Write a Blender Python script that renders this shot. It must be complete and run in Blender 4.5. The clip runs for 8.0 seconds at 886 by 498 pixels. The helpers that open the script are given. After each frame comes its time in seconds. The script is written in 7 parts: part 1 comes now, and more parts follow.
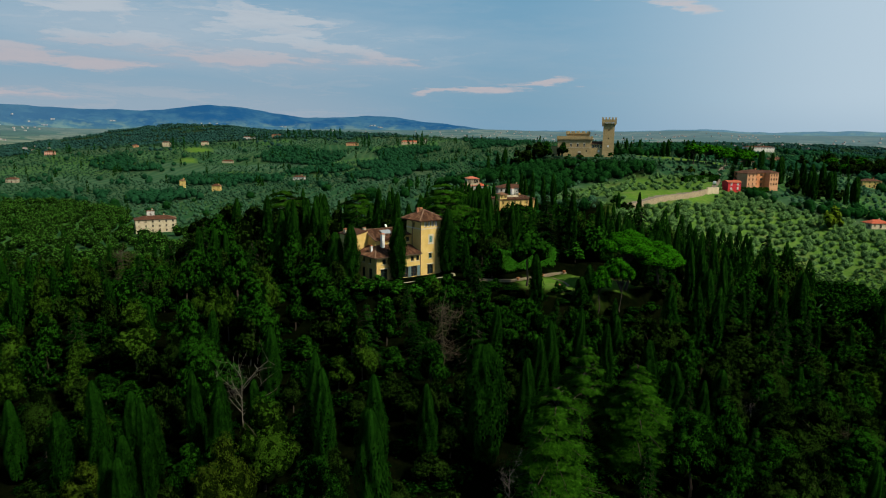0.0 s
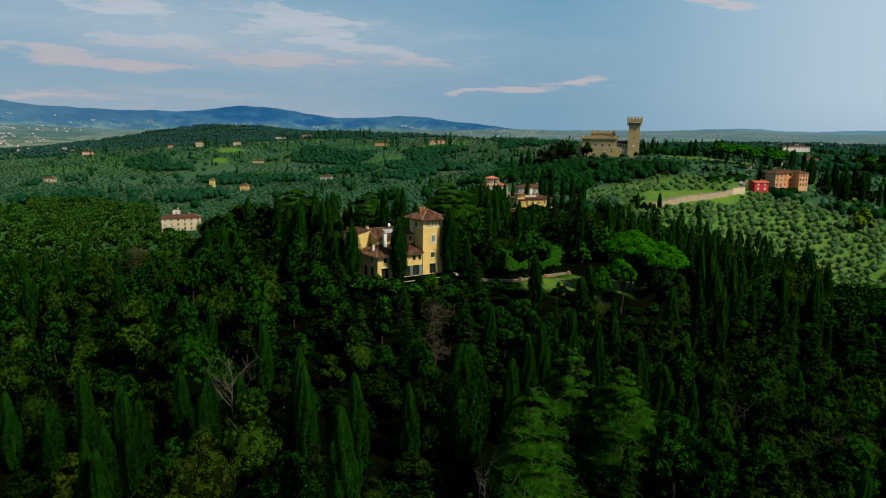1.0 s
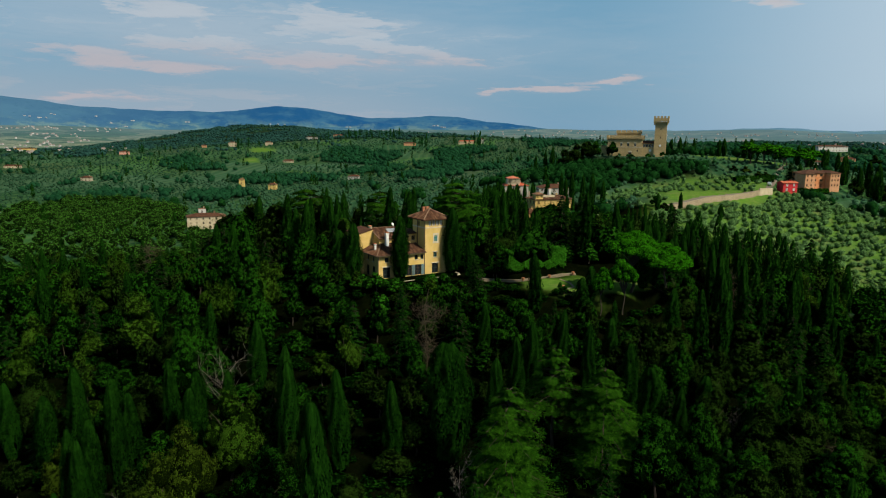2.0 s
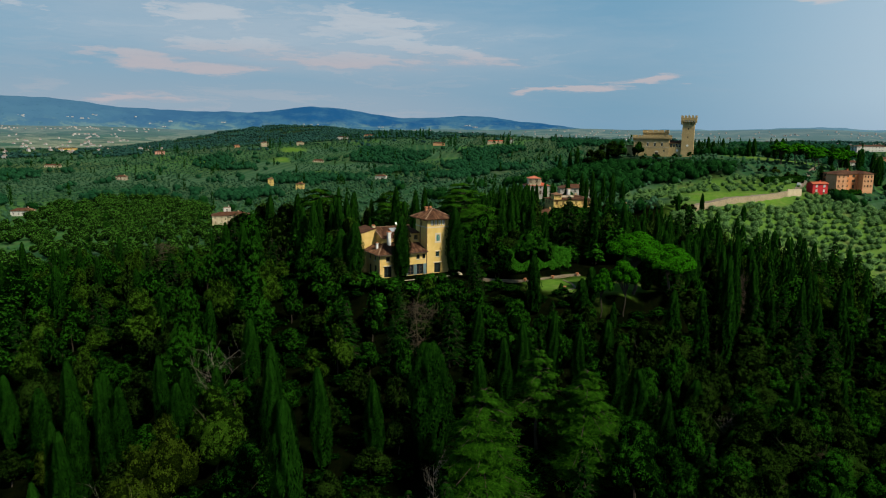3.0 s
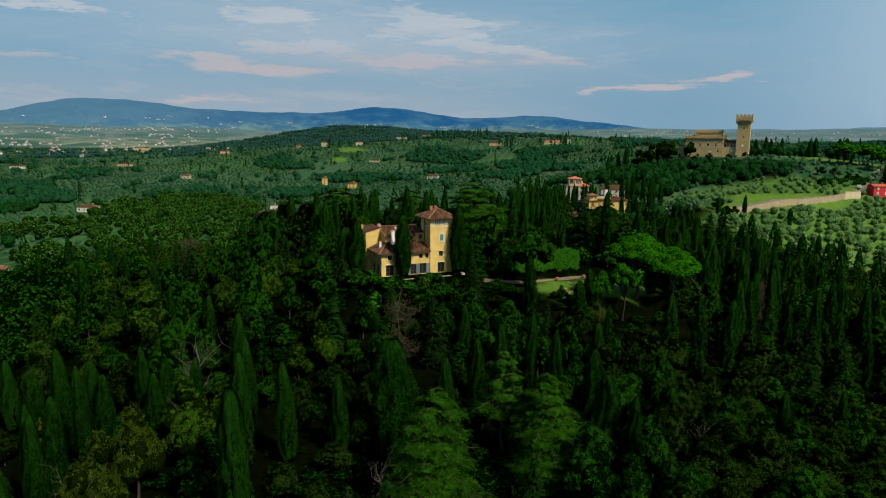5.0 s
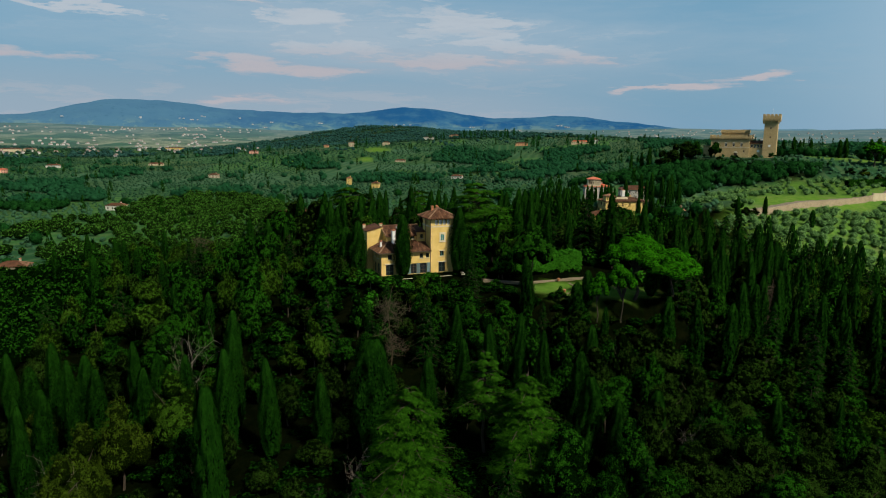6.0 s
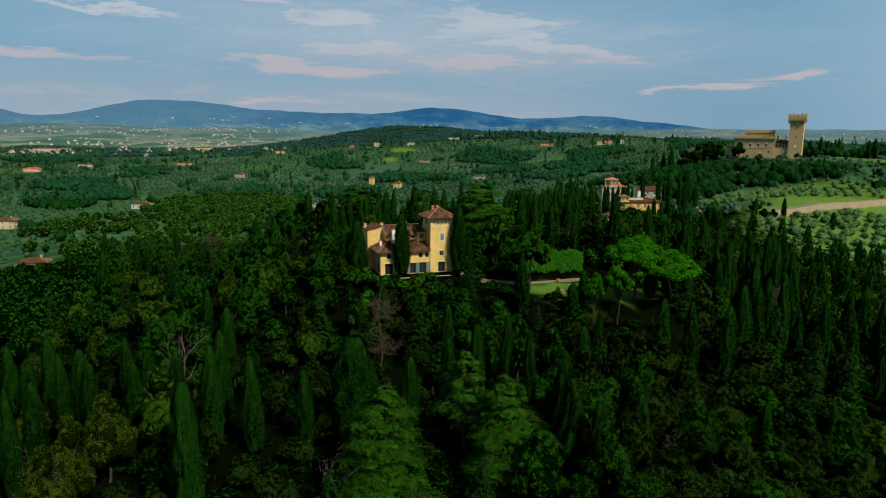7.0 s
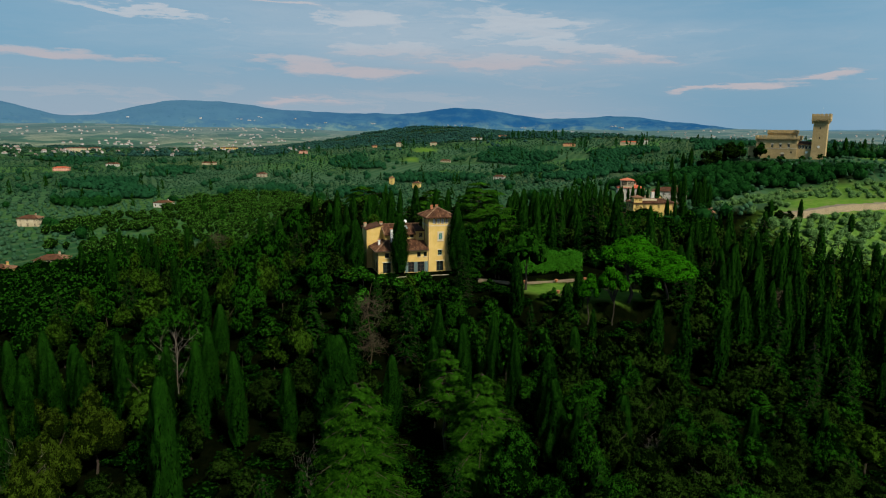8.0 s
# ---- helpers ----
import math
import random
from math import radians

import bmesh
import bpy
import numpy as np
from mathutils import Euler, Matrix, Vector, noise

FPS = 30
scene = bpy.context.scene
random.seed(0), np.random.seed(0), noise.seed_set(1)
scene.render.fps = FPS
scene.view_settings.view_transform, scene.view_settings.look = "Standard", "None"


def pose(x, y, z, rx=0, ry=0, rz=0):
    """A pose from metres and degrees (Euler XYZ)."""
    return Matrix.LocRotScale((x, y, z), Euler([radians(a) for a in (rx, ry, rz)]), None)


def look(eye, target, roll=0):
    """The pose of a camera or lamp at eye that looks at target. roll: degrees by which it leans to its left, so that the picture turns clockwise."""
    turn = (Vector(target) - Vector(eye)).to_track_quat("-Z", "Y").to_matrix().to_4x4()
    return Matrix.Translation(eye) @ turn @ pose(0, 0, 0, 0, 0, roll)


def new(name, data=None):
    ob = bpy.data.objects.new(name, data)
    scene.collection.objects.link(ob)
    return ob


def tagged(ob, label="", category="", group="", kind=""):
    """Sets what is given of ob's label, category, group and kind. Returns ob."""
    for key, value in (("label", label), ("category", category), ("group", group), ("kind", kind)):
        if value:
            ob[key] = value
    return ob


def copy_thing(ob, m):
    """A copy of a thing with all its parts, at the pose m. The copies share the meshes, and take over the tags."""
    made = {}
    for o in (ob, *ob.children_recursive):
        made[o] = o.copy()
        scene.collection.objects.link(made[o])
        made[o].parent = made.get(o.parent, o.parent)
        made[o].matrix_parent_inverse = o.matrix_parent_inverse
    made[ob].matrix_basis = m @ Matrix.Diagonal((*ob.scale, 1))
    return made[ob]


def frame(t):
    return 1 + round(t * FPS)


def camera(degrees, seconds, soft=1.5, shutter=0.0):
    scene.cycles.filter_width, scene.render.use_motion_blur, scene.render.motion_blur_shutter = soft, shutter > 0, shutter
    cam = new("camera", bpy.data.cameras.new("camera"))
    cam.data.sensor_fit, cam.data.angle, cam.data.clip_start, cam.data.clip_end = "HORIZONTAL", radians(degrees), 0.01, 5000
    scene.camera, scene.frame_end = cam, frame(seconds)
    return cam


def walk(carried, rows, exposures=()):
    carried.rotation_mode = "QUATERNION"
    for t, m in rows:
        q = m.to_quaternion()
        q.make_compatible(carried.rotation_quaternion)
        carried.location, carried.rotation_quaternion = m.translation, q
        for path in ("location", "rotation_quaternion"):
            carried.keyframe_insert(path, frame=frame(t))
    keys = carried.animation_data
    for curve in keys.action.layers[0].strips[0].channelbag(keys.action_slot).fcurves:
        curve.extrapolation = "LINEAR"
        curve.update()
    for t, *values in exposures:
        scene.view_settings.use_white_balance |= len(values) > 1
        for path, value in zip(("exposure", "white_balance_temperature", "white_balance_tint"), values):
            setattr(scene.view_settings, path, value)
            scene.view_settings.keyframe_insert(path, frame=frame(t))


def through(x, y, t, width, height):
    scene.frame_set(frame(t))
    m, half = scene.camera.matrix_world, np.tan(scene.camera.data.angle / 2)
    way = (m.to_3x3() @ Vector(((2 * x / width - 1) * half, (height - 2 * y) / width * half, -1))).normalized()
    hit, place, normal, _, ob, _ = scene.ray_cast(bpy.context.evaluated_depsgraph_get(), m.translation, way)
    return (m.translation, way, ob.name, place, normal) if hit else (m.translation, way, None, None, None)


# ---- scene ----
import functools

cam = camera(67.3, 8.0, soft=1.1)
PATH = [
    (0, (-0.965, -2.076, 32.790), (-0.4045, 96.5198, 15.8970), 0.77),
    (0.5, (2.450, -2.138, 32.785), (0.6849, 96.4116, 15.8661), 0.72),
    (1, (5.925, -2.117, 32.789), (1.7973, 96.3378, 15.8404), 0.67),
    (1.5, (9.441, -2.007, 32.800), (2.9264, 96.3016, 15.8197), 0.63),
    (2, (12.978, -1.804, 32.815), (4.0671, 96.3053, 15.8036), 0.59),
    (2.5, (16.522, -1.506, 32.833), (5.2155, 96.3506, 15.7915), 0.56),
    (3, (20.056, -1.111, 32.852), (6.3685, 96.4381, 15.7826), 0.54),
    (3.5, (23.567, -0.621, 32.869), (7.5244, 96.5676, 15.7759), 0.51),
    (4, (27.043, -0.039, 32.884), (8.6823, 96.7382, 15.7702), 0.50),
    (4.5, (30.475, 0.628, 32.894), (9.8425, 96.9480, 15.7640), 0.48),
    (5, (33.853, 1.375, 32.897), (11.0065, 97.1942, 15.7557), 0.47),
    (5.5, (37.171, 2.191, 32.892), (12.1766, 97.4734, 15.7434), 0.47),
    (6, (40.423, 3.066, 32.877), (13.3565, 97.7810, 15.7251), 0.47),
    (6.5, (43.606, 3.986, 32.851), (14.5507, 98.1120, 15.6986), 0.48),
    (7, (46.719, 4.936, 32.812), (15.7650, 98.4600, 15.6613), 0.49),
    (7.5, (49.760, 5.899, 32.760), (17.0061, 98.8183, 15.6106), 0.51),
    (8, (52.732, 6.856, 32.693), (18.2820, 99.1789, 15.5435), 0.53),
]
walk(cam, [(t, look(eye, target, roll)) for t, eye, target, roll in PATH])


# ---- light ----
SUN_AZ, SUN_EL = 122.0, 46.0  # degrees clockwise from +y, and above the horizon
scene.view_settings.exposure = 0.0
sun_way = Vector((math.sin(radians(SUN_AZ)) * math.cos(radians(SUN_EL)), math.cos(radians(SUN_AZ)) * math.cos(radians(SUN_EL)), math.sin(radians(SUN_EL))))
sun_data = bpy.data.lights.new("sun", "SUN")
sun_data.energy, sun_data.angle, sun_data.color = 5.0, radians(6), (1.0, 0.92, 0.76)
sun = new("sun", sun_data)
sun.matrix_world = look(sun_way * 300, (0, 0, 0))


class Nodes:
    """A small helper to write node trees in few lines."""

    def __init__(self, tree):
        self.tree = tree
        tree.nodes.clear()

    def add(self, kind, **inputs):
        node = self.tree.nodes.new(kind)
        for key, value in inputs.items():
            slot = node.inputs[int(key[1:])] if key[0] == "i" and key[1:].isdigit() else node.inputs[key.replace("_", " ")]
            if isinstance(value, bpy.types.NodeSocket):
                self.tree.links.new(value, slot)
            else:
                slot.default_value = value
        return node

    def math(self, op, a, b=0.0, clamp=False):
        node = self.add("ShaderNodeMath", i0=a, i1=b)
        node.operation, node.use_clamp = op, clamp
        return node.outputs[0]

    def mix(self, fac, a, b, blend="MIX"):
        node = self.add("ShaderNodeMix")
        node.data_type, node.blend_type = "RGBA", blend
        for slot, value in ((0, fac), (6, a), (7, b)):
            if isinstance(value, bpy.types.NodeSocket):
                self.tree.links.new(value, node.inputs[slot])
            else:
                node.inputs[slot].default_value = value if slot == 0 or len(value) == 4 else (*value, 1)
        return node.outputs[2]

    def noise(self, where, scale, detail=3.0, rough=0.55):
        return self.add("ShaderNodeTexNoise", Vector=where, Scale=scale, Detail=detail, Roughness=rough).outputs["Fac"]

    def ramp(self, fac, lo, hi):
        node = self.add("ShaderNodeMapRange", i0=fac, i1=lo, i2=hi)
        node.interpolation_type = "SMOOTHSTEP"
        return node.outputs[0]


def sky():
    """Hazy blue sky with a thin veil and streaks of cloud."""
    world = bpy.data.worlds.new("sky")
    scene.world = world
    world.use_nodes = True
    n = Nodes(world.node_tree)
    heaven = n.add("ShaderNodeTexSky")
    heaven.sky_type, heaven.sun_disc = "NISHITA", False
    heaven.sun_elevation, heaven.sun_rotation = radians(SUN_EL), radians(SUN_AZ)
    heaven.air_density, heaven.dust_density = 1.2, 2.0
    way = n.add("ShaderNodeTexCoord").outputs["Generated"]
    xyz = n.add("ShaderNodeSeparateXYZ", Vector=way).outputs
    az = n.math("MULTIPLY", n.math("ARCTAN2", xyz[0], xyz[1]), 57.3)
    el = n.math("MULTIPLY", n.math("ARCSINE", xyz[2]), 57.3)
    flat = n.add("ShaderNodeCombineXYZ", X=n.math("MULTIPLY", az, 0.045), Y=n.math("MULTIPLY", el, 0.26)).outputs[0]
    bend = n.add("ShaderNodeSeparateXYZ", Vector=n.add("ShaderNodeTexNoise", Vector=flat, Scale=2.0, Detail=6.0, Roughness=0.6).outputs["Color"]).outputs
    drift = n.math("ADD", az, n.math("MULTIPLY", n.math("SUBTRACT", bend[0], 0.5), 26.0))
    lift = n.math("ADD", el, n.math("MULTIPLY", n.math("SUBTRACT", bend[1], 0.5), 3.4))
    warped = n.add("ShaderNodeCombineXYZ", X=n.math("MULTIPLY", drift, 0.045), Y=n.math("MULTIPLY", lift, 0.26))
    wisps = n.noise(warped.outputs[0], 2.4, 8.0, 0.62)
    fine = n.noise(warped.outputs[0], 8.0, 7.0, 0.68)

    def streak(a, e, wa, we, tilt=0.0):
        da = n.math("MULTIPLY", n.math("SUBTRACT", drift, a), 1 / wa)
        up = n.math("SUBTRACT", n.math("SUBTRACT", lift, e), n.math("MULTIPLY", n.math("SUBTRACT", drift, a), tilt))
        de = n.math("MULTIPLY", up, 1 / we)
        return n.math("POWER", 2.718, n.math("MULTIPLY", n.math("ADD", n.math("MULTIPLY", da, da), n.math("MULTIPLY", de, de)), -1.0))

    def most(*parts):
        return functools.reduce(lambda a, b: n.math("MAXIMUM", a, b), parts)

    # the broad cloud over the far hills, its bands and lower edge, and a lone streak beside the castle
    body = most(streak(-16.0, 9.0, 4.6, 1.5, -0.05), streak(-27.5, 9.0, 5.6, 0.62, -0.02), streak(-10.5, 7.4, 7.0, 0.9, -0.16), streak(-31.5, 10.6, 2.4, 0.3), streak(-20.0, 11.0, 2.6, 0.35))
    bands = most(streak(-25.0, 6.9, 9.5, 0.50, 0.02), streak(-29.0, 5.3, 8.5, 0.62, -0.03), streak(-16.0, 6.0, 8.0, 0.8, -0.03), streak(-50.0, 5.6, 7.0, 0.5), streak(-44.0, 8.8, 5.0, 0.25, -0.06), streak(-33.0, 2.6, 4.0, 0.45))
    lone = most(streak(8.2, 4.5, 3.4, 0.42, 0.03), streak(2.4, 3.75, 4.6, 0.30, 0.05), streak(19.0, 10.2, 2.4, 0.55), streak(-33.5, 9.9, 4.5, 0.2, -0.06))
    veil = n.math("MULTIPLY", most(streak(-20.0, 7.0, 26.0, 4.2, -0.06), n.math("MULTIPLY", n.ramp(el, 8.0, 1.5), n.ramp(az, 10.0, -16.0))), 0.95)
    cover = most(body, n.math("MULTIPLY", bands, 0.9), n.math("MULTIPLY", lone, 0.95))
    ragged = n.math("ADD", n.math("MULTIPLY", n.math("SUBTRACT", wisps, 0.5), 1.6), n.math("MULTIPLY", n.math("SUBTRACT", fine, 0.5), 0.7))
    thick = n.math("MULTIPLY", n.ramp(n.math("ADD", cover, ragged), 0.12, 0.78), n.ramp(cover, 0.03, 0.35))
    thin = n.math("MULTIPLY", veil, n.ramp(n.math("ADD", wisps, n.math("MULTIPLY", fine, 0.3)), 0.46, 0.82))
    cloud = most(n.math("MULTIPLY", thick, 0.92), thin, n.math("MULTIPLY", veil, 0.66))
    glow = n.ramp(az, 4.0, 36.0)
    blue = n.mix(0.012, (0.122, 0.300, 0.450), heaven.outputs[0])
    hazy = n.mix(n.math("MULTIPLY", glow, 0.92), blue, (0.50, 0.62, 0.72))
    hazy = n.mix(n.math("MULTIPLY", n.ramp(el, 3.5, 0.0), 0.35), hazy, (0.27, 0.40, 0.53))
    warm = n.mix(n.ramp(el, 3.5, 8.0), (0.405, 0.445, 0.505), (0.53, 0.565, 0.61))
    warm = n.mix(n.math("MULTIPLY", thick, n.ramp(el, 7.5, 5.0)), warm, (0.53, 0.47, 0.49))
    warm = n.mix(n.math("MULTIPLY", lone, 0.6), warm, (0.58, 0.50, 0.50))
    warm = n.mix(n.math("MULTIPLY", n.ramp(fine, 0.45, 0.7), 0.25), warm, (0.36, 0.41, 0.48))
    shown = n.mix(n.math("MULTIPLY", cloud, 0.86), hazy, warm)
    shown = n.mix(n.ramp(el, 13.0, 45.0), shown, (0.038, 0.084, 0.150))
    out = n.add("ShaderNodeBackground", Color=shown, Strength=1.0)
    n.add("ShaderNodeOutputWorld", Surface=out.outputs[0])


sky()


# ---- materials ----
def finish(n, color, rough=0.8, bump=None, strength=0.3, dist=0.05, metal=0.0, spec=0.3):
    surface = n.add("ShaderNodeBsdfPrincipled", Roughness=rough, Metallic=metal)
    if isinstance(color, bpy.types.NodeSocket):
        n.tree.links.new(color, surface.inputs["Base Color"])
    else:
        surface.inputs["Base Color"].default_value = (*color, 1)
    surface.inputs["Specular IOR Level"].default_value = spec
    if bump is not None:
        b = n.add("ShaderNodeBump", Height=bump, Strength=strength, Distance=dist)
        n.tree.links.new(b.outputs[0], surface.inputs["Normal"])
    return surface


def material(name):
    mat = bpy.data.materials.new(name)
    mat.use_nodes = True
    return mat, Nodes(mat.node_tree)


def foliage(name, dark, mid, light, through=0.13, patch=0.22, gap_shade=0.28, within=0.55):
    """Leaves: hue differs from tree to tree, within the crown and from leaf to leaf."""
    mat, n = material(name)
    where = n.add("ShaderNodeNewGeometry")
    each = n.add("ShaderNodeObjectInfo").outputs["Random"]
    broad = n.noise(where.outputs["Position"], patch, 3.0)
    fac = n.math("ADD", n.math("MULTIPLY", each, 0.7), n.math("MULTIPLY", n.ramp(broad, 0.3, 0.7), 0.3))
    color = n.mix(n.ramp(fac, 0.1, 0.9), [c * 0.8 for c in dark], [c * 1.15 for c in mid])
    sprays = n.ramp(n.noise(where.outputs["Position"], 1.3, 2.0), 0.40, 0.66)
    leaf = n.ramp(where.outputs["Random Per Island"], 0.35, 1.0)
    color = n.mix(n.math("ADD", n.math("MULTIPLY", leaf, 0.30), n.math("MULTIPLY", sprays, 0.45)), color, light)
    face = finish(n, color, 0.85, spec=0.0)
    back = n.add("ShaderNodeBsdfTranslucent", Color=color)
    both = n.add("ShaderNodeMixShader", i0=through, i1=face.outputs[0], i2=back.outputs[0])
    n.add("ShaderNodeOutputMaterial", Surface=both.outputs[0])
    # Inner leaves are darkened to put the crown's own shade into their colour.
    INSIDE[name] = packed_leaves(name + "_shaded_inside", [c * within for c in dark], [c * within for c in mid], patch, gap_shade)
    return mat


INSIDE = {}  # the packed inner foliage that goes with each kind of leaf


def packed_leaves(name, dark, mid, patch, gap_shade):
    """Foliage within the crown: small clumps of leaves, the shade between them painted dark."""
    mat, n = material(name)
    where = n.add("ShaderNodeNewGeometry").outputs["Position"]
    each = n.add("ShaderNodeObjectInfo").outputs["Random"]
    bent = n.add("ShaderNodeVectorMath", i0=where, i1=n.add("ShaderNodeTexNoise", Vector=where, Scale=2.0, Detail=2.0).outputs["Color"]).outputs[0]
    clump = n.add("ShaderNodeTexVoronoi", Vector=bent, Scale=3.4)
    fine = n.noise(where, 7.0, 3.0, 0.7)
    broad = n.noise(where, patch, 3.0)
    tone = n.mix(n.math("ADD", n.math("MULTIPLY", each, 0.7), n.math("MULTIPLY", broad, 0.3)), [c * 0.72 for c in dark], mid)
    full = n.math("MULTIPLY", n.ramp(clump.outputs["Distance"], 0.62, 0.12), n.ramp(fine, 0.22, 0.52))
    # Gaps between clumps get a near-black leaf tone as painted shade.
    shade = n.mix(full, [c * gap_shade for c in dark], tone)
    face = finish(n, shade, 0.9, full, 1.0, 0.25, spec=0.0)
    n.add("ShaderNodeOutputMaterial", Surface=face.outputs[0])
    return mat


def plain(name, color, other, scale=2.0, rough=0.85, bump=0.3, dist=0.03, fine=18.0, spec=0.25, metal=0.0):
    """A matt surface that varies at two scales, with fine relief."""
    mat, n = material(name)
    where = n.add("ShaderNodeNewGeometry").outputs["Position"]
    wide = n.ramp(n.noise(where, scale, 4.0), 0.32, 0.70)
    grain = n.noise(where, fine, 3.0)
    shade = n.mix(wide, color, other)
    shade = n.mix(n.math("MULTIPLY", n.ramp(grain, 0.45, 0.75), 0.35), shade, [c * 0.7 for c in color])
    face = finish(n, shade, rough, grain, bump, dist, metal, spec)
    n.add("ShaderNodeOutputMaterial", Surface=face.outputs[0])
    return mat


def glass(name, color=(0.015, 0.02, 0.022), rough=0.08):
    mat, n = material(name)
    face = finish(n, color, rough, spec=0.5)
    n.add("ShaderNodeOutputMaterial", Surface=face.outputs[0])
    return mat


def ground_material():
    """Earth, woodland floor with tree shade painted in, and fields; the meadow attribute names where grass is mown or
    grazed.
    """
    mat, n = material("ground")
    where = n.add("ShaderNodeNewGeometry").outputs["Position"]
    cells = n.add("ShaderNodeTexVoronoi", Vector=where, Scale=0.0085)
    hue = n.add("ShaderNodeSeparateXYZ", Vector=cells.outputs["Color"]).outputs
    patches = n.noise(where, 0.012, 5.0)
    grain = n.noise(where, 0.35, 5.0, 0.7)
    field = n.mix(n.ramp(hue[0], 0.1, 0.9), (0.021, 0.074, 0.031), (0.043, 0.102, 0.056))
    field = n.mix(n.math("MULTIPLY", n.ramp(hue[1], 0.55, 0.95), 0.8), field, (0.046, 0.132, 0.030))
    field = n.mix(n.math("MULTIPLY", n.ramp(hue[2], 0.75, 1.0), 0.7), field, (0.068, 0.088, 0.052))
    field = n.mix(n.math("MULTIPLY", n.ramp(patches, 0.40, 0.66), 0.45), field, (0.032, 0.064, 0.016))
    # Near-black floor: the shade under the trees is painted into the ground.
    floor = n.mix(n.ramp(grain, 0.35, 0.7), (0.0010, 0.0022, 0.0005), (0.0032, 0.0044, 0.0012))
    grass = n.mix(n.ramp(grain, 0.35, 0.7), (0.062, 0.145, 0.016), (0.115, 0.205, 0.030))
    grass = n.mix(n.math("MULTIPLY", n.ramp(n.noise(where, 0.06, 4.0, 0.65), 0.50, 0.68), 0.6), grass, (0.150, 0.165, 0.060))
    wooded = n.add("ShaderNodeAttribute")
    wooded.attribute_name = "wooded"
    meadow = n.add("ShaderNodeAttribute")
    meadow.attribute_name = "meadow"
    # terrace banks and mown strips along the slopes
    line = n.add("ShaderNodeTexWave", Vector=n.add("ShaderNodeVectorMath", i0=where, i1=n.add("ShaderNodeTexNoise", Vector=where, Scale=0.01, Detail=2.0).outputs["Color"]).outputs[0], Scale=0.022, Distortion=9.0, Detail=3.0, i4=0.35).outputs["Fac"]
    field = n.mix(n.math("MULTIPLY", n.ramp(line, 0.72, 0.95), 0.35), field, (0.020, 0.050, 0.016))
    field = n.mix(n.math("MULTIPLY", n.ramp(line, 0.30, 0.08), 0.40), field, (0.075, 0.115, 0.045))
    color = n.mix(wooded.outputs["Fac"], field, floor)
    color = n.mix(meadow.outputs["Fac"], color, grass)
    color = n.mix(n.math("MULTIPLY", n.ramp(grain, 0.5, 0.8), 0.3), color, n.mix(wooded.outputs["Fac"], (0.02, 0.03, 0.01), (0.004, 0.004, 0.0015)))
    face = finish(n, color, 1.0, grain, 0.6, 0.4, spec=0.0)
    n.add("ShaderNodeOutputMaterial", Surface=face.outputs[0])
    return mat


M_GROUND = ground_material()
L_CYPRESS = foliage("cypress_leaves", (0.0023, 0.0135, 0.0012), (0.0045, 0.0240, 0.0019), (0.0115, 0.0500, 0.0040), 0.12, within=0.95)
L_OAK = foliage("oak_leaves", (0.0045, 0.0252, 0.0022), (0.0108, 0.0519, 0.0031), (0.0267, 0.1134, 0.0077))
L_HOLM = foliage("holm_oak_leaves", (0.0052, 0.0160, 0.0020), (0.0123, 0.0310, 0.0036), (0.0299, 0.0660, 0.0093), 0.14)
L_DRY = foliage("dry_leaves", (0.0165, 0.0347, 0.0030), (0.0308, 0.0567, 0.0048), (0.0583, 0.0945, 0.0090), within=0.8)
L_LIGHT = foliage("light_oak_leaves", (0.0193, 0.0560, 0.0040), (0.0319, 0.0800, 0.0062), (0.0540, 0.1150, 0.0106))
L_LIME = foliage("lime_leaves", (0.0800, 0.1470, 0.0080), (0.1024, 0.1770, 0.0096), (0.1520, 0.2250, 0.0144))
L_CEDAR = foliage("cedar_needles", (0.0056, 0.0272, 0.0013), (0.0112, 0.0485, 0.0026), (0.0392, 0.1261, 0.0079), 0.2)
L_PINE = foliage("pine_needles", (0.0140, 0.0941, 0.0022), (0.0216, 0.1254, 0.0031), (0.0382, 0.1881, 0.0059), 0.15)
L_OLIVE = foliage("olive_leaves", (0.082, 0.180, 0.050), (0.122, 0.245, 0.078), (0.185, 0.335, 0.118), 0.3, gap_shade=0.75, within=0.8)
# Bluer copy of the olive leaves, with distance haze painted into the colour.
L_OLIVE_HAZED = foliage("hazed_olive_leaves", (0.0270, 0.0830, 0.0390), (0.0400, 0.1090, 0.0530), (0.0600, 0.1450, 0.0760), 0.3, gap_shade=0.8)
L_BRIGHT = foliage("garden_leaves", (0.0174, 0.0836, 0.0052), (0.0260, 0.1232, 0.0073), (0.0434, 0.1846, 0.0116))
L_VALLEY = foliage("valley_leaves", (0.0190, 0.0680, 0.0090), (0.0380, 0.1120, 0.0140), (0.0660, 0.1620, 0.0220))
# Blue-green leaves: haze at the horizon is part of the colour.
L_HAZY = foliage("hazed_horizon_leaves", (0.0140, 0.0520, 0.0440), (0.0230, 0.0740, 0.0600), (0.0350, 0.1010, 0.0780), 0.1, 0.03, gap_shade=0.7)
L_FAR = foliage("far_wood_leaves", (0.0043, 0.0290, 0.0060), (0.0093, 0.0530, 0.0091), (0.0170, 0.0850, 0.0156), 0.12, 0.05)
# Extra blue in these slope leaves is painted haze.
L_SLOPE_HAZED = foliage("hazed_slope_leaves", (0.0050, 0.0310, 0.0140), (0.0100, 0.0530, 0.0200), (0.0190, 0.0820, 0.0310), 0.12, 0.05, gap_shade=0.7)
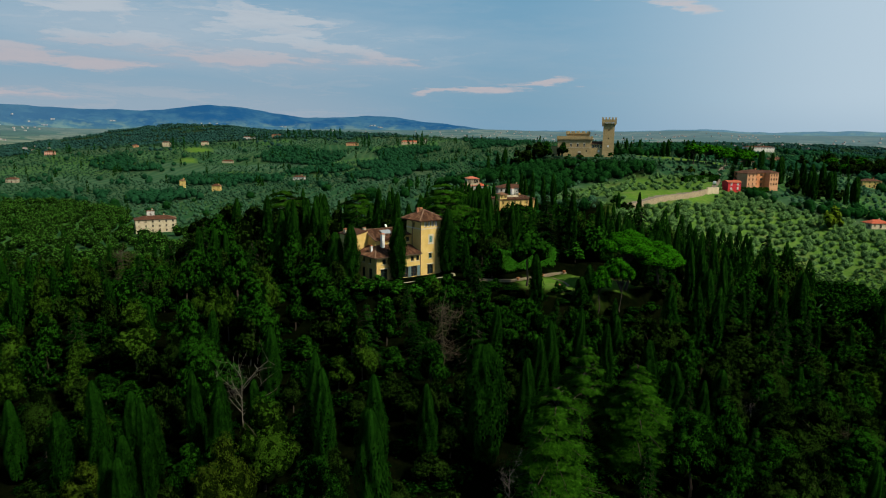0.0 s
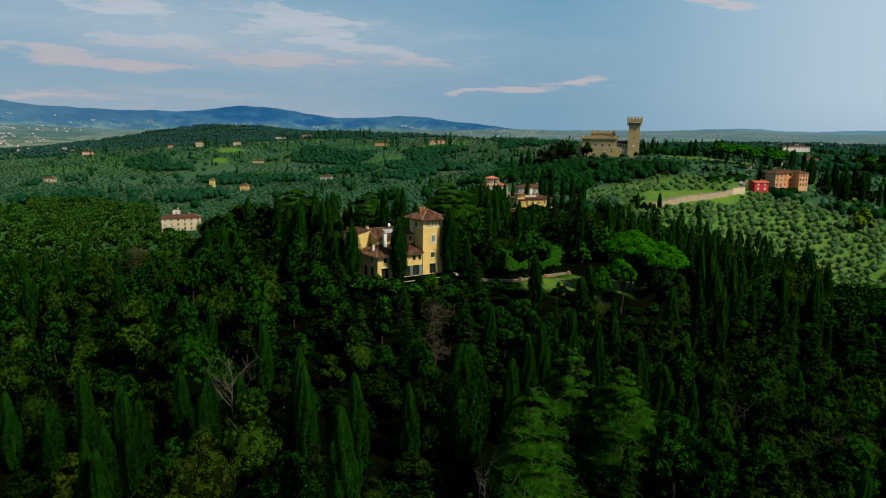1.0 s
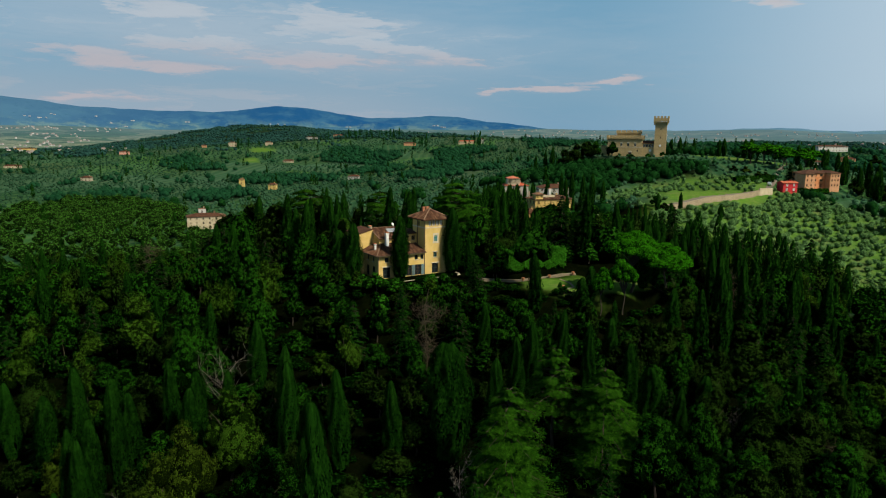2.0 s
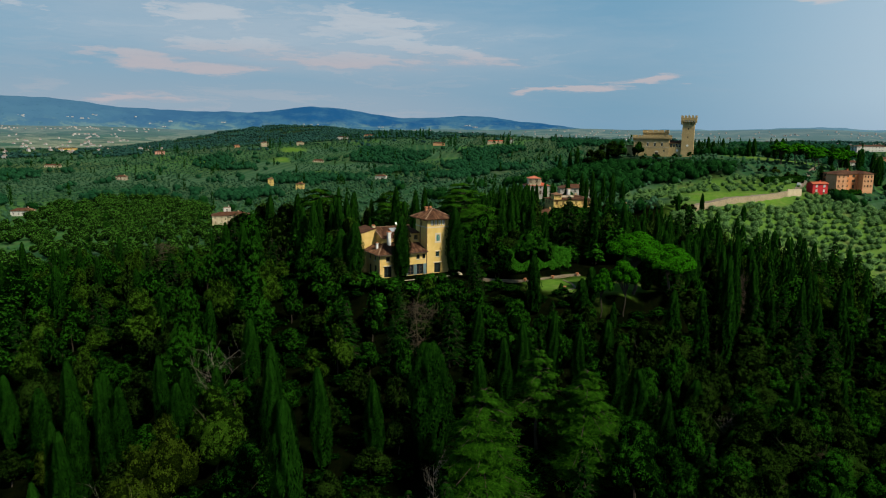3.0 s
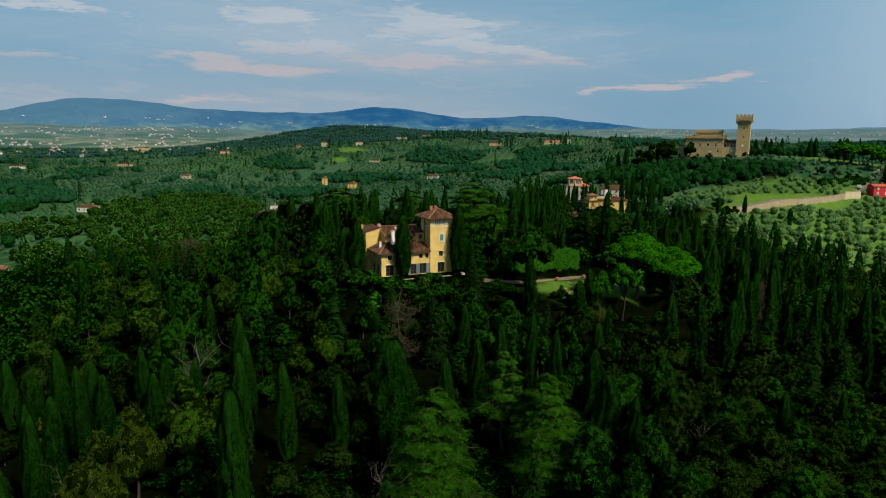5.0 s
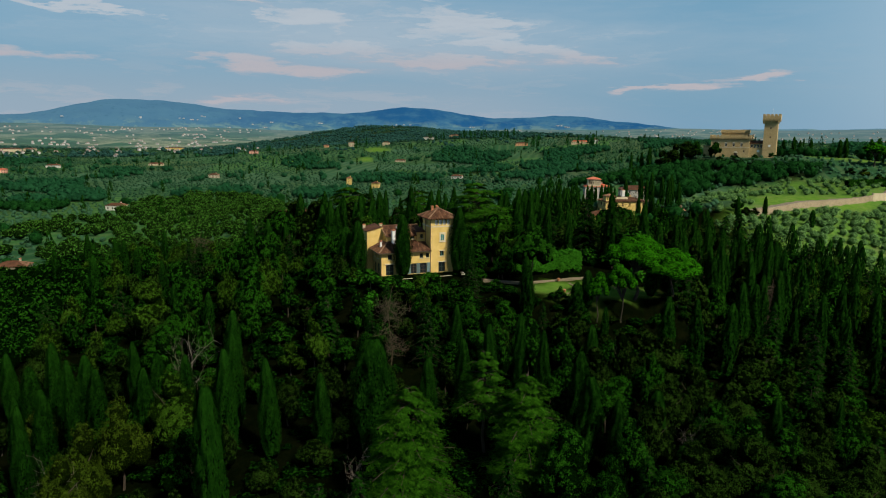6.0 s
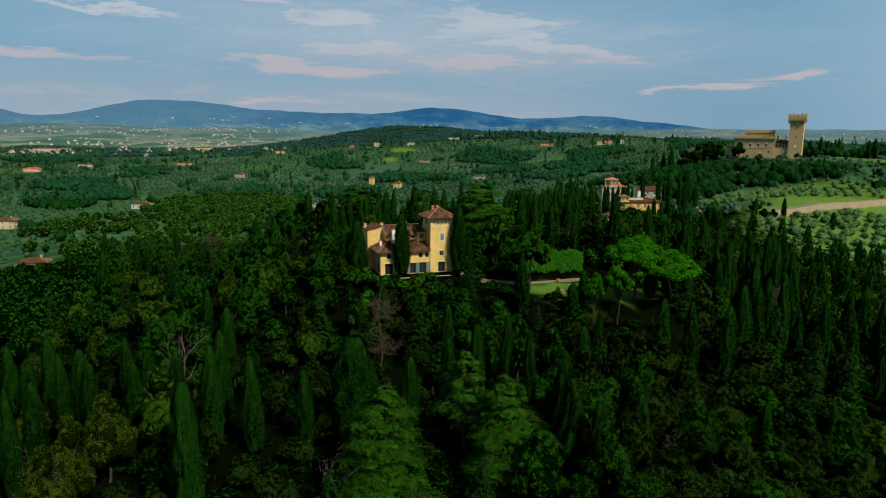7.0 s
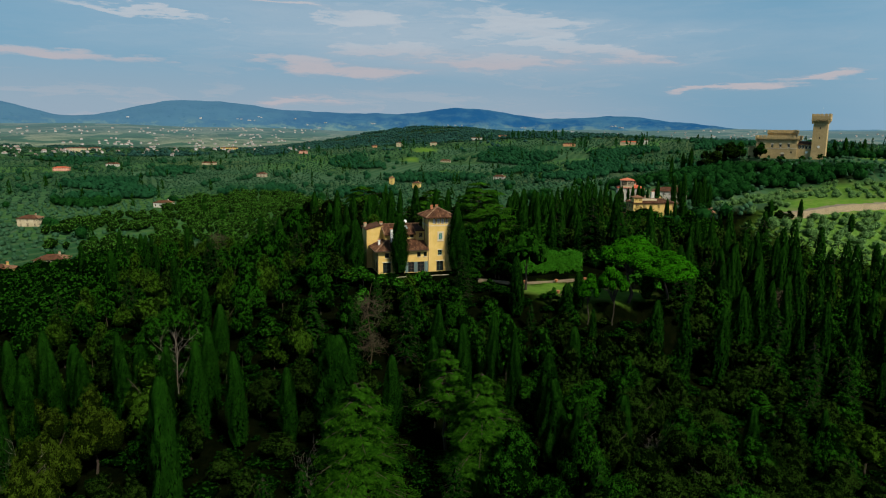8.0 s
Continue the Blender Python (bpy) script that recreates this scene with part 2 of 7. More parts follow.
M_BARK = plain("bark", (0.030, 0.023, 0.016), (0.055, 0.043, 0.032), 1.5)
M_DEAD = plain("dead_wood", (0.115, 0.105, 0.080), (0.180, 0.165, 0.130), 1.5)
M_RUST = plain("withered_twigs", (0.036, 0.026, 0.014), (0.058, 0.044, 0.026), 1.5)


# ---- ground ----
NEAR_HILLS = [(0, 150, 45, 11.5), (35, 160, 30, 10.3), (-35, 150, 40, 9.0), (25, 235, 50, 10.9), (15, 330, 70, 11.9), (0, 85, 50, 6.3), (-60, 90, 60, 5.2),
              (60, 90, 60, 8.0), (100, 180, 60, 4.5), (30, 20, 90, -4.4), (85, 300, 60, 15.5), (160, 290, 70, -9.8), (170, 420, 70, 11.5), (110, 540, 90, 19.5),
              (220, 560, 120, 22.5), (30, 440, 80, 15.0), (-120, 330, 150, -1.3), (-250, 560, 200, -7.6), (500, 300, 250, 3.8), (118, 362, 48, 13.6),
              (0, 195, 35, 12.1), (-95, 180, 60, 13.5)]
FAR_HILLS = [(-60, 620, 180, 8.2), (-150, 1000, 300, -14.3), (-80, 1350, 300, 18.8), (-520, 1250, 320, 15.5), (-600, 800, 300, -4.5), (-1000, 700, 400, 4.8),
             (-1200, 1300, 500, 9.8), (-900, 2450, 500, 87.7), (-300, 1850, 450, 49.5), (300, 1100, 500, 39.8), (700, 1500, 600, 2.8), (-1600, 2300, 700, -28.6),
             (350, 1900, 500, 4.1), (1000, 2200, 700, 39.2), (-2000, 1500, 700, 7.1), (480, 800, 220, 9.7)]
HILLS = np.array(NEAR_HILLS + FAR_HILLS, float)
# terraces that were cut level: centre, half sizes, turn in degrees, height
TERRACES = [(-9, 154, 17, 13, 37, -0.2), (32, 152, 17, 9, 8, -1.6), (22, 182, 22, 12, 10, -1.0), (112, 548, 34, 16, 0, 17.3), (32, 318, 20, 16, 20, -8.0)]


def step(a, b, v):
    s = np.clip((v - a) / (b - a), 0, 1)
    return s * s * (3 - 2 * s)


def waves(x, y, size, seed):
    """A cheap smooth roughness from a few crossed waves."""
    rng = np.random.default_rng(seed)
    total = np.zeros_like(x)
    for k in range(6):
        a, p, f = rng.uniform(0, 6.283), rng.uniform(0, 6.283), rng.uniform(0.6, 1.7) / size
        total = total + np.sin((x * math.cos(a) + y * math.sin(a)) * f * 6.283 + p)
    return total / 6


def height(x, y):
    """Height of the ground at x, y (arrays or numbers)."""
    x, y = np.asarray(x, float), np.asarray(y, float)
    z = np.full(np.broadcast(x, y).shape, -26.0)
    for cx, cy, r, h in HILLS:
        z = z + h * np.exp(-((x - cx) ** 2 + (y - cy) ** 2) / r ** 2)
    far = np.hypot(x, y)
    z = z + waves(x, y, 60, 3) * 0.8 * step(180, 400, far) + waves(x, y, 240, 4) * 5 * step(500, 1500, far) + waves(x, y, 700, 5) * 9 * step(1500, 3000, far)
    # the bank held up by the retaining wall
    off = (y - 300) - (x - 72) * 1.12
    z = z + 1.8 * step(-1, 8, off) * (1 - step(10, 80, off)) * step(60, 90, x) * (1 - step(165, 185, x))
    z = z + (-60 - z) * step(2700, 3300, far)
    for cx, cy, a, b, turn, level in TERRACES:
        c, s = math.cos(radians(turn)), math.sin(radians(turn))
        u, v = (x - cx) * c + (y - cy) * s, -(x - cx) * s + (y - cy) * c
        out = np.maximum(np.abs(u) / a, np.abs(v) / b)
        z = z + (level - z) * (1 - step(0.95, 1.35, out))
    return z


# woods and clearings of the far slopes: centre, half sizes, turn
WOODS = [(-497, 1018, 31, 94, 26), (-432, 955, 34, 31, 24), (-862, 1944, 233, 119, 24), (-262, 1136, 41, 94, 13), (-272, 812, 57, 55, 19), (-262, 619, 31, 55, 23), (-284, 520, 29, 51, 29), (-376, 562, 17, 47, 34),
         (-372, 624, 22, 39, 31), (-960, 876, 64, 94, 49), (-942, 1071, 90, 86, 43), (-652, 783, 29, 70, 42), (-564, 570, 40, 70, 47), (-448, 501, 22, 55, 45), (-424, 426, 26, 47, 48), (-216, 1098, 57, 78, 14), (-69, 1062, 26, 70, 6),
         (-59, 1134, 58, 55, 6), (-72, 765, 38, 86, 9), (-240, 806, 50, 55, 20), (-770, 1180, 43, 86, 33)]
MORE_WOODS = [(-170, 935, 46, 60, 12), (-75, 960, 44, 70, 6), (-25, 850, 40, 45, 4), (-430, 1560, 170, 60, 15)]
CLEARINGS = [(-386, 968, 44, 100, 22), (-436, 1214, 29, 40, 20), (-366, 843, 23, 50, 24), (-400, 1059, 19, 40, 21), (-510, 1013, 13, 30, 27), (-403, 804, 21, 46, 27), (-160, 382, 9, 13, 23), (-636, 699, 21, 50, 45), (-140, 1096, 39, 50, 10),
             (-191, 1224, 32, 40, 9), (-33, 790, 24, 60, 6), (-296, 1044, 28, 40, 16), (-223, 414, 18, 16, 28)]


# groups of tall cypresses on the crests: centre, spread, number
CREST_CYPRESSES = [(-280, 1497, 22, 9), (-240, 1448, 12, 4), (-405, 1467, 16, 5), (-30, 1195, 14, 6), (-488, 1252, 12, 4), (-649, 1183, 14, 5), (-60, 1215, 18, 4), (-140, 1240, 20, 5), (-335, 1540, 40, 8)]


# mown or grazed grass: centre, half sizes, turn
MEADOWS = [(32, 152, 16, 9, 8), (128, 372, 48, 17, 38), (290, 412, 36, 13, 15), (-436, 1214, 26, 34, 20), (-400, 1059, 17, 30, 21), (-510, 1013, 12, 26, 27), (200, 545, 60, 10, 5)]


def inside(x, y, cx, cy, a, b, turn, soft=0.25):
    c, s = math.cos(radians(turn)), math.sin(radians(turn))
    u, v = ((x - cx) * c + (y - cy) * s) / a, (-(x - cx) * s + (y - cy) * c) / b
    return 1 - step(1 - soft, 1, np.hypot(u, v) + 0.12 * waves(x, y, 25, 8))


def meadow_at(x, y):
    m = np.zeros_like(x)
    for row in MEADOWS:
        m = np.maximum(m, inside(x, y, *row))
    return m


def wooded_at(x, y):
    """1 in the wood round the villa and on the slope below the castle."""
    w = np.maximum(inside(x, y, 0, 110, 190, 150, 0, 0.2), inside(x, y, 35, 270, 70, 110, 0))
    w = np.maximum(w, inside(x, y, 82, 490, 88, 48, 0))
    for row in WOODS + MORE_WOODS:
        w = np.maximum(w, 0.75 * inside(x, y, *row))
    return np.maximum(w, 0.6 * step(1450, 1650, y))


def build_ground():
    turns = np.radians(np.concatenate([np.arange(-75, 75, 0.5), np.arange(75, 285, 5.0)]))
    rings = np.concatenate([[0.01], 12 * 1.026 ** np.arange(240)])
    rings = np.append(rings[rings < 4880], 4880)
    a, r = np.meshgrid(turns, rings)
    x, y = 25 + r * np.sin(a), r * np.cos(a)
    z = height(x, y)
    n, k = len(turns), len(rings)
    i, j = np.meshgrid(np.arange(n), np.arange(k - 1))
    f = np.stack([j * n + i, j * n + (i + 1) % n, (j + 1) * n + (i + 1) % n, (j + 1) * n + i], -1).reshape(-1, 4)[:, ::-1]
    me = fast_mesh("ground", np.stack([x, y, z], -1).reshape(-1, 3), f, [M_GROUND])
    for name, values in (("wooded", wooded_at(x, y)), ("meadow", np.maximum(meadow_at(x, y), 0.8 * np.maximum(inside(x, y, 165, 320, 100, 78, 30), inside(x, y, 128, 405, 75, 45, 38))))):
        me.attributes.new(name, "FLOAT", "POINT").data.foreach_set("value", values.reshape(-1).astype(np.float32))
    me.polygons.foreach_set("use_smooth", np.ones(len(f), bool))
    return tagged(new("ground", me), "rolling Tuscan hillside of woods, olive groves and pale fields", "ground", kind="structure")


def fast_mesh(name, verts, faces, mats, index=None):
    """A mesh from arrays of places and of faces with three or four corners."""
    me = bpy.data.meshes.new(name)
    verts, faces = np.asarray(verts, np.float32), np.asarray(faces, np.int32)
    me.vertices.add(len(verts))
    me.vertices.foreach_set("co", verts.reshape(-1))
    me.loops.add(faces.size)
    me.loops.foreach_set("vertex_index", faces.reshape(-1))
    me.polygons.add(len(faces))
    me.polygons.foreach_set("loop_start", np.arange(len(faces), dtype=np.int32) * faces.shape[1])
    for m in mats:
        me.materials.append(m)
    if index is not None:
        me.polygons.foreach_set("material_index", np.asarray(index, np.int32))
    me.update(calc_edges=True)
    me.validate()
    return me


build_ground()

# crests of the far mountains: azimuth in degrees, elevation, half width
CRESTS = [(-56, 2.0, 5.5), (-42.5, 1.55, 5), (-37, 1.15, 4.5), (-31, 0.9, 4), (-26, 0.75, 4), (-19.2, 1.36, 4.8), (-13, 0.75, 5), (-5.7, 1.0, 4), (0, 0.45, 4), (20.8, 0.30, 3), (31, 0.25, 3), (-75, 1.5, 9), (60, 0.6, 12), (100, 1.0, 20), (150, 1.2, 25), (210, 1.0, 25), (260, 1.2, 20)]


def build_mountains():
    mat, n = material("hazed_forest")
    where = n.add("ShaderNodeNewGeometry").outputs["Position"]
    # Haze painted in: blue body, paler to both sides and towards the foot.
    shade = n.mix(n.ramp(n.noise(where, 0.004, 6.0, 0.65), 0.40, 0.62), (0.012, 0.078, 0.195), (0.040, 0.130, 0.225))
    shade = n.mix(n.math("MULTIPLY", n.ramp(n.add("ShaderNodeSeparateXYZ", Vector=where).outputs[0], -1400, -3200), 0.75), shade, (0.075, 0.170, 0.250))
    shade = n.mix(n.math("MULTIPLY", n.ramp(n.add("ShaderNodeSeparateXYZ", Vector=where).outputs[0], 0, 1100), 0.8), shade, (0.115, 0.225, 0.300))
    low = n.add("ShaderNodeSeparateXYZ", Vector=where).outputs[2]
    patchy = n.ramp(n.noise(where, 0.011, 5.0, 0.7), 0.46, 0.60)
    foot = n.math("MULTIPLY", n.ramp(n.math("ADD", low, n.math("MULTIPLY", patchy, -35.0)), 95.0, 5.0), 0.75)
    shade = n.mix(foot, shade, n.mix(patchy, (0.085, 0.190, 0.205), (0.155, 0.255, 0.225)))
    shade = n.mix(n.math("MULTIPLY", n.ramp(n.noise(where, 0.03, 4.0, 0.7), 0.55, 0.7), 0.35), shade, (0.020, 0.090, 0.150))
    # Emission adds the brightness of the haze; the slopes are no light source.
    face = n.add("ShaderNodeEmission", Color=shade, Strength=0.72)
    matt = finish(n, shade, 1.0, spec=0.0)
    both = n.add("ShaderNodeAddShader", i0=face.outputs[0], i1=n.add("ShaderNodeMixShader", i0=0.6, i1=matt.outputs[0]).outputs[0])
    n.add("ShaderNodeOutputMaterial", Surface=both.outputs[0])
    az = np.arange(0, 360, 0.25)
    level = np.full_like(az, 0.42)
    for a, e, w in CRESTS:
        d = (az - a + 180) % 360 - 180
        level = level + e * np.exp(-(d / w) ** 2)
    rng = np.random.default_rng(5)
    for k in (7, 13, 23, 41, 67, 113, 171, 260):
        level = level + 0.16 / k ** 0.5 * np.sin(np.radians(az) * k + rng.uniform(0, 6.28))
    rows, f, count = [], [], len(az)
    for s in np.linspace(0, 1, 9):
        dist = 4250 + 570 * s
        crest = 33 + np.tan(np.radians(level)) * 4820
        rough = 26 * s * (1 - s) * 4 * sum(np.sin(np.radians(az) * k + s * k * 0.35) for k in (31, 53, 90)) / 3
        z = -45 + (crest + 45) * (s ** 0.8) + rough
        rows.append(np.stack([25 + dist * np.sin(np.radians(az)), dist * np.cos(np.radians(az)), z], -1))
    for j in range(8):
        for i in range(count):
            f.append((j * count + i, (j + 1) * count + i, (j + 1) * count + (i + 1) % count, j * count + (i + 1) % count))
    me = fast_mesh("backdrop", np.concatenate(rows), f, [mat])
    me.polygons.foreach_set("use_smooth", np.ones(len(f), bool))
    tagged(new("backdrop", me), "wooded mountains far beyond the valley, painted blue with haze", "mountains", kind="structure")
    bm = bmesh.new()
    for c in range(70):
        i, j = int(rng.integers(1180, 1420)), int(rng.integers(1, 6))
        x, y, z = rows[j][i]
        for k in range(rng.integers(1, 4)):
            w, h = rng.uniform(7, 14), rng.uniform(4, 7)
            m = pose(x + rng.normal(0, 25), y - 14 + rng.normal(0, 4), z + h * 0.4, 0, 0, rng.uniform(0, 90)) @ Matrix.Diagonal((w, 11, h, 1))
            bmesh.ops.create_cube(bm, size=1, matrix=m)
    me = bpy.data.meshes.new("far_village")
    bm.to_mesh(me)
    bm.free()
    # Plaster greyed, with haze put into its colour.
    me.materials.append(plain("hazy_plaster", (0.34, 0.36, 0.37), (0.44, 0.44, 0.43), 0.02))
    tagged(new("far_village", me), "tiny pale houses dotted on the mountain slopes", "village", kind="stuff")


build_mountains()


def build_plain():
    """The plain and low hills beyond the valley, two to four kilometres off, with haze painted in."""
    mat, n = material("hazed_fields")
    where = n.add("ShaderNodeNewGeometry").outputs["Position"]
    cells = n.add("ShaderNodeTexVoronoi", Vector=where, Scale=0.0075)
    hue = n.add("ShaderNodeSeparateXYZ", Vector=cells.outputs["Color"]).outputs
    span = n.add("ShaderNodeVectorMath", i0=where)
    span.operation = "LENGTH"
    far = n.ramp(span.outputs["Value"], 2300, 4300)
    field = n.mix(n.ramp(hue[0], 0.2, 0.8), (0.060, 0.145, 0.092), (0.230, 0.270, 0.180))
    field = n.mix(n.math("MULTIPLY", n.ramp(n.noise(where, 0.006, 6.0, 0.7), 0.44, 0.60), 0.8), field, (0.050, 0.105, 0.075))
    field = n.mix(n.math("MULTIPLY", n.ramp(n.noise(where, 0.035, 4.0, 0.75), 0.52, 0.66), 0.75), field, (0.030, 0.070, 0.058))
    # Haze painted into the fields: bluer and paler with distance and eastwards.
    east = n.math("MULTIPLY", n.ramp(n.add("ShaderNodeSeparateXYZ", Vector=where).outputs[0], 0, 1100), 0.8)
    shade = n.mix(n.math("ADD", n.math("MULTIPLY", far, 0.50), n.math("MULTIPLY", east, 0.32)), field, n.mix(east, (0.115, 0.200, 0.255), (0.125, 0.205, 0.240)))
    # Emission lifts the fields the way haze would; nothing here really glows.
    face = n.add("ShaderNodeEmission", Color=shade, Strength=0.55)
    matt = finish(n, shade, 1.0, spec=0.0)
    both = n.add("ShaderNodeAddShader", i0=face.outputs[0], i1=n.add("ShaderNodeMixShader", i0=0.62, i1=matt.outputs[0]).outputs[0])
    n.add("ShaderNodeOutputMaterial", Surface=both.outputs[0])
    az = np.radians(np.arange(-85, 75, 0.4))
    rows = np.linspace(0, 1, 40)
    a, s = np.meshgrid(az, rows)
    r = 2250 + 2150 * s
    rise = 0.30 + 0.16 * np.sin(np.degrees(a) * 0.11 + 1.0) + 0.34 * np.exp(-((np.degrees(a) - 21) / 4) ** 2) + 0.2 * np.exp(-((np.degrees(a) - 34) / 6) ** 2) + 0.05 * np.sin(np.degrees(a) * 0.5)
    x, y = 25 + r * np.sin(a), r * np.cos(a)
    z = -36 + (33 + np.tan(np.radians(rise)) * 4400 + 36) * s ** 1.15 + waves(x, y, 500, 91) * 9 * np.sin(s * 3.1) + waves(x, y, 180, 92) * 3 * np.sin(s * 3.1)
    n_, k = len(az), len(rows)
    i, j = np.meshgrid(np.arange(n_ - 1), np.arange(k - 1))
    f = np.stack([j * n_ + i, j * n_ + i + 1, (j + 1) * n_ + i + 1, (j + 1) * n_ + i], -1).reshape(-1, 4)[:, ::-1]
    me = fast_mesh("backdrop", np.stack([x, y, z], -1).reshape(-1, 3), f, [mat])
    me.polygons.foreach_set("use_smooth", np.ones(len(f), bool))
    tagged(new("backdrop", me), "plain and low hills at the foot of the mountains, painted pale with haze", "plain", kind="structure")
    # far villages: tiny houses with roofs, in loose clusters
    rng = np.random.default_rng(93)
    vs, fs, idx = [], [], []
    for c in range(330):
        ca, cr = rng.uniform(-72, 38), rng.uniform(1500, 4200)
        if -32 < ca < 12 and cr < 2700 or ca < 4 and c > 230:
            continue
        for k in range(rng.integers(2, 9)):
            aa, rr = np.radians(ca + rng.normal(0, 1.1)), cr + rng.normal(0, 90)
            px, py = 25 + rr * math.sin(aa), rr * math.cos(aa)
            q = (rr - 2250) / 2150
            el = 0.30 + 0.16 * math.sin(math.degrees(aa) * 0.11 + 1.0) + 0.34 * math.exp(-((math.degrees(aa) - 21) / 4) ** 2) + 0.2 * math.exp(-((math.degrees(aa) - 34) / 6) ** 2) + 0.05 * math.sin(math.degrees(aa) * 0.5)
            back = -36 + (33 + math.tan(math.radians(el)) * 4400 + 36) * max(q, 0) ** 1.15 + float(waves(np.array(px), np.array(py), 500, 91) * 9 + waves(np.array(px), np.array(py), 180, 92) * 3) * math.sin(max(q, 0) * 3.1)
            pz = max(float(height(px, py)), back if q > 0 else -99)
            w, d, h = rng.uniform(5, 11), rng.uniform(5, 8), rng.uniform(2.5, 4.5)
            t = rng.uniform(0, 3.14)
            base = len(vs)
            for dx, dy, dz in ((-1, -1, -4), (1, -1, -4), (1, 1, -4), (-1, 1, -4), (-1, -1, h), (1, -1, h), (1, 1, h), (-1, 1, h), (-0.6, 0, h + 3), (0.6, 0, h + 3)):
                lx, ly = dx * w / 2, dy * d / 2
                vs.append((px + lx * math.cos(t) - ly * math.sin(t), py + lx * math.sin(t) + ly * math.cos(t), pz + dz))
            for q4, m in (((0, 1, 5, 4), 0), ((1, 2, 6, 5), 0), ((2, 3, 7, 6), 0), ((3, 0, 4, 7), 0), ((4, 5, 9, 8), 1), ((6, 7, 8, 9), 1), ((5, 6, 9), 1), ((7, 4, 8), 1)):
                fs.append(tuple(base + v for v in q4)), idx.append(m)
    me = bpy.data.meshes.new("far_village")
    me.from_pydata(vs, [], fs)
    me.materials.append(plain("far_plaster", (0.34, 0.34, 0.33), (0.48, 0.48, 0.46), 0.02)), me.materials.append(plain("far_roofs", (0.20, 0.16, 0.14), (0.26, 0.20, 0.17), 0.02))
    me.polygons.foreach_set("material_index", np.array(idx, np.int32))
    tagged(new("far_village", me), "scattered pale houses of villages in the far plain", "village", kind="stuff")


build_plain()


# ---- trees ----
def unit(v):
    return v / np.maximum(np.linalg.norm(v, axis=-1, keepdims=True), 1e-6)


def leaves(at, normal, along, wide, long, soft=None):
    """Leaf sprays as pointed blades: places, facing and growing directions, half sizes; soft is the way the whole tuft faces."""
    side = unit(np.cross(along, normal))
    grow = unit(np.cross(normal, side))
    wide, long = np.broadcast_to(wide, len(at))[:, None], np.broadcast_to(long, len(at))[:, None]
    v = np.stack([at - grow * long * 0.7 - side * wide * 0.85, at - grow * long * 0.55 + side * wide * 0.85, at + grow * long], 1).reshape(-1, 3)
    return v, np.arange(len(v)).reshape(-1, 3), np.repeat(normal if soft is None else soft, 3, axis=0)


def scattered(rng, n):
    return unit(rng.normal(size=(n, 3)))


def ball(level):
    bm = bmesh.new()
    bmesh.ops.create_icosphere(bm, subdivisions=level, radius=1)
    v = np.array([q.co[:] for q in bm.verts])
    f = np.array([[q.index for q in p.verts] for p in bm.faces])
    bm.free()
    return v, f


BALLS = {k: ball(k) for k in (1, 2, 3)}


def tubes(paths, sides=5):
    """Tapered branches: each path is a list of (place, radius)."""
    vs, fs, base = [], [], 0
    ring = np.arange(sides) * 2 * math.pi / sides
    for path in paths:
        p = np.array([q for q, _ in path], float)
        r = np.array([q for _, q in path], float)
        d = unit(np.gradient(p, axis=0))
        a = unit(np.cross(d, np.array([0.31, 0.87, 0.13])))
        b = np.cross(d, a)
        v = p[:, None] + r[:, None, None] * (a[:, None] * np.cos(ring)[None, :, None] + b[:, None] * np.sin(ring)[None, :, None])
        vs.append(v.reshape(-1, 3))
        for j in range(len(p) - 1):
            for i in range(sides):
                k = (i + 1) % sides
                fs.append((base + j * sides + i, base + j * sides + k, base + (j + 1) * sides + k, base + (j + 1) * sides + i))
        base += len(p) * sides
    return np.concatenate(vs), np.array(fs)


def crown_mesh(name, leaf_parts, core_parts, leaf_mat):
    """Joins leaf blades and the shade-darkened foliage inside them to one crown."""
    vs, fs, idx, ways, base = [], [], [], [], 0
    for v, f, soft in leaf_parts:
        f = np.concatenate([f, f[:, 2:3]], 1)
        vs.append(v), fs.append(f + base), idx.append(np.zeros(len(f), int)), ways.append(soft)
        base += len(v)
    for v, f in core_parts:
        f = np.concatenate([f, f[:, 2:3]], 1) if f.shape[1] == 3 else f
        vs.append(v), fs.append(f + base), idx.append(np.ones(len(f), int)), ways.append(unit(v - v.mean(0)))
        base += len(v)
    v, f, idx, ways = np.concatenate(vs), np.concatenate(fs), np.concatenate(idx), np.concatenate(ways)
    me = bpy.data.meshes.new(name)
    me.from_pydata(v.tolist(), [], [tuple(dict.fromkeys(q)) for q in f.tolist()])
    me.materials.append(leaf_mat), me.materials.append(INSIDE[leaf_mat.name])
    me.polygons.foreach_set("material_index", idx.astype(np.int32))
    me.polygons.foreach_set("use_smooth", np.ones(len(idx), bool))
    facing(me, ways)
    me.update()
    return me


def facing(me, ways):
    """Soft shading: each leaf takes the light like the tuft that it belongs to."""
    me.attributes.new("custom_normal", "FLOAT_VECTOR", "POINT").data.foreach_set("vector", ways.astype(np.float32).reshape(-1))


